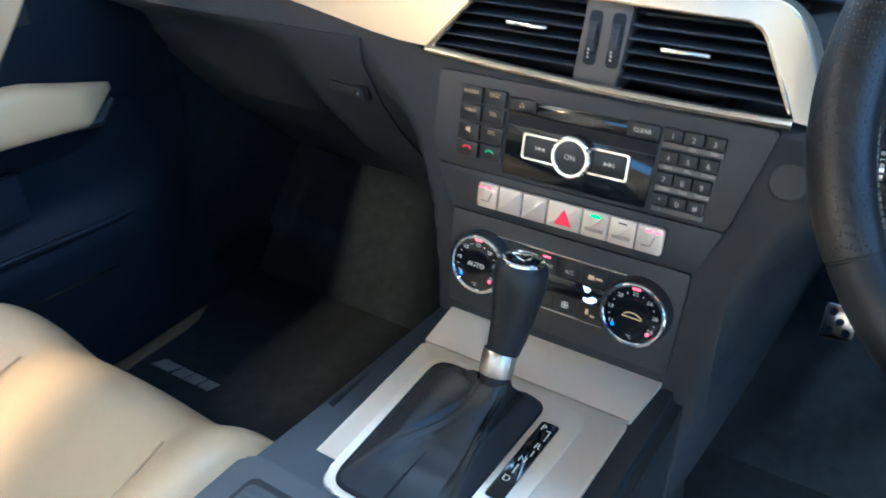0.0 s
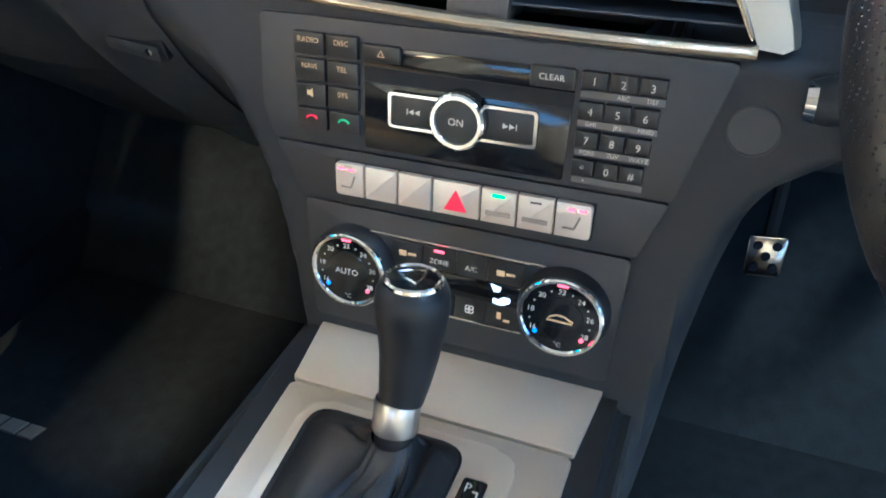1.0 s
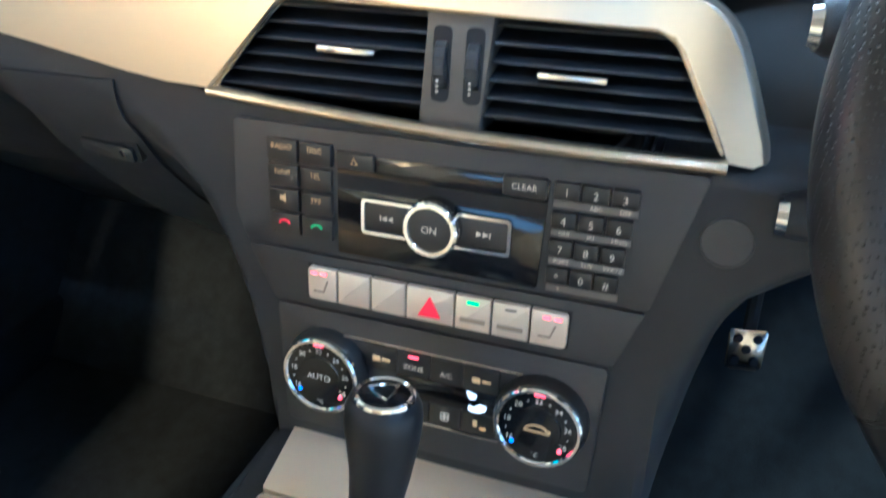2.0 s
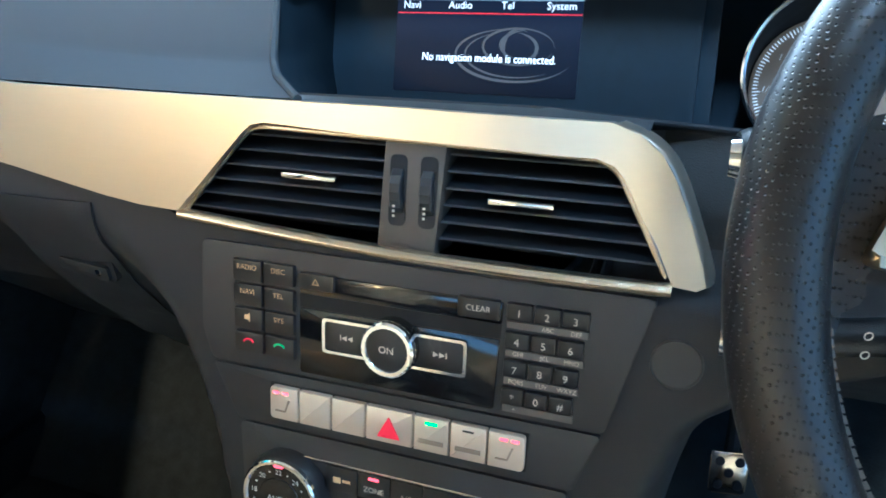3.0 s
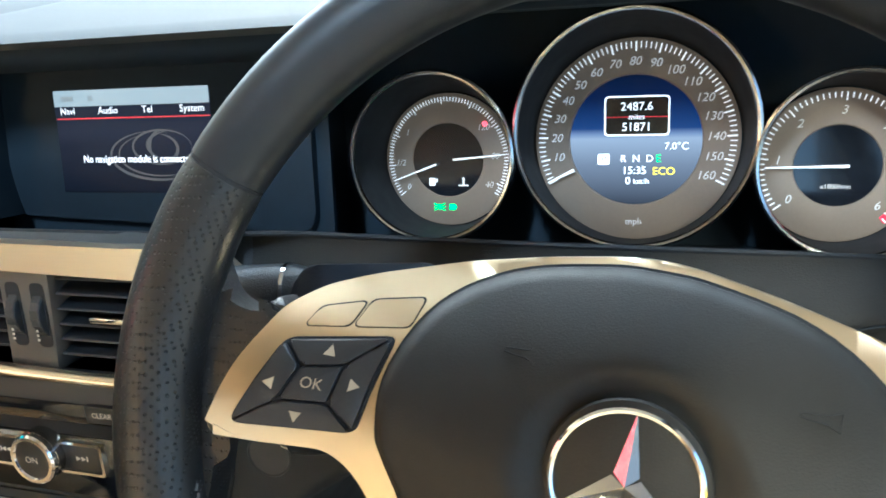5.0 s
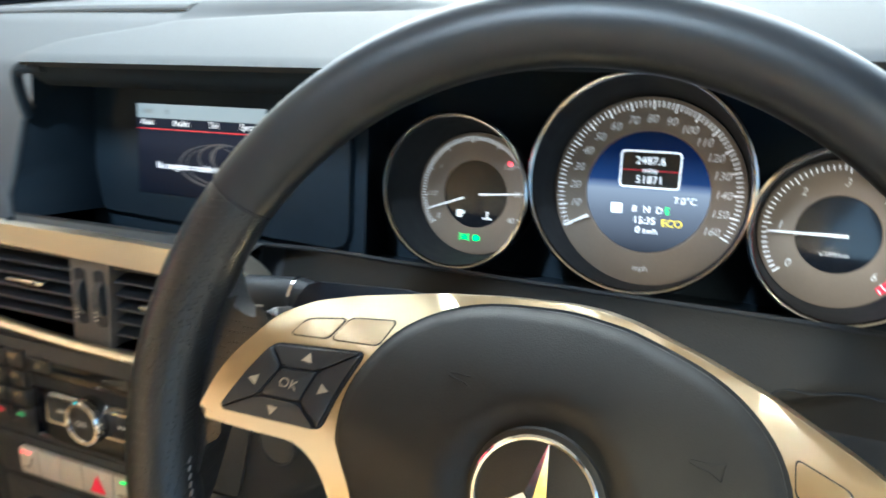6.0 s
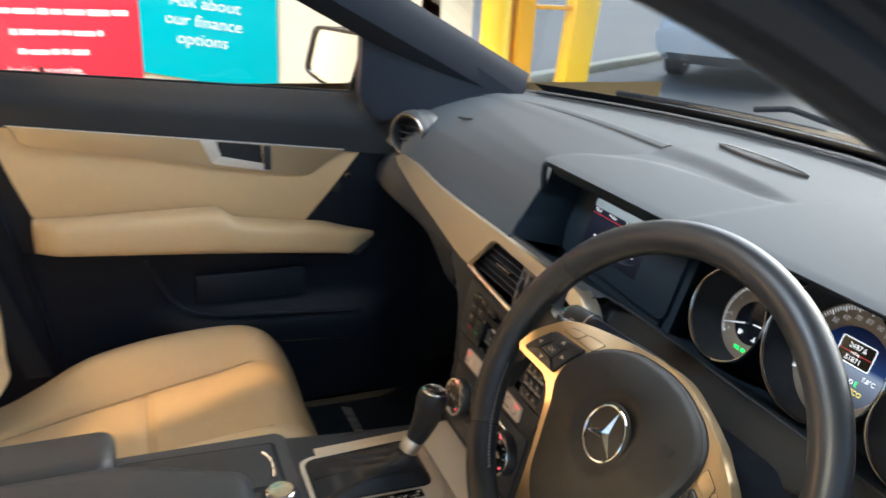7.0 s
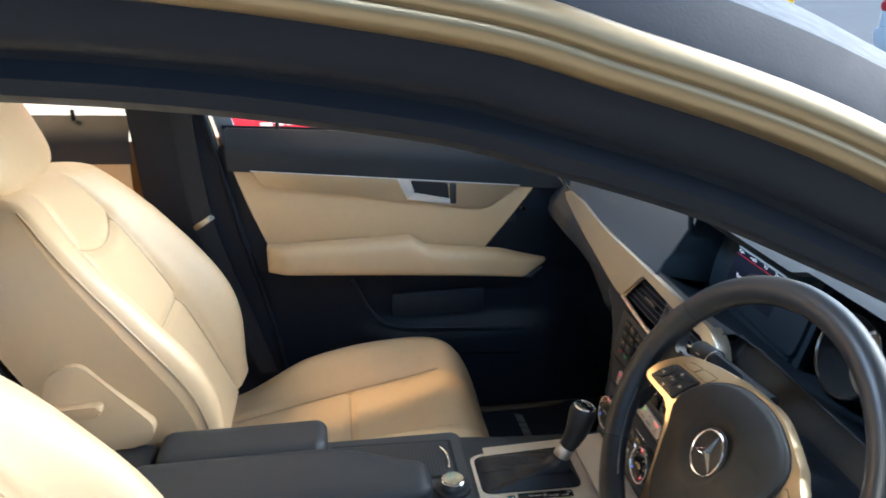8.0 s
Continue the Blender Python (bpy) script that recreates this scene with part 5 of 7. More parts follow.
# button pads
for s in (-1, 1):
    pad_o = [(s * x, y) for x, y in ((-0.1266, 0.0240), (-0.0877, 0.0309), (-0.0935, -0.0049), (-0.1394, -0.0092))]
    if s > 0:
        pad_o = pad_o[::-1]
    pb = part("button_pad", dished(prism(HF_, rounded(pad_o, 0.004), 0.012, 0.0172, 0.0006), True), M_BLACK, wheel)
    c = (s * -0.1118, 0.0102)

    def mixp(p, q, t):
        return (p[0] + (q[0] - p[0]) * t, p[1] + (q[1] - p[1]) * t)

    corners = [mixp(p, c, 0.03) for p in pad_o]
    inner_c = [mixp(p, c, 0.60) for p in pad_o]
    for i in range(4):
        j = (i + 1) % 4
        q = [corners[i], corners[j], inner_c[j], inner_c[i]]
        m = (sum(p[0] for p in q) / 4, sum(p[1] for p in q) / 4)
        k = part("arrow_key", dished(prism(HF_, rounded([mixp(p, m, 0.07) for p in q], 0.0014, 3), 0.014, 0.0192, 0.0009), True), M_KEY, pb)
        d = Vector((m[0] - c[0], m[1] - c[1])).normalized()
        d = Vector((round(d.x), round(d.y))) if max(abs(d.x), abs(d.y)) > 0.8 else d
        n = Vector((-d.y, d.x))
        t = [(m[0] + v.x, m[1] + v.y) for v in (d * 0.0026, n * 0.0022 - d * 0.0013, -n * 0.0022 - d * 0.0013)]
        part("arrow", dished(prism(HF_, t, 0.019, 0.0195, 0)), M_ARROW, k)
    k = part("ok_key", dished(prism(HF_, rounded([mixp(p, c, 0.64) for p in pad_o], 0.001, 3), 0.014, 0.0188, 0.0006), True), M_KEY, pb)
    if s > 0:
        part("legend", dished(words(HF_, "OK", c[0], c[1], 0.0056, 0.0191)), M_ARROW, k)
    for q in ([(-0.1218, 0.0290), (-0.1060, 0.0314), (-0.1024, 0.0411), (-0.1179, 0.0365)], [(-0.1045, 0.0316), (-0.0847, 0.0346), (-0.0819, 0.0459), (-0.1005, 0.0419)]):
        o = [(s * x, y) for x, y in q]
        part("spoke_switch", dished(prism(HF_, rounded(o if s < 0 else o[::-1], 0.002, 4), 0.015, 0.0172, 0.0006), True), M_SPOKE, wheel, "silver spoke switch")
        part("switch_seam", dished(tube([HF_ @ Vector((x, y, 0.0166)) for x, y in rounded(o, 0.002, 4)], 0.0005, 5, True)), M_BLACK, wheel)

# ---------------------------------------------------------------- steering column and stalks
col = thing("steering_column", (0.366, 0.55, 0.74), "black plastic steering column shroud behind the wheel", "steering column")
part("shroud", prism(fr((0.366, 0.455, 0.808), (1, 0, 0), (0, 0.454, 0.891)), rounded([(-0.075, -0.065), (0.075, -0.065), (0.075, 0.035), (-0.075, 0.035)], 0.03, 6), -0.16, 0.0, 0.006), M_TRIMBLK, col)
st = thing("wiper_stalk", (0.25, 0.49, 0.85), "black wiper stalk with a silver ring and printed wiper signs", "stalk")
a, b = Vector((0.178, 0.480, 0.8465)), Vector((0.310, 0.505, 0.8440))
part("stalk_body", tube([a, a.lerp(b, 0.03), a.lerp(b, 0.25), a.lerp(b, 0.32), a.lerp(b, 1)], [0.0120, 0.0142, 0.0142, 0.0115, 0.0090], 18, flat=0.9, up=(0, 0, 1)), M_PLASTIC, st)
part("end_cap", tube([a + Vector((-0.003, 0, 0)), a + Vector((0.0015, 0, 0))], [0.0100, 0.0112], 18, flat=0.85, up=(0, 0, 1)), M_CHROME, st)
part("ring", tube([a.lerp(b, 0.238), a.lerp(b, 0.252)], 0.0150, 18, flat=0.9, up=(0, 0, 1)), M_CHROME, st, "silver ring")
SM = fr(a.lerp(b, 0.185) + Vector((0, -0.0138, 0.001)), (1, 0.19, -0.02), (0, 0.1, 1))
bm = rbox(SM, (-0.009, 0.0025, 0), (-0.003, 0.0035, 0.0004), 0, 1)
tube([SM @ Vector((0.004 + 0.004 * math.cos(w), -0.004 + 0.003 * math.sin(w), 0.0002)) for w in (math.pi * i / 6 for i in range(7))], 0.0005, 4, bm=bm)
part("wiper_mark", bm, M_LEGEND, st)
part("paddle", prism(fr((0.243, 0.474, 0.859), (1, 0.1, 0), (0, 0.45, 0.89)), rounded([(-0.025, -0.014), (0.045, -0.014), (0.045, 0.008), (-0.018, 0.008)], 0.008), -0.004, 0.0, 0.0015), M_TRIMBLK, st)
st2 = thing("cruise_stalk", (0.21, 0.50, 0.75), "short black cruise-control stalk with silver band", "stalk")
a, b = Vector((0.184, 0.498, 0.7465)), Vector((0.320, 0.525, 0.757))
part("stalk_body", tube([a, a.lerp(b, 0.05), a.lerp(b, 0.2), a.lerp(b, 0.26), a.lerp(b, 1)], [0.0115, 0.0135, 0.0145, 0.0105, 0.0100], 18, flat=0.9, up=(0, 0, 1)), M_PLASTIC, st2)
part("end_cap", tube([a + Vector((-0.003, 0, 0)), a + Vector((0.002, 0, 0))], [0.0108, 0.0120], 18, flat=0.9, up=(0, 0, 1)), M_CHROME, st2)
part("ring", tube([a.lerp(b, 0.205), a.lerp(b, 0.225)], 0.0148, 18, flat=0.9, up=(0, 0, 1)), M_CHROME, st2, "silver band")
SM = fr(a.lerp(b, 0.5) + Vector((0, -0.0100, 0.001)), (1, 0.2, 0.07), (0, 0.1, 1))
bm = words(SM, "LIM/", 0.014, 0.0, 0.0052, 0.0006)
for q in (-0.005, 0.005):
    tube([SM @ Vector((-0.006 + 0.0019 * math.cos(w), q + 0.0019 * math.sin(w), 0.0004)) for w in (6.283 * j / 12 for j in range(12))], 0.0004, 4, True, bm)
part("legend", bm, M_LEGEND, st2)

# pedal
ped = thing("brake_pedal", (0.205, 0.78, 0.40), "ribbed steel brake pedal with black rubber studs", "pedal")
PF = fr((0.209, 0.772, 0.442), (1, 0.05, 0.08), (0, 0.35, 1))
part("plate", prism(PF, rounded([(-0.017, -0.021), (0.016, -0.021), (0.018, 0.020), (-0.018, 0.020)], 0.004), -0.004, 0.0, 0.0012), M_DCHROME, ped)
for i, (x, y) in enumerate(((-0.009, 0.011), (0.009, 0.011), (0, 0.0), (-0.009, -0.012), (0.009, -0.012))):
    part("stud", lathe(PF @ Matrix.Translation((x, y, 0)), [(0.0045, -0.001), (0.0045, 0.002), (0.0036, 0.003), (0, 0.003)], 14), M_RUBBER, ped)
part("arm", tube([(0.209, 0.78, 0.445), (0.212, 0.83, 0.50), (0.214, 0.84, 0.62)], 0.007, 8), M_BLACK, ped)
# ---------------------------------------------------------------- centre console
con = thing("centre_console", (0, 0.25, 0.27), "dark centre console with aluminium top plate and lidded tray", "centre console")
CZ = 0.5365


# body under the plates
side = [(-0.35, 0.535), (-0.02, 0.545), (0.217, 0.541), (0.30, 0.5335), (0.478, 0.5335), (0.50, 0.50), (0.56, 0.27), (-0.35, 0.27)]
body = bmesh.new()
L = [[body.verts.new((sx * w, y, z)) for y, z in side] for sx, w in ((-1, 0.126), (1, 0.126))]
body.faces.new(L[0])
body.faces.new(L[1][::-1])
for i in range(len(side)):
    j = (i + 1) % len(side)
    body.faces.new((L[0][i], L[0][j], L[1][j], L[1][i]))
bmesh.ops.bevel(body, geom=[e for e in body.edges if abs(e.verts[0].co.x - e.verts[1].co.x) < 1e-4], offset=0.010, segments=3, affect="EDGES")
part("body", body, M_PLASTIC, con)
TOPF = fr((0, 0, CZ), (1, 0, 0), (0, 1, 0))
front = rounded([(-0.0985, 0.4085), (0.0995, 0.4085), (0.1060, 0.4720), (-0.1060, 0.4720)], 0.002)
part("front_plate", prism(TOPF, front, -0.006, 0.0015, 0.0015), M_CONS, con, "champagne aluminium flap")
part("rear_plate", prism(TOPF, rounded([(-0.0920, 0.2180), (0.0960, 0.2180), (0.0992, 0.4060), (-0.0980, 0.4060)], 0.004), -0.006, 0.0012, 0.0015), M_CONS, con, "champagne aluminium selector plate")

# lidded tray with a pull, and the round controller
TR = fr((0, 0.10, 0.553), (1, 0, 0), (0, 1, -0.01))
part("tray_frame", prism(TR, rounded([(-0.124, -0.135), (0.098, -0.135), (0.098, 0.1165), (-0.124, 0.1165)], 0.012), -0.03, 0.002, 0.004, 3), M_DASH, con)
part("tray_recess", prism(TR, rounded([(-0.108, -0.10), (0.002, -0.10), (0.000, 0.100), (-0.102, 0.100)], 0.008), 0.001, 0.0028, 0), M_BLACK, con)
lid2 = part("tray_lid", prism(TR, rounded([(-0.103, -0.10), (-0.004, -0.10), (-0.006, 0.094), (-0.098, 0.094)], 0.006), 0.001, 0.0042, 0.001), M_PLASTIC, con)
bm = bmesh.new()
for i in range(34):
    rbox(TR, (-0.098, -0.098 + i * 0.0055, 0.0036), (-0.008, -0.0955 + i * 0.0055, 0.0043), 0.0003, 1, bm)
part("lid_ribs", bm, M_RIB, lid2)
part("pull", tube([TR @ Vector(p) for p in spline([(-0.078, 0.080, 0.0050), (-0.062, 0.0865, 0.0062), (-0.040, 0.0885, 0.0066), (-0.020, 0.0855, 0.0056)], 6)], 0.0022, 8), M_CHROME, lid2, "bright curved lid pull")
KC = fr((0.028, 0.1855, 0.556), (1, 0, 0), (0, 1, 0))
part("controller_base", lathe(KC, [(0.028, -0.004), (0.027, 0.003), (0.020, 0.0035)], 40), M_PLASTIC, con)
kc = part("controller_knob", lathe(KC, [(0.0185, 0.002), (0.0190, 0.008), (0.0185, 0.016), (0.0160, 0.0175)], 60, knurl=-0.0003), M_CHROME, con, "silver rotary controller")
part("knob_top", lathe(KC, [(0.0165, 0.0172), (0.0155, 0.0185), (0.006, 0.0195), (0, 0.0196)], 40), M_SATIN, kc)


# padded armrest in two lids
def cushion(lo, hi, r, name, parent, tip):
    """A padded lid with rounded edges; tip is how far its front end tapers."""
    n, m = 40, 32
    bm = bmesh.new()
    rows = []
    for i in range(n + 1):
        k = 0.5 - 0.5 * math.cos(math.pi * i / n)
        y = lo[1] + (hi[1] - lo[1]) * k
        end = min(y - lo[1], hi[1] - y)
        rnd = math.sqrt(max(0.0, 1 - (1 - min(end / r, 1.0)) ** 2))
        f = smooth((k - 0.55) / 0.45)
        hw = (hi[0] - lo[0]) / 2 - r * (1 - rnd) - tip * 0.5 * (hi[0] - lo[0]) * f * f
        zt, zb = hi[2] - tip * 0.030 * f, lo[2] + tip * 0.012 * f
        hz = (zt - zb) / 2 - 0.6 * r * (1 - rnd)
        xc, zc = (lo[0] + hi[0]) / 2 + 0.3 * tip * (hi[0] - lo[0]) * f * f, (zt + zb) / 2
        row = []
        for j in range(m):
            a = 2 * math.pi * j / m
            c, q = math.cos(a), math.sin(a)
            row.append(bm.verts.new((xc + hw * math.copysign(abs(c) ** 0.42, c), y, zc + hz * math.copysign(abs(q) ** 0.5, q) * (1 + 0.10 * (1 - c * c) * (q > 0)))))
        rows.append(row)
    for A, B in zip(rows, rows[1:]):
        for j in range(m):
            bm.faces.new((A[j], A[(j + 1) % m], B[(j + 1) % m], B[j]))
    bm.faces.new(rows[0])
    bm.faces.new(rows[-1][::-1])
    return part(name, bm, M_ARM, parent, angle=60)


arm = thing("armrest_box", (-0.03, -0.1, 0.54), "black leather split centre armrest with two lids", "armrest")
cushion((-0.143, -0.27, 0.553), (-0.052, -0.004, 0.596), 0.020, "narrow_lid", arm, 0.0)
cushion((-0.050, -0.30, 0.553), (0.086, 0.152, 0.604), 0.023, "broad_lid", arm, 0.40)
part("base", rbox(WORLD, (-0.135, -0.36, 0.40), (0.09, 0.12, 0.553), 0.012, 3), M_DASH, arm)
part("hinge_cover", rbox(WORLD, (-0.140, -0.36, 0.50), (0.095, -0.272, 0.582), 0.02, 4), M_BLEATHER, arm)

# ---------------------------------------------------------------- gear selector
gear = thing("gear_selector", (0, 0.34, 0.538), "automatic gear selector with black leather boot and silver collar", "gear lever")
fo = rounded([(-0.070, 0.2260), (0.066, 0.2260), (0.071, 0.3960), (-0.078, 0.3960)], 0.018, 6)
fi = rounded([(-0.062, 0.2320), (0.033, 0.2320), (0.038, 0.3890), (-0.070, 0.3890)], 0.016, 6)
part("selector_frame", prism(TOPF, fo, 0.0, 0.0048, 0.0022, 3), M_CONS, gear, "silver selector surround")
part("boot_rim", prism(TOPF, fi, 0.0040, 0.0062, 0.001), M_BLACK, gear)
lever0, lever1 = Vector((0.0030, 0.3630, 0.5790)), Vector((0.0100, 0.405, 0.660))
rings = []
bt = bmesh.new()
N = 72
rng = random.Random(4)
for k in range(17):
    t = k / 16
    ring = []
    for i in range(N):
        x, y = fi[int(i * len(fi) / N) % len(fi)]
        a = 2 * math.pi * i / N
        px, py = x * (1 - 0.03), y
        tx, ty = lever0.x + 0.0128 * math.cos(a - 2.4), lever0.y - 0.003 + 0.0128 * math.sin(a - 2.4)
        e = t ** 0.75
        wr = 0.0045 * math.sin(2 * a + 4 * t + 0.6) * math.sin(math.pi * t) + 0.0016 * math.sin(5 * a - 7 * t) * math.sin(math.pi * t) ** 2 + 0.0030 * math.sin(11 * a + 2 * math.sin(3 * a)) * t ** 3 * (1 - t) * 6
        z = CZ + 0.0055 + 0.011 * math.sin(math.pi * min(t * 1.15, 1)) ** 0.8 + (0.035 * t ** 3.4) + wr
        ring.append(bt.verts.new((px + (tx - px) * e, py + (ty - py) * e, z)))
    rings.append(ring)
for A, B in zip(rings, rings[1:]):
    for i in range(N):
        bt.faces.new((A[i], A[(i + 1) % N], B[(i + 1) % N], B[i]))
part("boot", bt, M_BOOT, gear, "creased black leather boot", angle=80)
part("boot_seam", tube(spline([(-0.016, 0.238, CZ + 0.008), (-0.014, 0.28, CZ + 0.0115), (-0.010, 0.315, CZ + 0.013), (-0.006, 0.345, CZ + 0.021)], 6), 0.0012, 6), M_BLACK, gear)
ax = (lever1 - lever0).normalized()
LF = fr(lever0, Vector((1, 0, 0.02)), ax.cross(Vector((1, 0, 0.02))))
H_ = (lever1 - lever0).length
part("collar", lathe(LF, [(0.0128, -0.002), (0.0136, 0.0), (0.0136, 0.016), (0.0130, 0.018)], 36), M_STEEL, gear, "polished silver collar")
part("lever_neck", lathe(LF, [(0.011, -0.02), (0.012, 0.0)], 24), M_BLEATHER, gear)
# leather knob that bends towards the upright as it widens
cap_axis = Vector((0.02, 0.22, 0.975)).normalized()
profile = [(0.0130, 0.018), (0.0148, 0.030), (0.0168, 0.046), (0.0192, 0.063), (0.0206, 0.074), (0.0210, 0.081), (0.0204, 0.0875), (0.0185, 0.0920), (0.0160, 0.0940)]
kb, prev, centre, h0 = bmesh.new(), None, lever0 + ax * 0.018, 0.018
for r, h in profile:
    a_ = ax.lerp(cap_axis, smooth((h - 0.03) / 0.05)).normalized()
    centre, h0 = centre + a_ * (h - h0), h
    KF = fr(centre, (1, 0, -a_.x / a_.z), a_.cross(Vector((1, 0, -a_.x / a_.z))))
    ring = [kb.verts.new(KF @ Vector((r * math.cos(w), r * math.sin(w), 0))) for w in (2 * math.pi * i / 36 for i in range(36))]
    if prev:
        for i in range(36):
            kb.faces.new((prev[i], prev[(i + 1) % 36], ring[(i + 1) % 36], ring[i]))
    prev = ring
part("knob", kb, M_BLEATHER, gear, "black leather gear knob", angle=60)
part("cap_ring", lathe(KF, [(0.0168, -0.001), (0.0164, 0.0012), (0.0152, 0.0020), (0.0136, 0.0012)], 40), M_CHROME, gear, "bright cap ring")
cap = part("cap", lathe(KF, [(0.0140, 0.0011), (0.009, 0.0019), (0, 0.0022)], 32), M_PIANO, gear)
part("cap_mark", tube([KF @ Vector((*polar(0.0092 if i % 2 else 0.0052, 60 * i), 0.0026)) for i in range(6)], 0.0009, 6, True), M_CHROME, cap)
gp = part("gate_display", prism(TOPF, rounded([(0.0400, 0.2830), (0.0545, 0.2830), (0.0575, 0.3690), (0.0425, 0.3690)], 0.002), 0.004, 0.0058, 0.0004), M_PIANO, gear, "black gear position strip")
bm = bmesh.new()
for ch, x, y in (("P", 0.0470, 0.3620), ("R", 0.0520, 0.3420), ("N", 0.0485, 0.3250), ("D", 0.0470, 0.3030)):
    words(TOPF, ch, x, y, 0.0085, 0.0061, bm=bm)
for p, q in (((0.0505, 0.3605), (0.0535, 0.3605)), ((0.0535, 0.3605), (0.0535, 0.3500)), ((0.0520, 0.3365), (0.0520, 0.3310)), ((0.0485, 0.3190), (0.0480, 0.3100))):
    rbox(TOPF, (min(p[0], q[0]) - 0.0004, min(p[1], q[1]) - 0.0004, 0.0058), (max(p[0], q[0]) + 0.0004, max(p[1], q[1]) + 0.0004, 0.0061), 0, 1, bm)
part("gate_letters", bm, M_LEGEND, gp)
key("position_button", [(0.0420, 0.2660), (0.0530, 0.2660), (0.0535, 0.2790), (0.0425, 0.2790)], gear, "C/S", mat=M_CHROME, lmat=M_BLACK, size=0.005, F=TOPF, d=0.0062)
# ---------------------------------------------------------------- seats
def hump(s, c, w):
    t = abs(s - c) / w
    return 0.5 * (1 + math.cos(math.pi * min(t, 1.0)))


def groove(s, c, w=0.02):
    t = (s - c) / w
    return math.exp(-t * t)


def make_seat(xc, dy, mirror, label, group):
    """A leather front seat. mirror = 1: the door is on the seat's -x side; -1: on its +x side."""
    seat = thing("leather_seat", (xc, dy, 0.27), label, "car seat", group)

    def cush(u, v):
        # u runs over the top from one flank to the other, v from the back to the front
        s = -1.25 + 2.5 * u
        y = -0.235 + 0.572 * v
        c = min(abs(s), 1.0)
        w = 0.232 * (1 - 0.10 * max(0.0, (v - 0.55) / 0.45) ** 2.5)
        x = math.copysign(min(c, 1.0) * w, s) + (0.012 * math.copysign(1, s) * math.sin(math.pi * min((abs(s) - 1) / 0.25, 1)) if abs(s) > 1 else 0)
        z = 0.430 + 0.20 * y
        z += soft([(0, 0.005), (0.1, 0.018), (0.3, 0.066), (0.5, 0.068), (0.7, 0.054), (0.85, 0.036), (1, 0.015)], v) * hump(abs(s), 0.82, 0.40)
        z -= 0.010 * groove(abs(s), 0.50, 0.025) * (1 - smooth((v - 0.72) / 0.15))
        if abs(s) < 0.5:
            z -= 0.009 * groove(v, 0.47, 0.012) + 0.004 * math.cos(s * 3.1)
        if c > 0.88:
            z -= ((c - 0.88) / 0.12) ** 2 * 0.026
        if v > 0.60:
            k = (v - 0.60) / 0.40
            z += 0.014 * smooth((v - 0.60) / 0.25) * hump(abs(s), 0.0, 0.75) - 0.172 * k ** 5.6
            y -= 0.006 * k ** 3
        if abs(s) > 1.0:
            z += (min(z - 0.015, 0.235) - z) * (abs(s) - 1.0) / 0.25
        return Vector((xc + x, y + dy, z))

    bm = grid(cush, 100, 80)
    part("cushion", bm, M_LEATHER, seat, angle=70)
    part("cushion_front", rbox(WORLD, (xc - 0.205, 0.20 + dy, 0.30), (xc + 0.205, 0.300 + dy, 0.42), 0.02, 3), M_LEATHER, seat)
    part("seat_base", rbox(WORLD, (xc - 0.19, -0.22 + dy, 0.255), (xc + 0.19, 0.18 + dy, 0.34), 0.02, 2), M_PLASTIC, seat)

    # backrest: a reclined shell with bolsters
    base, up = Vector((xc, -0.228 + dy, 0.455)), Vector((0, -0.46, 0.888))
    fw = Vector((0, 0.888, 0.46))

    def back(u, v):
        s = -1.3 + 2.6 * u
        h = 0.60 * v
        w = soft([(0, 0.205), (0.2, 0.222), (0.45, 0.240), (0.7, 0.230), (0.85, 0.202), (0.95, 0.160), (1.0, 0.112)], v)
        c = min(abs(s), 1.0)
        x = math.copysign(c * w, s)
        d = 0.035 + 0.015 * math.sin(math.pi * v) + 0.075 * hump(abs(s), 0.82, 0.42) * soft([(0, 0.10), (0.10, 0.55), (0.24, 1.0), (0.36, 1.0), (0.55, 0.72), (0.75, 0.40), (0.9, 0.12), (1, 0)], v)
        d -= 0.010 * groove(abs(s), 0.50 - 0.06 * v, 0.03) * (1 if v < 0.86 else max(0, 1 - (v - 0.86) / 0.1))
        if abs(s) < 0.5:
            d -= 0.008 * groove(v, 0.40, 0.014) + 0.008 * groove(v, 0.70 + 0.25 * s * s, 0.016)
        if 0.5 < abs(s) < 1.0:
            d -= 0.0022 * groove(v, 0.66 + 0.14 * (abs(s) - 0.5), 0.012) * (1 - smooth((abs(s) - 0.8) / 0.15))
        if abs(s) > 1:
            k = (abs(s) - 1) / 0.3
            x += math.copysign(0.010 * math.sin(math.pi * min(k, 1)), s)
            d -= 0.15 * k
        elif c > 0.90:
            d -= 0.028 * ((c - 0.9) / 0.1) ** 2
        if v > 0.88:
            k = (v - 0.88) / 0.12
            d -= 0.05 * k * k
            h -= 0.012 * k * k * c
        return base + up * h + fw * d + Vector((x, 0, 0))

    part("backrest", grid(back, 110, 90), M_LEATHER, seat, angle=70)
    part("back_shell", grid(lambda u, v: base + up * (0.02 + 0.56 * v) + fw * (-0.115 - 0.012 * math.sin(math.pi * u)) + Vector(((u - 0.5) * 2 * lerp([(0, 0.205), (0.45, 0.238), (0.7, 0.222), (0.85, 0.190), (1.0, 0.135)], v), 0, 0)), 12, 16), M_PLASTIC, seat)
    for sgn in (-1, 1):
        P = []
        for k in range(25):
            v = 0.02 + 0.90 * k / 24
            q = back((sgn * 0.955 + 1.3) / 2.6, v)
            P.append(q)
        part("piping", tube(P, 0.0022, 6), M_LEATHSEAM, seat)
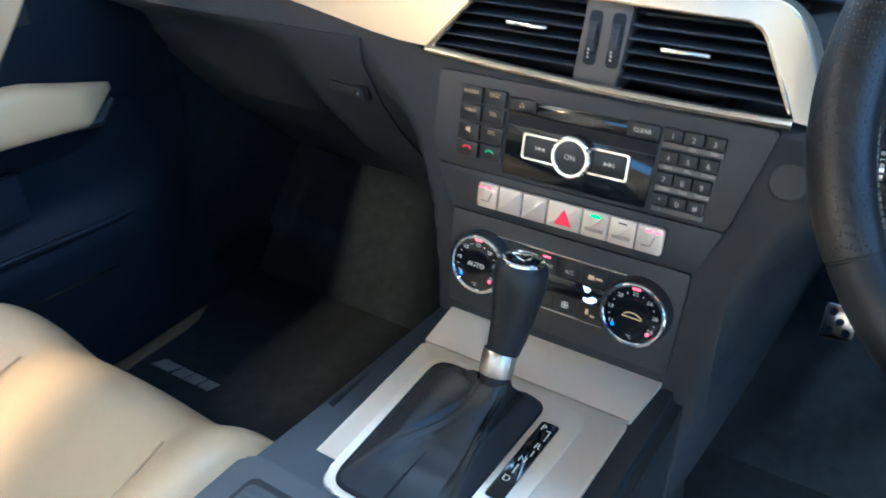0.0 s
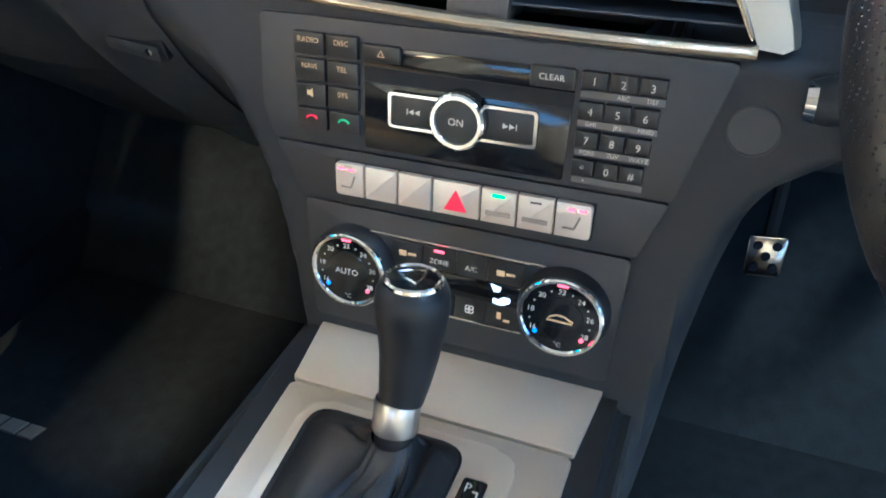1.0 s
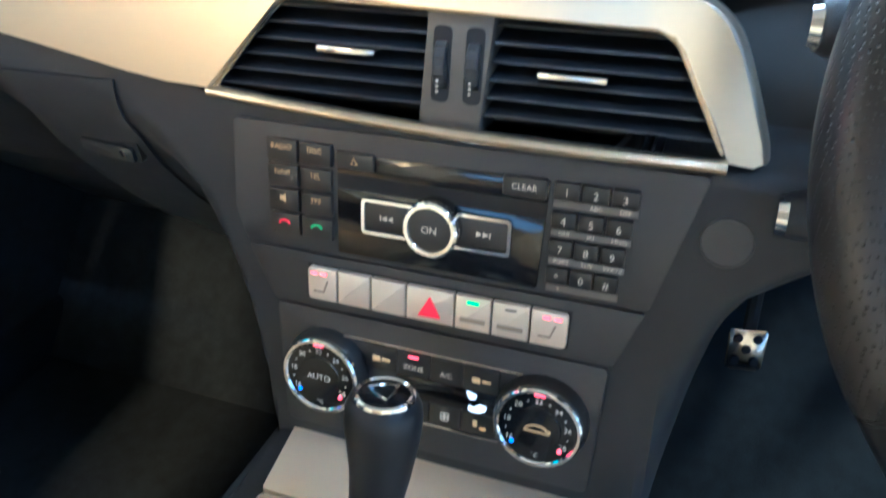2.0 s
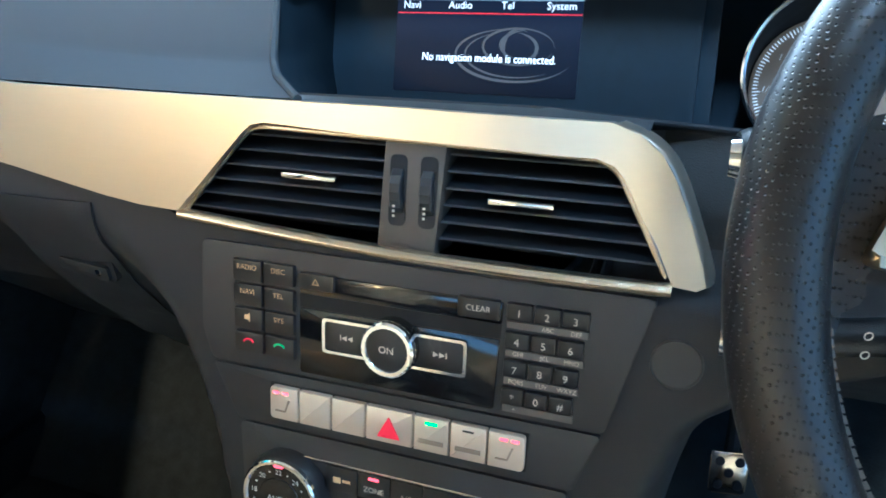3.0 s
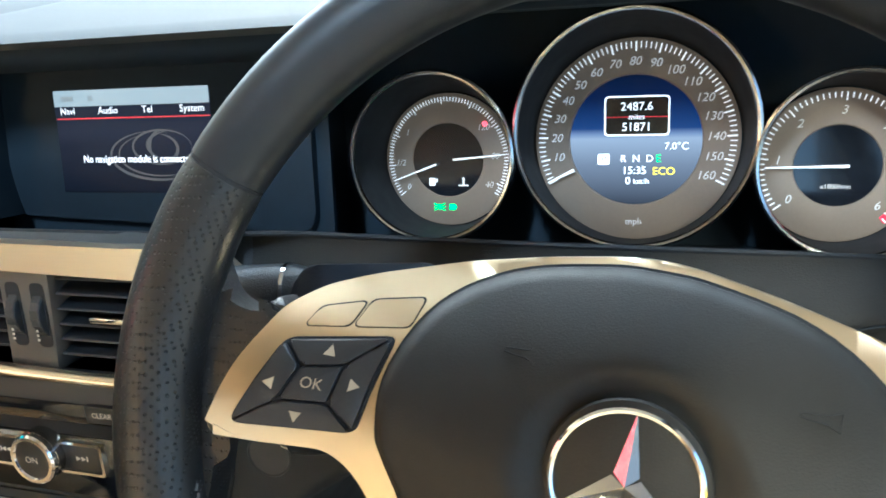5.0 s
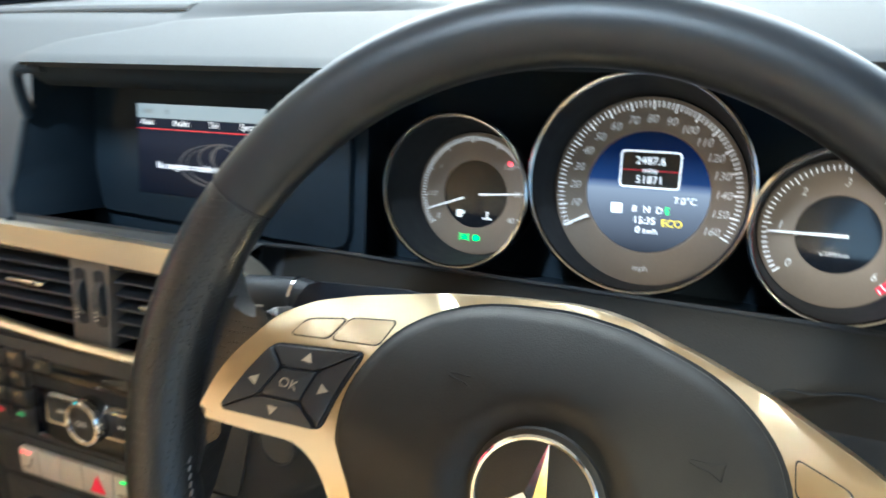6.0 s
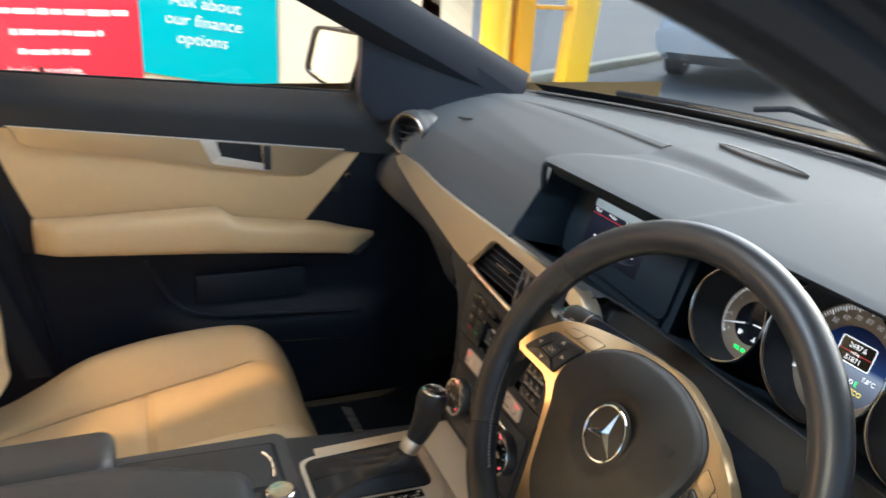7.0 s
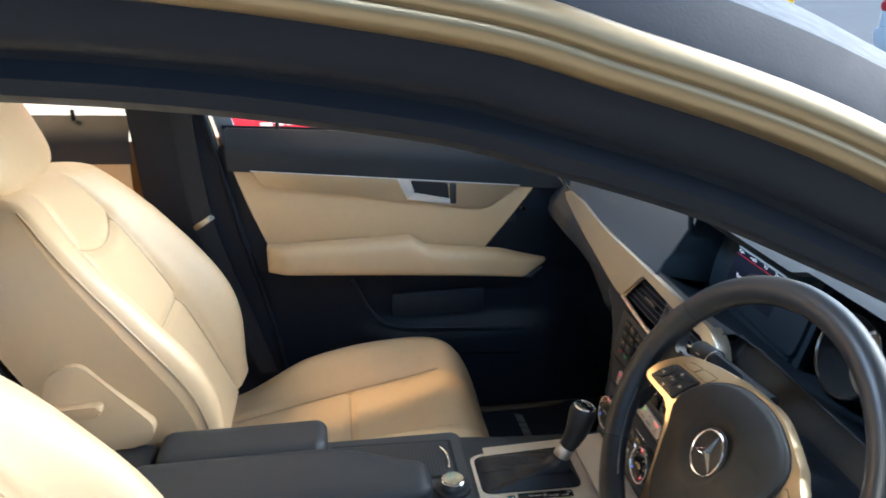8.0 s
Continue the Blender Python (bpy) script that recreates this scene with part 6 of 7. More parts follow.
    for sgn in (-1, 1):
        sc = sgn * 0.47
        part("seam", tube([back((sgn * (0.50 - 0.06 * v) + 1.3) / 2.6, v) + fw * 0.003 for v in (0.02 + 0.84 * k / 20 for k in range(21))], 0.0014, 5), M_LEATHSEAM, seat)
        part("seam", tube([cush((sgn * 0.50 + 1.25) / 2.5, v) + Vector((0, 0, 0.003)) for v in (0.03 + 0.78 * k / 20 for k in range(21))], 0.0014, 5), M_LEATHSEAM, seat)
    part("seam", tube([cush((s_ + 1.25) / 2.5, 0.47) + Vector((0, 0, 0.0025)) for s_ in (-0.49 + 0.98 * k / 16 for k in range(17))], 0.0014, 5), M_LEATHSEAM, seat)
    part("seam", tube([back((s_ + 1.3) / 2.6, 0.40) + fw * 0.0025 for s_ in (-0.46 + 0.92 * k / 16 for k in range(17))], 0.0014, 5), M_LEATHSEAM, seat)
    part("seam", tube([back((s_ + 1.3) / 2.6, 0.70 + 0.25 * s_ * s_) + fw * 0.0025 for s_ in (-0.45 + 0.90 * k / 16 for k in range(17))], 0.0014, 5), M_LEATHSEAM, seat)
    # flank panel with the recline lever, towards the middle of the car
    fx = xc + mirror * 0.253
    FL = fr((fx, 0, 0), (0, 1, 0), (0, 0, 1)) if mirror > 0 else fr((fx, 0, 0), (0, -1, 0), (0, 0, 1))
    m = 1 if mirror > 0 else -1
    q = [(m * (y + dy), z) for y, z in ((-0.425, 0.725), (-0.375, 0.742), (-0.275, 0.620), (-0.285, 0.590), (-0.40, 0.560), (-0.46, 0.60))]
    pan = part("flank_panel", prism(FL, rounded(q if m > 0 else q[::-1], 0.02), -0.04, 0.003, 0.003), M_LEATHER, seat)
    q = [(m * (y + dy), z) for y, z in ((-0.440, 0.644), (-0.349, 0.654), (-0.346, 0.673), (-0.440, 0.670))]
    part("recline_lever", prism(FL, rounded(q if m > 0 else q[::-1], 0.010), 0.003, 0.020, 0.005, 3), M_LEATHER, pan, "cream recline lever")

    # headrest
    hb = bmesh.new()
    HF = fr(base + up * 0.665 + fw * 0.0, (1, 0, 0), up)
    bmesh.ops.create_uvsphere(hb, u_segments=36, v_segments=24, radius=1, matrix=Matrix.Identity(4))
    for v in hb.verts:
        p = [math.copysign(abs(c) ** 0.55, c) for c in v.co]
        n = Vector(p)
        v.co = HF @ Vector((n.x * 0.128 * (1 - 0.10 * n.y), n.y * 0.098, n.z * 0.052 - 0.012 * n.y + 0.008))
    part("headrest", hb, M_LEATHER, seat, angle=80)
    for sgn in (-1, 1):
        part("headrest_post", tube([HF @ Vector((sgn * 0.06, -0.13, 0.012)), HF @ Vector((sgn * 0.06, -0.07, 0.012))], 0.005, 10), M_PLASTIC, seat)
    return seat


make_seat(-0.375, 0.0, 1, "cream leather passenger car seat with rounded bolsters", "front seats")
make_seat(0.385, 0.03, -1, "cream leather driver's car seat beside the open door", "front seats")
# ---------------------------------------------------------------- passenger door
door = thing("passenger_door", (-0.68, 0.2, 0.30), "front passenger door with cream leather panel and silver insert", "car door")
PD = fr((-0.665, 0, 0), (0, 1, 0), (0, 0, 1))       # the door's inner face: u along the car, v up, towards the cabin


def belt_z(y):
    return 0.984 - 0.066 * (y + 0.18)


def waist_z(y):
    return 0.905 - 0.106 * (y + 0.176)


def roll_pt(u, v):
    y = -0.196 + 0.791 * u
    top, low_ = belt_z(y), waist_z(y) - 0.006
    a = v
    x = -0.702 + 0.052 * math.sin(min(a * 1.7, 1) * math.pi / 2) - 0.010 * max(0, a - 0.6)
    z = top + (low_ - top) * max(0.0, a - 0.12) / 0.88 + 0.004 * math.sin(min(a / 0.3, 1) * math.pi)
    return Vector((x, y, z))


part("window_sill", grid(roll_pt, 40, 16), M_DASHLOW, door, "dark grey door top roll")
part("window_seal", tube([(-0.704, y, belt_z(y) + 0.002) for y in (-0.205, 0.0, 0.2, 0.4, 0.52)], 0.004, 6), M_RUBBER, door)
part("lock_pin", lathe(fr((-0.690, -0.086, belt_z(-0.086)), (1, 0, 0), (0, 1, 0)), [(0.0045, -0.005), (0.0045, 0.014), (0.0030, 0.017), (0, 0.017)], 14), M_BLACK, door)


def panel_pt(u, v):
    # leather field: u front-back, v downwards
    ya = -0.188 + 0.070 * v
    yb = 0.485 - 0.135 * v
    y = ya + (yb - ya) * u
    z = waist_z(y) + (lerp([(0, 0.700), (1, 0.668)], u) - waist_z(y)) * v
    return Vector((-0.667 + 0.010 * math.sin(math.pi * min(v * 1.1, 1)) - 0.004 * v, y, z))


part("leather_panel", thick(grid(panel_pt, 40, 20), 0.004), M_LEATHER, door, "cream leather door panel")


part("silver_insert", prism(PD, rounded([(-0.128, 0.864), (0.345, 0.789), (0.372, 0.790), (0.446, 0.838), (-0.150, 0.901)], [0.012, 0.02, 0.012, 0.004, 0.004]), 0.0, 0.017, 0.004, 3), M_INSERT, door, "brushed silver door insert")
rec = part("handle_recess", prism(PD, rounded([(0.200, 0.834), (0.282, 0.817), (0.279, 0.853), (0.197, 0.862)], 0.004), 0.010, 0.0176, 0), M_BLACK, door)
blade = [(0.166, 0.866), (0.186, 0.821), (0.290, 0.801), (0.284, 0.816), (0.204, 0.834), (0.195, 0.863)]
part("handle_frame", prism(PD, rounded(blade[:2] + blade[4:], 0.003, 3), 0.014, 0.0205, 0.0015, 3), M_HANDLE, door)
part("door_handle", prism(PD, rounded(blade[1:5], 0.003, 3), 0.014, 0.0215, 0.0015, 3), M_HANDLE, door, "bright steel door handle")
part("insert_edge", tube([PD @ Vector((-0.148, 0.9005, 0.0165)), PD @ Vector((0.444, 0.8380, 0.0165))], 0.0013, 6), M_HANDLE, door)
part("lock_switch", rbox(PD, (0.283, 0.804, 0.014), (0.298, 0.852, 0.0225), 0.003), M_PLASTIC, door)


# armrest with a pointed nose
def arm_pt(u, v):
    y = -0.128 + 0.640 * u
    top = lerp([(-0.128, 0.730), (0.19, 0.737), (0.225, 0.712), (0.40, 0.690), (0.512, 0.655)], y)
    bot = lerp([(-0.128, 0.668), (0.30, 0.640), (0.455, 0.620), (0.512, 0.645)], y)
    out = lerp([(-0.128, 0.038), (-0.09, 0.062), (0.3, 0.068), (0.45, 0.050), (0.512, 0.010)], y)
    a = 2 * math.pi * v
    c, s = math.cos(a), math.sin(a)
    c = math.copysign(abs(c) ** 0.6, c)
    s = math.copysign(abs(s) ** 0.6, s)
    return Vector((-0.668 + out * 0.5 + out * 0.52 * c, y, (top + bot) / 2 + (top - bot) / 2 * s))


bm = bmesh.new()
V = [[bm.verts.new(arm_pt(i / 60, j / 28)) for j in range(28)] for i in range(61)]
for i in range(60):
    for j in range(28):
        bm.faces.new((V[i][j], V[i][(j + 1) % 28], V[i + 1][(j + 1) % 28], V[i + 1][j]))
bm.faces.new(V[0])
bm.faces.new(V[-1][::-1])
part("armrest", bm, M_LEATHER, door, "cream leather door armrest", angle=60)
part("pull_cup", tube([(-0.640, 0.42, 0.625), (-0.635, 0.47, 0.622), (-0.640, 0.50, 0.640)], [0.004, 0.008, 0.003], 8), M_PLASTIC, door)


def low_pt(u, v):
    y = -0.215 + 0.835 * u
    z = 0.735 - 0.455 * v
    bulge = 0.035 * smooth((v - 0.45) / 0.15) * smooth((u - 0.30) / 0.12) * (1 - smooth((u - 0.86) / 0.12))
    front = 0.035 * smooth((u - 0.68) / 0.2) * (1 - v)
    return Vector((-0.676 + bulge + 0.5 * front * 0.3, y, z))


part("lower_panel", grid(low_pt, 60, 40), M_RUBBER, door)
part("rear_edge", prism(PD, [(-0.24, 0.95), (-0.165, 0.95), (-0.10, 0.66), (-0.19, 0.66)], -0.014, -0.008, 0.002), M_TRIMBLK, door)
part("front_corner", prism(PD, [(0.348, 0.660), (0.60, 0.62), (0.60, 0.86), (0.487, 0.836)], -0.008, 0.001, 0.002), M_RUBBER, door)
part("front_roll", prism(PD, [(0.48, 0.832), (0.62, 0.815), (0.62, 0.93), (0.48, 0.935)], -0.008, 0.003, 0.003), M_DASHLOW, door)
part("lock_knob", lathe(fr((-0.662, 0.4545, 0.781), (0, 1, 0), (0, 0, 1)), [(0.006, 0), (0.006, 0.006), (0.004, 0.009), (0, 0.009)], 16), M_CHROME, door, "small chrome knob")
part("memory_switch", rbox(PD, (0.420, 0.748, 0.0), (0.438, 0.770, 0.004), 0.002), M_KEY, door)
part("pocket_edge", tube(spline([(-0.660, 0.055, 0.63), (-0.650, 0.10, 0.545), (-0.640, 0.16, 0.512), (-0.636, 0.30, 0.500), (-0.640, 0.48, 0.485)], 6), 0.004, 8), M_TRIMBLK, door)
part("map_light", rbox(PD, (0.145, 0.530, 0.001), (0.362, 0.590, 0.012), 0.004), M_TRIMBLK, door)
part("sill_line", tube([(-0.645, 0.25, 0.433), (-0.640, 0.38, 0.424), (-0.645, 0.52, 0.412)], 0.003, 6), M_DCHROME, door)
gl = part("window_glass", grid(lambda u, v: Vector((-0.706 + 0.09 * v, -0.225 + 0.70 * u, belt_z(-0.225 + 0.70 * u) - 0.01 + (0.33 - 0.20 * max(0, u - 0.55) / 0.45) * v)), 8, 6), M_GLASS, door)
gl.visible_shadow = False

# daylight on the outer door edge is put into this strip's pale colour
part("window_sash", prism(fr((-0.708, 0, 0), (0, 1, 0), (0, 0, 1)), [(-0.205, 0.94), (-0.176, 0.975), (-0.222, 1.146), (-0.240, 1.21), (-0.275, 1.21), (-0.252, 1.12)], -0.012, 0.0, 0.002), M_SASH, door, "window sash with daylight put into its pale blue-grey")

# black sail panel and wing mirror
part("mirror_corner", prism(PD, rounded([(0.488, 0.900), (0.66, 0.90), (0.66, 0.99), (0.500, 1.10), (0.488, 1.10)], 0.004), -0.03, -0.012, 0.004, 3), M_TRIMBLK, door)
mir = thing("wing_mirror", (-0.84, 0.49, 0.92), "black wing mirror reflecting the pale wall", "mirror")
MF = fr((-0.800, 0.472, 0.990), (0.86, 0.51, 0.0), (0.0, 0.05, 1))
mo = rounded([(-0.092, -0.026), (0.030, -0.068), (0.072, 0.060), (-0.068, 0.064)], [0.02, 0.012, 0.012, 0.018], 5)
part("housing", prism(MF, [(x * 1.10, y * 1.10) for x, y in mo], -0.07, 0.0, 0.006, 3), M_RUBBER, mir)
part("mirror_glass", prism(MF, mo, 0.0, 0.0015, 0), M_MIRROR, mir)
part("mirror_frame", band(MF, [(x * 1.12, y * 1.12) for x, y in mo], mo, -0.01, 0.006), M_GLOSSBLK, mir, "black frame round the mirror glass")
part("foot", tube([(-0.78, 0.52, 0.95), (-0.70, 0.55, 0.945)], 0.02, 10), M_RUBBER, mir)

# ---------------------------------------------------------------- door pillar, rear door, seat belt
bp = thing("door_pillar", (-0.68, -0.3, 0.3), "black trimmed pillar between the side doors", "pillar")
PB = fr((-0.668, 0, 0), (0, 1, 0), (0, 0, 1))
part("trim", prism(PB, [(-0.105, 0.30), (-0.120, 0.49), (-0.186, 0.75), (-0.232, 0.99), (-0.295, 1.25), (-0.395, 1.25), (-0.390, 1.05), (-0.378, 0.82), (-0.33, 0.30)], -0.06, 0.0, 0.006, 3), M_TRIMBLK, bp)
part("seal", tube([(-0.664, -0.112, 0.40), (-0.664, -0.128, 0.52), (-0.664, -0.180, 0.75), (-0.664, -0.227, 0.99), (-0.664, -0.284, 1.22)], 0.007, 8), M_RUBBER, bp)
part("door_edge", tube([(-0.676, -0.176, 0.78), (-0.676, -0.212, 0.95), (-0.676, -0.238, 1.06), (-0.676, -0.272, 1.20)], 0.0028, 8), M_DCHROME, bp)
belt = thing("seat_belt", (-0.655, -0.2, 0.5), "black webbing seat belt with a steel tongue hanging on the pillar", "seat belt")
path = spline([(-0.648, -0.300, 1.16), (-0.646, -0.277, 1.03), (-0.644, -0.258, 0.80), (-0.640, -0.190, 0.556), (-0.636, -0.150, 0.42)], 8)
bm = bmesh.new()
VV = [[bm.verts.new(p + Vector((0, dy, 0))) for dy in (-0.021, -0.007, 0.007, 0.021)] for p in path]
for A, B in zip(VV, VV[1:]):
    for i in range(3):
        bm.faces.new((A[i], A[i + 1], B[i + 1], B[i]))
part("webbing", thick(bm, 0.0015), M_FABRIC, belt)
part("tongue", prism(fr((-0.642, -0.2545, 0.796), (0, 1, 0.55), (0.0, -0.5, 1)), rounded([(-0.028, -0.008), (0.026, -0.006), (0.022, 0.006), (-0.026, 0.004)], 0.004), 0.0, 0.004, 0.001), M_DCHROME, belt, "steel belt tongue")
part("anchor_cover", rbox(WORLD, (-0.662, -0.345, 1.06), (-0.640, -0.255, 1.10), 0.008, 3), M_PLASTIC, belt)

rd = thing("rear_passenger_door", (-0.68, -0.8, 0.3), "rear passenger door with dark top roll and cream panel", "car door")
part("window_sill", grid(lambda u, v: Vector((-0.702 + 0.045 * math.sin(min(v * 1.7, 1) * math.pi / 2), -1.05 + 0.662 * u, 1.020 + 0.03 * (1 - u) - 0.095 * v)), 20, 12), M_DASHLOW, rd)
part("leather_panel", grid(lambda u, v: Vector((-0.662 + 0.006 * math.sin(math.pi * v), -1.05 + 0.655 * u, 0.932 + 0.03 * (1 - u) - 0.28 * v)), 16, 10), M_LEATHER, rd)
part("lower_panel", grid(lambda u, v: Vector((-0.668, -1.05 + 0.68 * u, 0.68 - 0.40 * v)), 6, 4), M_PLASTIC, rd)
part("lock_pin", lathe(fr((-0.690, -0.500, 1.022), (1, 0, 0), (0, 1, 0)), [(0.0045, -0.005), (0.0045, 0.014), (0.0030, 0.017), (0, 0.017)], 14), M_BLACK, rd)
gl = part("window_glass", grid(lambda u, v: Vector((-0.704 + 0.09 * v, -1.02 + 0.64 * u, 1.02 + 0.30 * v)), 4, 4), M_GLASS, rd)
gl.visible_shadow = False
# ---------------------------------------------------------------- car shell
shell = thing("car_body", (0, 0, 0.2), "grey car body shell with dark inner frame and seals", "car")


def loft(path, section, closed_section=False):
    """Sweeps a section (list of offsets: sideways, upwards) along a path in the plane of the car's side."""
    bm = bmesh.new()
    rows = []
    k = len(path)
    for i, p in enumerate(path):
        t = (Vector(path[min(i + 1, k - 1)]) - Vector(path[max(i - 1, 0)]))
        t.x = 0
        t.normalize()
        n = Vector((0, -t.z, t.y))
        if n.z < 0:
            n = -n
        rows.append([bm.verts.new(Vector(p) + Vector((a, 0, 0)) + n * b) for a, b in section])
    for A, B in zip(rows, rows[1:]):
        for j in range(len(section) - 1):
            bm.faces.new((A[j], A[j + 1], B[j + 1], B[j]))
    return bm


RAIL = [tuple(p) for p in spline([(0.585, -1.5, 1.235), (0.595, -0.9, 1.262), (0.598, -0.45, 1.262), (0.600, -0.114, 1.247), (0.600, 0.075, 1.221), (0.601, 0.16, 1.197), (0.602, 0.25, 1.166), (0.606, 0.33, 1.129), (0.61, 0.40, 1.094), (0.63, 0.60, 0.995), (0.655, 0.80, 0.895)], 6)]
for sx in (1, -1):
    P = [(sx * x, y, z) for x, y, z in RAIL]
    if sx > 0:      # the near side's frame bows out and up a little more
        P = []
        for x, y, z in RAIL:
            k = 0.085 * (1 - smooth((y - 0.45) / 0.35)) * smooth((y + 1.0) / 0.8)
            P.append((x + (0.975 - x) * k, y + (0.05 - y) * k, z + (1.293 - z) * k))
    inn = -0.072 if sx > 0 else -0.032

    def sec(pts):
        return [(sx * a, b) for a, b in pts]

    part("rail_trim", loft(P, sec([(inn, 0.030), (inn * 0.7, 0.016), (inn * 0.35, 0.003), (-0.008, 0.0), (0.0, 0.003)])), M_TRIMBLK, shell)
    part("rail_seal", loft(P, sec([(0.0, 0.003), (0.008, 0.006), (0.013, 0.014), (0.010, 0.022), (0.014, 0.026)])), M_RUBBER, shell)
    lip_ = [tuple(p) for p in spline([(0.036, 0.051), (0.041, 0.0515), (0.0465, 0.0550), (0.0485, 0.0600), (0.0474, 0.0632)], 4)]
    moulding = [tuple(p) for p in spline([(0.0474, 0.0632), (0.0500, 0.0660), (0.0505, 0.0705), (0.0480, 0.0750), (0.0430, 0.0780), (0.0370, 0.0780)], 4)]
    part("rail_inner", loft(P, sec([(0.014, 0.026), (0.022, 0.028), (0.029, 0.033), (0.033, 0.042), (0.035, 0.047), (0.036, 0.051)])), M_RUBBER, shell, "black inner frame", angle=80)
    part("rail_flange", loft(P, sec(lip_)), M_BODY, shell, angle=80)
    part("roof_rail", loft(P, sec(moulding)), M_BODY, shell, "sand painted roof rail", angle=80)
    tail = [(0.033, 0.084), (0.014, 0.104), (inn + 0.022, 0.124)] if sx > 0 else [(0.034, 0.080), (0.010, 0.090), (inn + 0.022, 0.104)]
    part("screen_seal", loft(P, sec([(0.0370, 0.0780)] + tail)), M_RUBBER, shell)
    part("rail_back", loft(P, sec([tail[-1], (inn + 0.007, 0.08), (inn, 0.030)])), M_RUBBER, shell)

PILLAR = [(0.394, 1.126), (0.535, 1.128), (0.604, 1.079), (0.690, 1.019), (0.748, 0.984), (0.80, 0.955), (0.70, 0.93), (0.50, 0.90), (0.464, 0.953), (0.468, 1.066)]
part("pillar_trim", prism(fr((-0.612, 0, 0), (0, 1, 0), (0, 0, 1)), rounded(PILLAR, 0.006), -0.030, 0.0, 0.005, 3), M_TRIMBLK, shell, "black windscreen pillar trim")

# roof, its lining, windscreen, scuttle, bonnet
part("roof", grid(lambda u, v: Vector((-0.60 + 1.20 * u, 0.13 - 1.75 * v, 1.345 + 0.035 * math.sin(math.pi * u) - 0.06 * v * v)), 16, 16), M_BODY, shell)
part("headlining", grid(lambda u, v: Vector((-0.575 + 1.15 * u, 0.10 - 1.70 * v, 1.275 + 0.045 * math.sin(math.pi * u) - 0.04 * v * v)), 16, 16), M_HEADLIN, shell)


def screen_pt(u, v):
    x = (-0.66 + 1.32 * u) * (1 - 0.12 * v)
    y0 = screen_base(x) + 0.03
    return Vector((x, y0 + (0.15 - 0.10 * x * x - y0) * v, 0.945 + 0.405 * v - 0.03 * x * x * v + 0.035 * math.sin(math.pi * v)))


ws = part("windscreen", grid(screen_pt, 24, 16), M_GLASS, shell)
ws.visible_shadow = False
part("glass_band", grid(lambda u, v: screen_pt(u, -0.02 + 0.065 * v) + Vector((0, -0.003, -0.001)), 40, 3), M_TRIMBLK, shell, "black band along the foot of the windscreen")
part("scuttle", grid(lambda u, v: Vector((-0.70 + 1.40 * u, screen_base(-0.70 + 1.40 * u) + 0.01 + 0.12 * v, 0.944 - 0.02 * v + 0.006 * math.sin(9 * v))), 40, 10), M_RUBBER, shell)
part("bonnet", grid(lambda u, v: Vector((-0.78 + 1.56 * u, screen_base((-0.78 + 1.56 * u) * 0.8) + 0.11 + (0.95 - 0.25 * abs(2 * u - 1) ** 2) * v, 0.70 + 0.015 * math.sin(math.pi * u) - 0.14 * v - 0.10 * v ** 4 - 0.06 * abs(2 * u - 1) ** 5)), 40, 24), M_BODY, shell)
part("bonnet_front", grid(lambda u, v: Vector((-0.78 + 1.56 * u, screen_base((-0.78 + 1.56 * u) * 0.8) + 1.06 - 0.25 * abs(2 * u - 1) ** 2 + 0.03 * v, 0.46 + 0.015 * math.sin(math.pi * u) - 0.06 * abs(2 * u - 1) ** 5 - 0.5 * v)), 30, 6), M_BODY, shell)
for x0, x1, y0 in ((-0.55, 0.10, 0.02), (-0.02, 0.60, 0.03)):
    pts = [(x0 + (x1 - x0) * k / 12, screen_base(x0 + (x1 - x0) * k / 12) + 0.045 + y0 * (1 - k / 12), 0.962) for k in range(13)]
    wp = thing("windscreen_wiper", (pts[0][0], pts[0][1], 0.95), "black windscreen wiper resting at the scuttle", "wiper", "windscreen wipers")
    part("blade", tube(pts, 0.0045, 6, flat=1.3, up=(0, 0, 1)), M_RUBBER, wp)
    part("arm", tube([pts[12], (pts[6][0], pts[6][1] + 0.03, 0.985), (pts[5][0], pts[5][1] + 0.01, 0.975)], 0.006, 6), M_RUBBER, wp)

# closed parts round the cabin, never more than glimpsed
part("side_sill", rbox(WORLD, (-0.75, -1.6, 0.15), (-0.67, 1.0, 0.32), 0.02, 2), M_RUBBER, shell)
part("side_sill", rbox(WORLD, (0.66, -1.6, 0.15), (0.75, 1.0, 0.32), 0.02, 2), M_RUBBER, shell)
part("outer_side", grid(lambda u, v: Vector((-0.78 - 0.05 * math.sin(math.pi * v), -1.6 + 2.9 * u, 0.95 - 0.7 * v)), 10, 8), M_BODY, shell)
part("firewall", rbox(WORLD, (-0.70, 0.98, 0.2), (0.70, 1.0, 0.93), 0, 1), M_CARPET, shell)
part("toe_board", grid(lambda u, v: Vector((-0.70 + 1.4 * u, 0.70 + 0.28 * v, 0.255 + 0.30 * v)), 8, 6), M_CARPET, shell)
for _x in (-0.70, 0.69):
    part("kick_panel", rbox(WORLD, (_x, 0.55, 0.25), (_x + 0.012, 1.0, 0.94), 0, 1), M_CARPET, shell)
part("rear_bench", rbox(WORLD, (-0.66, -1.45, 0.30), (0.66, -0.95, 0.52), 0.06, 4), M_LEATHER, shell)
part("rear_bench_back", rbox(WORLD, (-0.66, -1.62, 0.40), (0.66, -1.42, 0.98), 0.06, 4), M_LEATHER, shell)
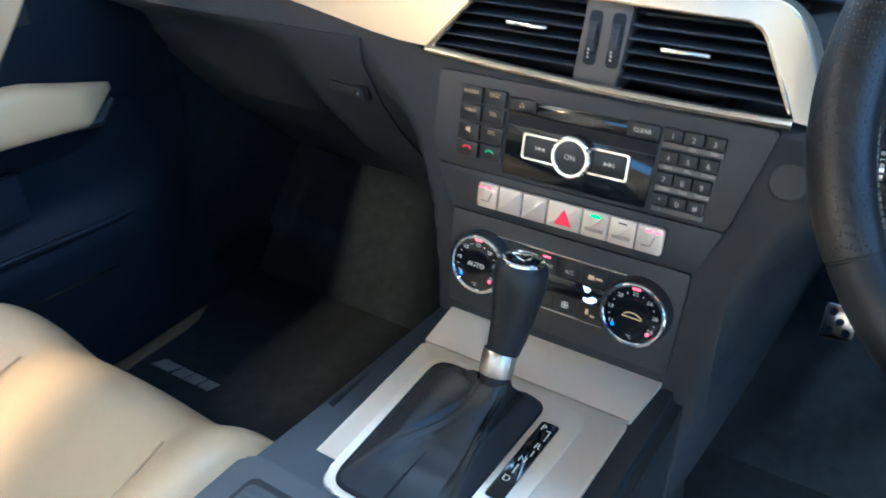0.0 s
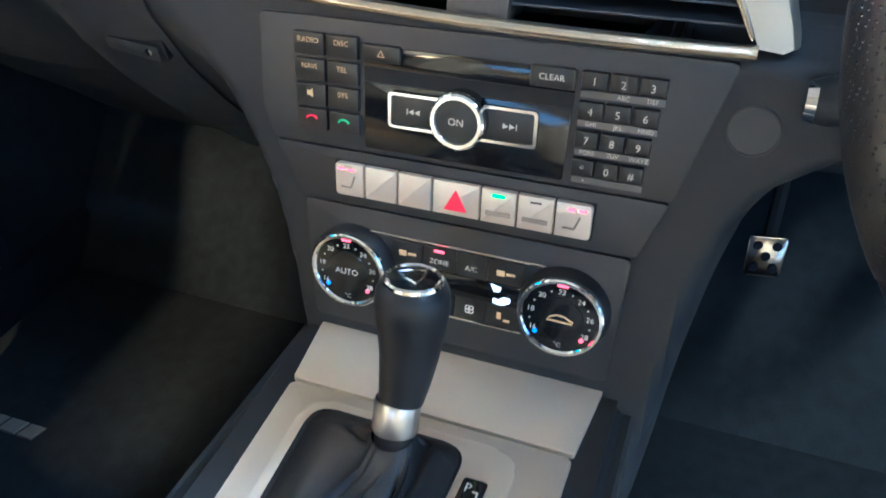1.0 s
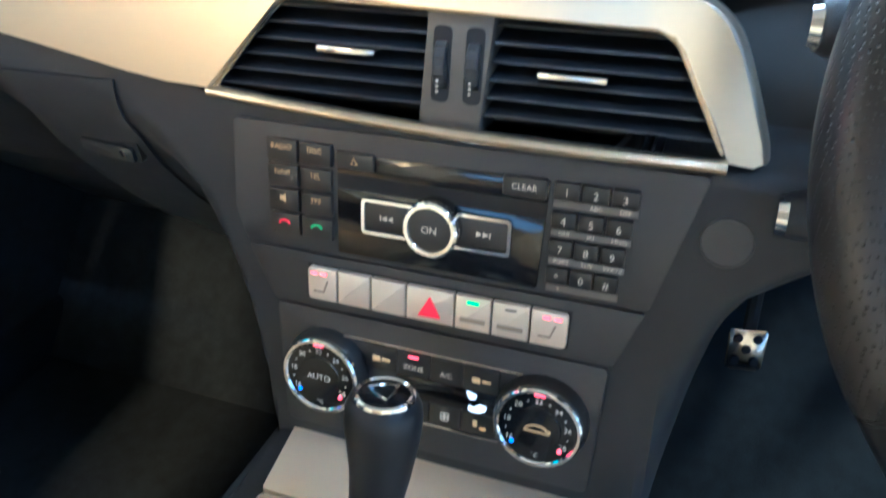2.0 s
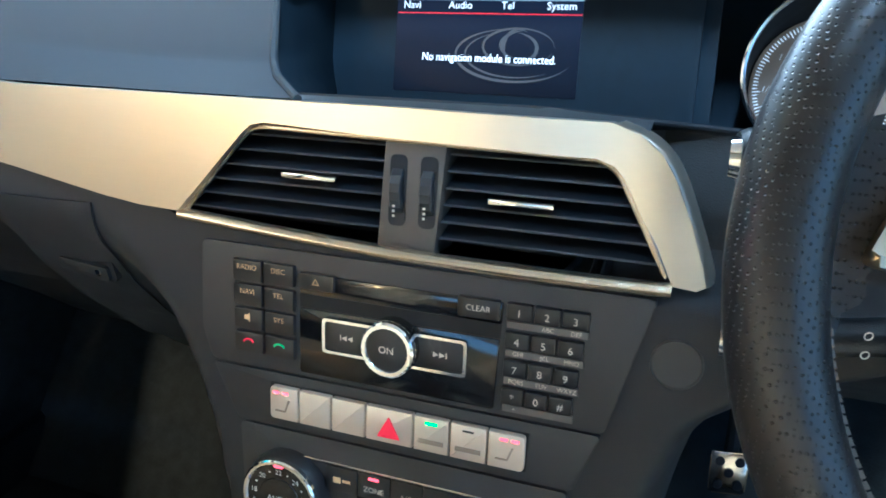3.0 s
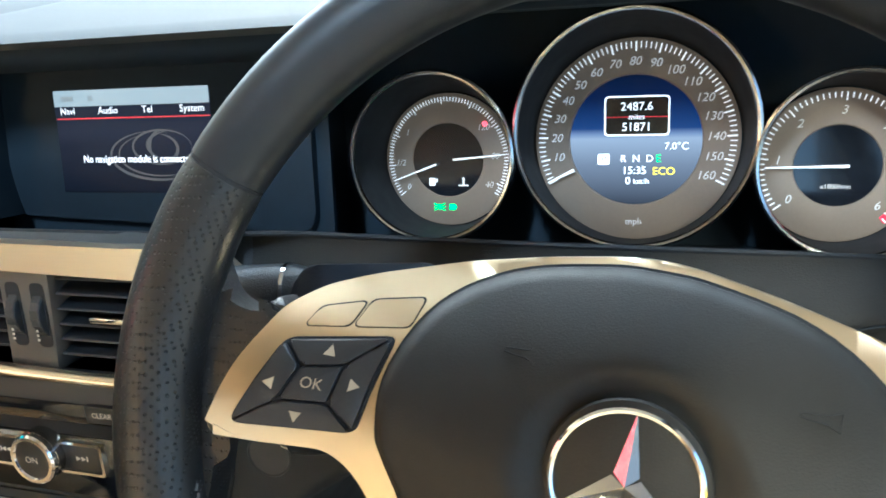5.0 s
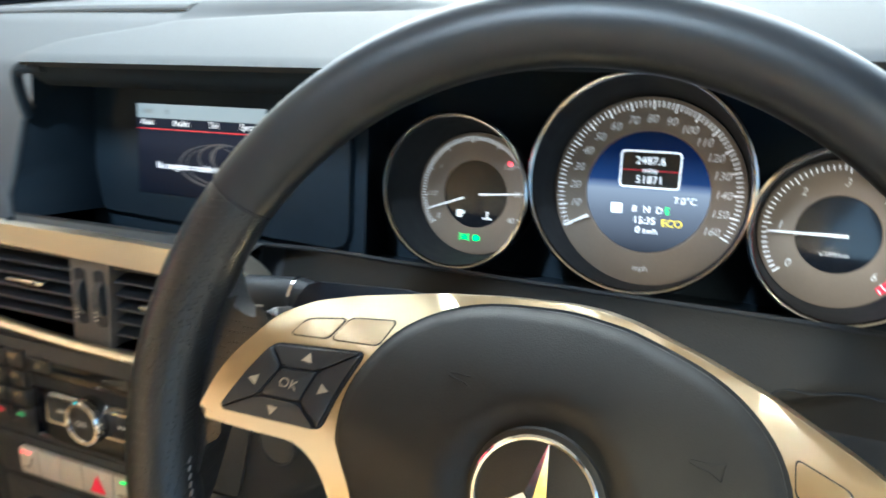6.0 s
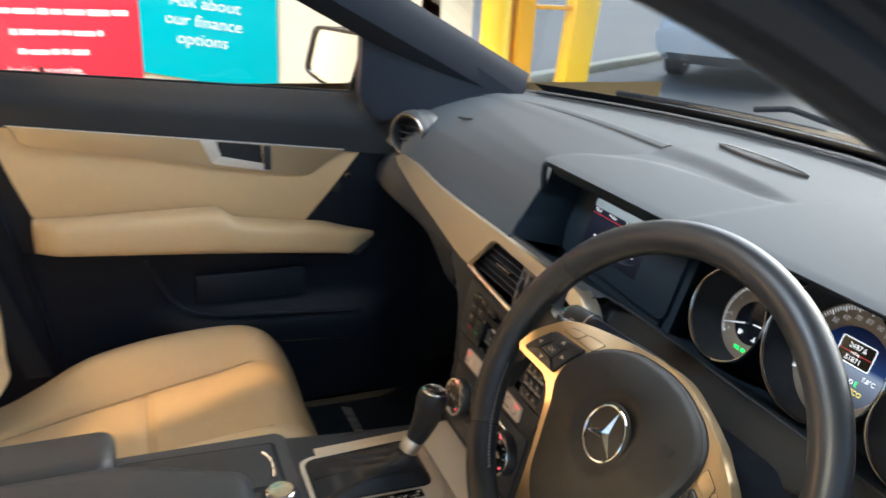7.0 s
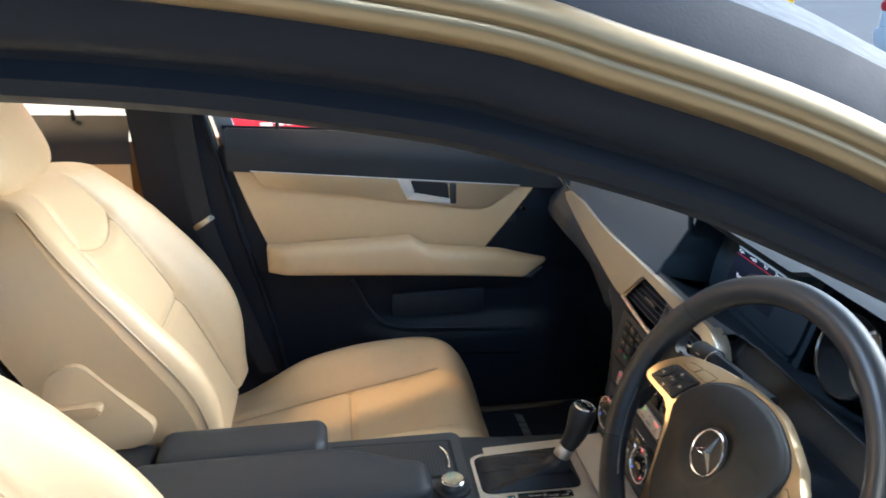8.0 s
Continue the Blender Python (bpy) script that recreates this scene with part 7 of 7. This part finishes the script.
part("door_pillar_driver", prism(fr((0.64, 0, 0), (0, 1, 0), (0, 0, 1)), [(-0.25, 0.30), (-0.30, 0.75), (-0.38, 1.25), (-0.52, 1.25), (-0.50, 0.75), (-0.47, 0.30)], 0.0, 0.06, 0.006), M_PLASTIC, shell)

floor_car = solid("floor_carpet", rbox(WORLD, (-0.70, -1.6, 0.225), (0.70, 1.0, 0.250), 0, 1), M_CARPET, "black carpet on the car floor", "carpet", kind="structure")
mat_ = thing("floor_mat", (-0.42, 0.42, 0.255), "black velour car mat with a small silver badge", "floor mat")
part("mat", rbox(WORLD, (-0.665, 0.20, 0.2505), (-0.155, 0.70, 0.260), 0.004, 2), M_CARPET, mat_)
MB = fr((-0.555, 0.444, 0.2605), (1, 0.02, 0), (-0.02, 1, 0))
bm = bmesh.new()
for x0, w, sl in ((-0.060, 0.034, 0.010), (-0.018, 0.020, 0.006), (0.006, 0.024, 0.006), (0.034, 0.020, 0.006)):
    prism(MB, [(x0, -0.009), (x0 + w, -0.009), (x0 + w + sl, 0.009), (x0 + sl, 0.009)], 0, 0.0025, 0.0006, 1, bm)
part("badge", bm, M_GREYBAR, mat_, "silver slanted bars badge")
# ---------------------------------------------------------------- workshop round the car
def slab(name, lo, hi, mat, label, cat):
    return solid(name, rbox(WORLD, lo, hi, 0, 1), mat, label, cat, kind="structure")


ground = bmesh.new()
bmesh.ops.create_grid(ground, x_segments=60, y_segments=60, size=300, matrix=Matrix.Translation((0, 100, 0)))
solid("ground", ground, M_CONC, "pale wet concrete yard", "ground", kind="structure")
slab("floor", (-1.8, -7, 0.002), (4.2, 1.9, 0.006), M_FLOOR, "tan workshop floor, tinted to bounce warm light", "floor")
slab("wall_west", (-2.0, -8.0, 0), (-1.8, 1.22, 3.2), M_WALL, "cream painted workshop wall", "wall")
# canopy assumed out of view; it keeps the open sky off the car
slab("ceiling", (-2.0, -7.0, 3.2), (4.2, 1.9, 3.3), M_CEIL, "unseen grey canopy added to shade the car from above", "ceiling")
M_TUBE = {COOL: material("white_diffuser", (0.9, 0.9, 0.9), 0.4, vary=0, emit=(0.9, 0.95, 1.0), power=6.0), MILD: material("warm_white_diffuser", (0.9, 0.9, 0.85), 0.4, vary=0, emit=(1.0, 0.86, 0.66), power=6.0), WARM: material("amber_diffuser", (0.9, 0.8, 0.6), 0.4, vary=0, emit=(1.0, 0.62, 0.28), power=6.0)}
for x, y, z, length, p, tint in LAMPS:
    b = thing("fill_light", (x, y, 3.2), "unseen strip light added to fill the cabin", "ceiling light", "ceiling lights")
    part("tray", rbox(WORLD, (x - 0.09, y - length / 2, 3.12), (x + 0.09, y + length / 2, 3.2), 0.01), M_CEIL, b)
    part("diffuser", rbox(WORLD, (x - 0.07, y - length / 2 + 0.02, 3.07), (x + 0.07, y + length / 2 - 0.02, 3.12), 0.015), M_TUBE[tint], b)

# housing made up for the added amber lamp
lamp = thing("glint_light", GLINT_LAMP, "unseen amber light added behind the car for warm glints", "wall light")
part("housing", rbox(fr((-1.79, GLINT_LAMP[1], GLINT_LAMP[2]), (0, 1, 0), (0, 0, 1)), (-0.62, -0.22, -0.01), (0.62, 0.22, 0.03), 0.01), M_CEIL, lamp)

# posts made up to carry that canopy, likewise out of view
for _y in (-6.9, -2.5, 1.75):
    solid("canopy_post", rbox(WORLD, (4.05, _y, 0), (4.17, _y + 0.12, 3.2), 0.006), M_YEL, "yellow steel post of the added, unseen canopy", "post", "canopy posts")

# sign boards on the wall
WB = fr((-1.8, 0, 0), (0, 1, 0), (0, 0, 1))
red = thing("red_sign", (-1.79, -0.14, 0.5), "red printed sign board with white lines of writing", "sign", "wall signs")
part("board", prism(WB, [(-0.376, 0.35), (0.100, 0.35), (0.100, 2.0), (-0.376, 2.0)], 0.004, 0.010, 0), M_REDB, red)
for yc, z, w, h in ((-0.135, 1.062, 0.42, 0.020), (-0.105, 1.006, 0.35, 0.020), (-0.130, 0.946, 0.25, 0.018), (-0.143, 0.890, 0.19, 0.018), (-0.110, 0.788, 0.24, 0.016), (-0.14, 1.118, 0.36, 0.020), (-0.14, 1.175, 0.40, 0.020), (-0.14, 1.235, 0.30, 0.020)):
    bm = bmesh.new()
    x = yc - w / 2
    rng = random.Random(int(z * 1000))
    while x < yc + w / 2 - 0.01:
        q = min(rng.uniform(0.018, 0.06), yc + w / 2 - x)
        rbox(WB, (x, z - h / 2 * rng.uniform(0.7, 1), 0.010), (x + q, z + h / 2 * rng.uniform(0.7, 1), 0.0112), 0, 1, bm)
        x += q + 0.007
    part("line_of_writing", bm, M_SIGNTXT, red)
part("line_of_writing", words(WB, "\u2022 We deal in prestige,", -0.215, 0.835, 0.034, 0.0112), M_SIGNTXT, red)
teal = thing("teal_sign", (-1.79, 0.31, 0.5), "teal printed sign board with white words", "sign", "wall signs")
part("board", prism(WB, [(0.102, 0.832), (0.520, 0.757), (0.520, 2.0), (0.102, 2.0)], 0.004, 0.011, 0), M_TEALB, teal)
bm = bmesh.new()
TB = WB @ Matrix.Translation((0.292, 0.985, 0)) @ Matrix.Rotation(radians(-7), 4, "Z")
for i, w in enumerate(("Ask about", "our finance", "options")):
    words(TB, w, 0, 0.055 - 0.056 * i, 0.052, 0.0122, bm=bm)
part("words", bm, M_SIGNTXT, teal)

# yellow guard posts at the doorway
post = thing("guard_post", (-1.78, 1.31, 0), "yellow round steel guard post", "bollard", "doorway guards")
part("tube", lathe(fr((-1.80, 1.315, 0), (1, 0, 0), (0, 1, 0)), [(0.055, 0), (0.055, 2.4), (0.03, 2.45), (0, 2.45)], 28), M_YEL, post)
gate = thing("doorway_guide", (-1.8, 1.55, 0), "yellow painted steel door guide frame with bracket", "door frame")
M_YEL2 = material("orange_yellow_paint", (0.80, 0.40, 0.02), 0.4, vary=0.12, vscale=6, bump=0.1, bscale=60)
part("upright", rbox(WORLD, (-1.84, 1.385, 0), (-1.76, 1.455, 3.0), 0.006), M_YEL2, gate)
part("upright", rbox(fr((-1.80, 1.60, 0), (1, 0, 0), (0, 1, 0)) @ Matrix.Rotation(radians(-4), 4, "X"), (-0.04, -0.055, 0), (0.04, 0.05, 3.0), 0.006), M_YEL, gate)
part("bracket", rbox(WORLD, (-1.82, 1.40, 1.06), (-1.78, 1.66, 1.075), 0.003), M_YEL2, gate)
solid("doorway_post", rbox(WORLD, (-1.95, 1.02, 0), (-1.80, 1.10, 3.2), 0.004), material("brown_steel", (0.10, 0.06, 0.045), 0.5, vary=0.2), "brown steel doorway post", "post")

# kerb
solid("kerb", rbox(fr((-6.6, 3.8, 0), (-0.55, 0.83, 0), (-0.83, -0.55, 0)), (-2.5, -0.09, -0.02), (6.0, 0.09, 0.10), 0.02), M_KERB, "mossy concrete kerb", "kerb", kind="structure")


# ---------------------------------------------------------------- vehicles in the yard
def wheel_part(parent, c, axis, r=0.32, w=0.21):
    x = Vector(axis).normalized()
    W = fr(c, x.cross(Vector((0, 0, 1))), (0, 0, 1))
    t = part("wheel", lathe(W, [(r * 0.62, -w / 2), (r * 0.95, -w / 2), (r, -w * 0.35), (r, w * 0.35), (r * 0.95, w / 2), (r * 0.62, w / 2)], 28), M_TYRE, parent)
    bm = lathe(W, [(r * 0.64, -w * 0.42), (r * 0.60, -w * 0.40), (r * 0.12, -w * 0.36), (0, -w * 0.36)], 10)
    lathe(W, [(r * 0.64, w * 0.42), (r * 0.60, w * 0.40), (r * 0.12, w * 0.36), (0, w * 0.36)], 10, bm)
    part("rim", bm, M_WHEEL, t)


def car_shape(name, base, heading, paint, secs, label, group, tail=True, front=False, plate=True):
    """A car lofted from stations (y, half width low, half width roof, sill, waist, roof height), its back at y = 0."""
    o = thing(name, (*base, 0), label, "car", group)
    C = fr((*base, 0), (heading[1], -heading[0], 0), (heading[0], heading[1], 0))
    bm = bmesh.new()
    rings = []
    for y, w, wr, s, b, r in secs:
        q = [(-w * 0.94, s), (-w, s + 0.18), (-w * 0.99, b - 0.08), (-w * 0.94, b), (-wr, b + (r - b) * 0.86), (-wr * 0.82, r), (wr * 0.82, r), (wr, b + (r - b) * 0.86), (w * 0.94, b), (w * 0.99, b - 0.08), (w, s + 0.18), (w * 0.94, s)]
        rings.append([bm.verts.new(C @ Vector((x, y, z))) for x, z in q])
    for A, B in zip(rings, rings[1:]):
        for j in range(12):
            bm.faces.new((A[j], A[(j + 1) % 12], B[(j + 1) % 12], B[j]))
    bm.faces.new(rings[0])
    bm.faces.new(rings[-1][::-1])
    part("body", bm, paint, o, angle=28)
    return o, C


sedan = [(0.0, 0.74, 0.60, 0.34, 0.70, 0.72), (0.10, 0.84, 0.66, 0.28, 0.92, 0.98), (0.35, 0.88, 0.68, 0.24, 0.94, 1.02), (0.62, 0.89, 0.62, 0.22, 0.93, 1.04), (1.15, 0.89, 0.56, 0.22, 0.92, 1.36), (1.7, 0.89, 0.57, 0.22, 0.91, 1.41), (2.4, 0.89, 0.56, 0.22, 0.90, 1.36), (3.1, 0.89, 0.66, 0.22, 0.90, 0.98), (4.1, 0.86, 0.66, 0.24, 0.78, 0.82), (4.5, 0.74, 0.6, 0.34, 0.62, 0.64)]
saloon, C = car_shape("parked_saloon", (-6.35, 6.45), Vector((-0.60, 0.80)).normalized(), M_WCAR, sedan, "white parked saloon car seen from behind", "parked cars")
for s in (-1, 1):
    q = [(s * x, z) for x, z in ((0.42, 0.80), (0.80, 0.78), (0.82, 0.88), (0.72, 0.93), (0.44, 0.90))]
    part("tail_light", prism(C @ Matrix.Translation((0, -0.005, 0)) @ Matrix.Rotation(radians(90), 4, "X"), rounded(q if s > 0 else q[::-1], 0.03), -0.12, 0.03, 0.012), M_TAIL, saloon, "red tail light")
    for yy in (0.95, 3.7):
        wheel_part(saloon, C @ Vector((s * 0.78, yy, 0.32)), C.to_3x3() @ Vector((1, 0, 0)))
    part("exhaust", lathe(C @ Matrix.Translation((s * 0.45, -0.02, 0.32)) @ Matrix.Rotation(radians(90), 4, "X"), [(0.035, -0.05), (0.035, 0.04), (0.028, 0.04), (0.028, -0.05)], 14), M_CHROME, saloon)
CB = C @ Matrix.Rotation(radians(90), 4, "X")
pl = part("number_plate", prism(CB, rounded([(-0.26, 0.785), (0.26, 0.785), (0.26, 0.895), (-0.26, 0.895)], 0.01), -0.02, 0.035, 0.004), M_PLATE, saloon, "yellow number plate")
for i in range(7):
    x = -0.225 + i * 0.065 + (0.02 if i > 3 else 0)
    part("plate_bar", rbox(CB, (x, 0.808, 0.034), (x + 0.040, 0.872, 0.037), 0, 1), M_BLACK, pl)
part("bumper", prism(CB, rounded([(-0.80, 0.36), (0.80, 0.36), (0.85, 0.62), (-0.85, 0.62)], 0.06), -0.10, 0.06, 0.03, 3), M_WCAR, saloon)
part("lower_valance", prism(CB, rounded([(-0.62, 0.25), (0.62, 0.25), (0.70, 0.37), (-0.70, 0.37)], 0.03), -0.10, 0.045, 0.01), M_BLACK, saloon)
part("rear_window", prism(C @ Matrix.Translation((0, 0.66, 1.06)) @ Matrix.Rotation(radians(32), 4, "X"), rounded([(-0.60, 0.0), (0.60, 0.0), (0.50, 0.52), (-0.50, 0.52)], 0.05), 0.0, 0.03, 0.004), M_DGLASS, saloon)
part("boot_badge", lathe(CB @ Matrix.Translation((0, 0.955, 0.005)), [(0.04, 0), (0.04, 0.012), (0, 0.014)], 20), M_WHEEL, saloon)
part("light_strip", prism(CB, rounded([(-0.40, 0.765), (0.40, 0.765), (0.40, 0.785), (-0.40, 0.785)], 0.008), 0.0, 0.03, 0.004), M_WHEEL, saloon)
for s in (-1, 1):
    part("side_window", prism(fr(C @ Vector((s * 0.80, 0, 0)), C.to_3x3() @ Vector((0, s, 0)), (0, 0, 1)), [(s * y, z) for y, z in ((0.75, 0.97), (3.0, 0.96), (2.4, 1.30), (1.2, 1.32))] if s > 0 else [(s * y, z) for y, z in ((3.0, 0.96), (0.75, 0.97), (1.2, 1.32), (2.4, 1.30))], -0.22, -0.06, 0), M_DGLASS, saloon)

suvs = [(0.0, 0.80, 0.70, 0.42, 0.98, 1.0), (0.12, 0.90, 0.72, 0.36, 1.05, 1.60), (0.5, 0.93, 0.72, 0.32, 1.06, 1.70), (2.0, 0.93, 0.72, 0.30, 1.04, 1.72), (2.9, 0.93, 0.70, 0.30, 1.02, 1.62), (3.5, 0.92, 0.74, 0.30, 1.0, 1.08), (4.4, 0.88, 0.7, 0.36, 0.88, 0.94), (4.6, 0.76, 0.6, 0.44, 0.7, 0.72)]
suv, C = car_shape("parked_off_roader", (-12.6, 20.6), Vector((-0.93, -0.30)).normalized(), M_KCAR, suvs, "dark parked off-road car seen from the side", "parked cars")
for s in (-1, 1):
    for yy in (0.95, 3.75):
        wheel_part(suv, C @ Vector((s * 0.86, yy, 0.38)), C.to_3x3() @ Vector((1, 0, 0)), 0.38, 0.25)
    part("tail_light", rbox(C, (s * 0.84 - 0.07, -0.02, 0.85), (s * 0.84 + 0.07, 0.16, 1.05), 0.03), M_TAIL, suv, "red tail light")
part("sill_step", rbox(C, (-0.96, 1.2, 0.36), (0.96, 3.3, 0.42), 0.02), M_WHEEL, suv)

hatch = [(0.0, 0.74, 0.60, 0.36, 0.62, 0.64), (0.25, 0.84, 0.66, 0.26, 0.76, 0.80), (0.95, 0.86, 0.64, 0.22, 0.92, 1.0), (1.6, 0.86, 0.54, 0.22, 0.94, 1.42), (2.6, 0.86, 0.54, 0.22, 0.95, 1.46), (3.6, 0.84, 0.56, 0.24, 0.96, 1.38), (3.95, 0.78, 0.6, 0.3, 0.9, 0.94)]
redc, C = car_shape("parked_hatchback", (-11.2, 22.0), Vector((-0.42, 0.90)).normalized(), M_RCAR, hatch, "red parked hatchback before a red shutter", "parked cars")
CB = C @ Matrix.Rotation(radians(90), 4, "X")
for s in (-1, 1):
    for yy in (0.75, 3.2):
        wheel_part(redc, C @ Vector((s * 0.76, yy, 0.30)), C.to_3x3() @ Vector((1, 0, 0)), 0.30, 0.19)
    part("headlight", rbox(C, (s * 0.62 - 0.14, -0.02, 0.60), (s * 0.62 + 0.14, 0.22, 0.72), 0.04), M_WHEEL, redc)
part("windscreen", prism(C @ Matrix.Translation((0, 1.0, 1.0)) @ Matrix.Rotation(radians(36), 4, "X"), rounded([(-0.62, 0.0), (0.62, 0.0), (0.52, 0.66), (-0.52, 0.66)], 0.05), 0.0, 0.03, 0.004), M_DGLASS, redc)
pl = part("number_plate", rbox(C, (-0.26, -0.05, 0.38), (0.26, 0.0, 0.49), 0.01), M_WCAR, redc, "white number plate")
for i in range(7):
    part("plate_bar", rbox(C, (-0.225 + i * 0.066, -0.053, 0.40), (-0.185 + i * 0.066, -0.049, 0.47), 0, 1), M_BLACK, pl)

# pale van at the edge of the yard
van = thing("parked_van", (-3.0, 11.0, 0), "pale grey parked van with red rear lights", "van", "parked cars")
C = fr((-3.95, 10.6, 0), (0.93, -0.36, 0), (0.36, 0.93, 0))
part("body", rbox(C, (0.0, 0.0, 0.36), (1.95, 4.6, 2.1), 0.10, 4), M_WCAR, van)
part("skirt", rbox(C, (0.06, 0.05, 0.28), (1.90, 4.5, 0.40), 0.02), M_BLACK, van)
for xx in (0.10, 1.82):
    for yy in (0.9, 3.8):
        wheel_part(van, C @ Vector((xx, yy, 0.34)), C.to_3x3() @ Vector((1, 0, 0)), 0.34, 0.22)
    part("tail_light", rbox(C, (xx - 0.05, -0.03, 0.75), (xx + 0.09, 0.05, 1.25), 0.02), M_TAIL, van, "red tail light")
part("rear_bumper", rbox(C, (0.02, -0.08, 0.36), (1.93, 0.05, 0.52), 0.03), M_BLACK, van)
part("number_plate", rbox(C, (0.70, -0.035, 0.62), (1.22, 0.0, 0.73), 0.01), M_PLATE, van, "yellow number plate")
part("rear_window", rbox(C, (0.18, -0.012, 1.30), (1.78, 0.0, 1.85), 0.02), M_DGLASS, van)

# far building with its red shutter
bld = thing("workshop_building", (-14, 26.5, 0), "orange brick workshop building with a red roller shutter", "building")
BF = fr((-11.2, 25.6, 0), (0.98, 0.20, 0), (0, 0, 1))
part("wall", rbox(BF, (-14, 0, -0.3), (-3.4, 4.5, 0), 0, 1), M_MORTAR, bld)
part("wall", rbox(BF, (0.4, 0, -0.3), (14, 4.5, 0), 0, 1), M_MORTAR, bld)
part("lintel", rbox(BF, (-3.4, 3.1, -0.3), (0.4, 4.5, 0), 0, 1), M_MORTAR, bld)
sh = part("roller_shutter", rbox(BF, (-3.4, 0, -0.2), (0.4, 3.1, -0.15), 0, 1), M_REDDOOR, bld, "red roller shutter")
for k in range(20):
    part("slat", rbox(BF, (-3.38, k * 0.155 + 0.005, -0.15), (0.38, k * 0.155 + 0.15, -0.12), 0.01, 1), M_REDDOOR, sh)
bm = bmesh.new()
for r in range(20):
    for x0, x1 in ((-14, -3.4), (0.4, 14)):
        n = int((x1 - x0) / 0.235)
        for i in range(n):
            x = x0 + i * 0.235 + (0.117 if r % 2 else 0)
            if x + 0.225 < x1:
                vs = [bm.verts.new(BF @ Vector((px, py, d))) for d in (0, 0.008) for px, py in ((x, r * 0.075), (x + 0.225, r * 0.075), (x + 0.225, r * 0.075 + 0.065), (x, r * 0.075 + 0.065))]
                bm.faces.new(vs[4:])
                for a, b in ((0, 1), (1, 2), (2, 3), (3, 0)):
                    bm.faces.new((vs[a], vs[b], vs[b + 4], vs[a + 4]))
part("brick_courses", bm, M_BRICK, bld, kind="stuff")
part("roof", rbox(BF, (-14.3, 4.5, -6), (14.3, 4.7, 0.25), 0, 1), M_CEIL, bld)
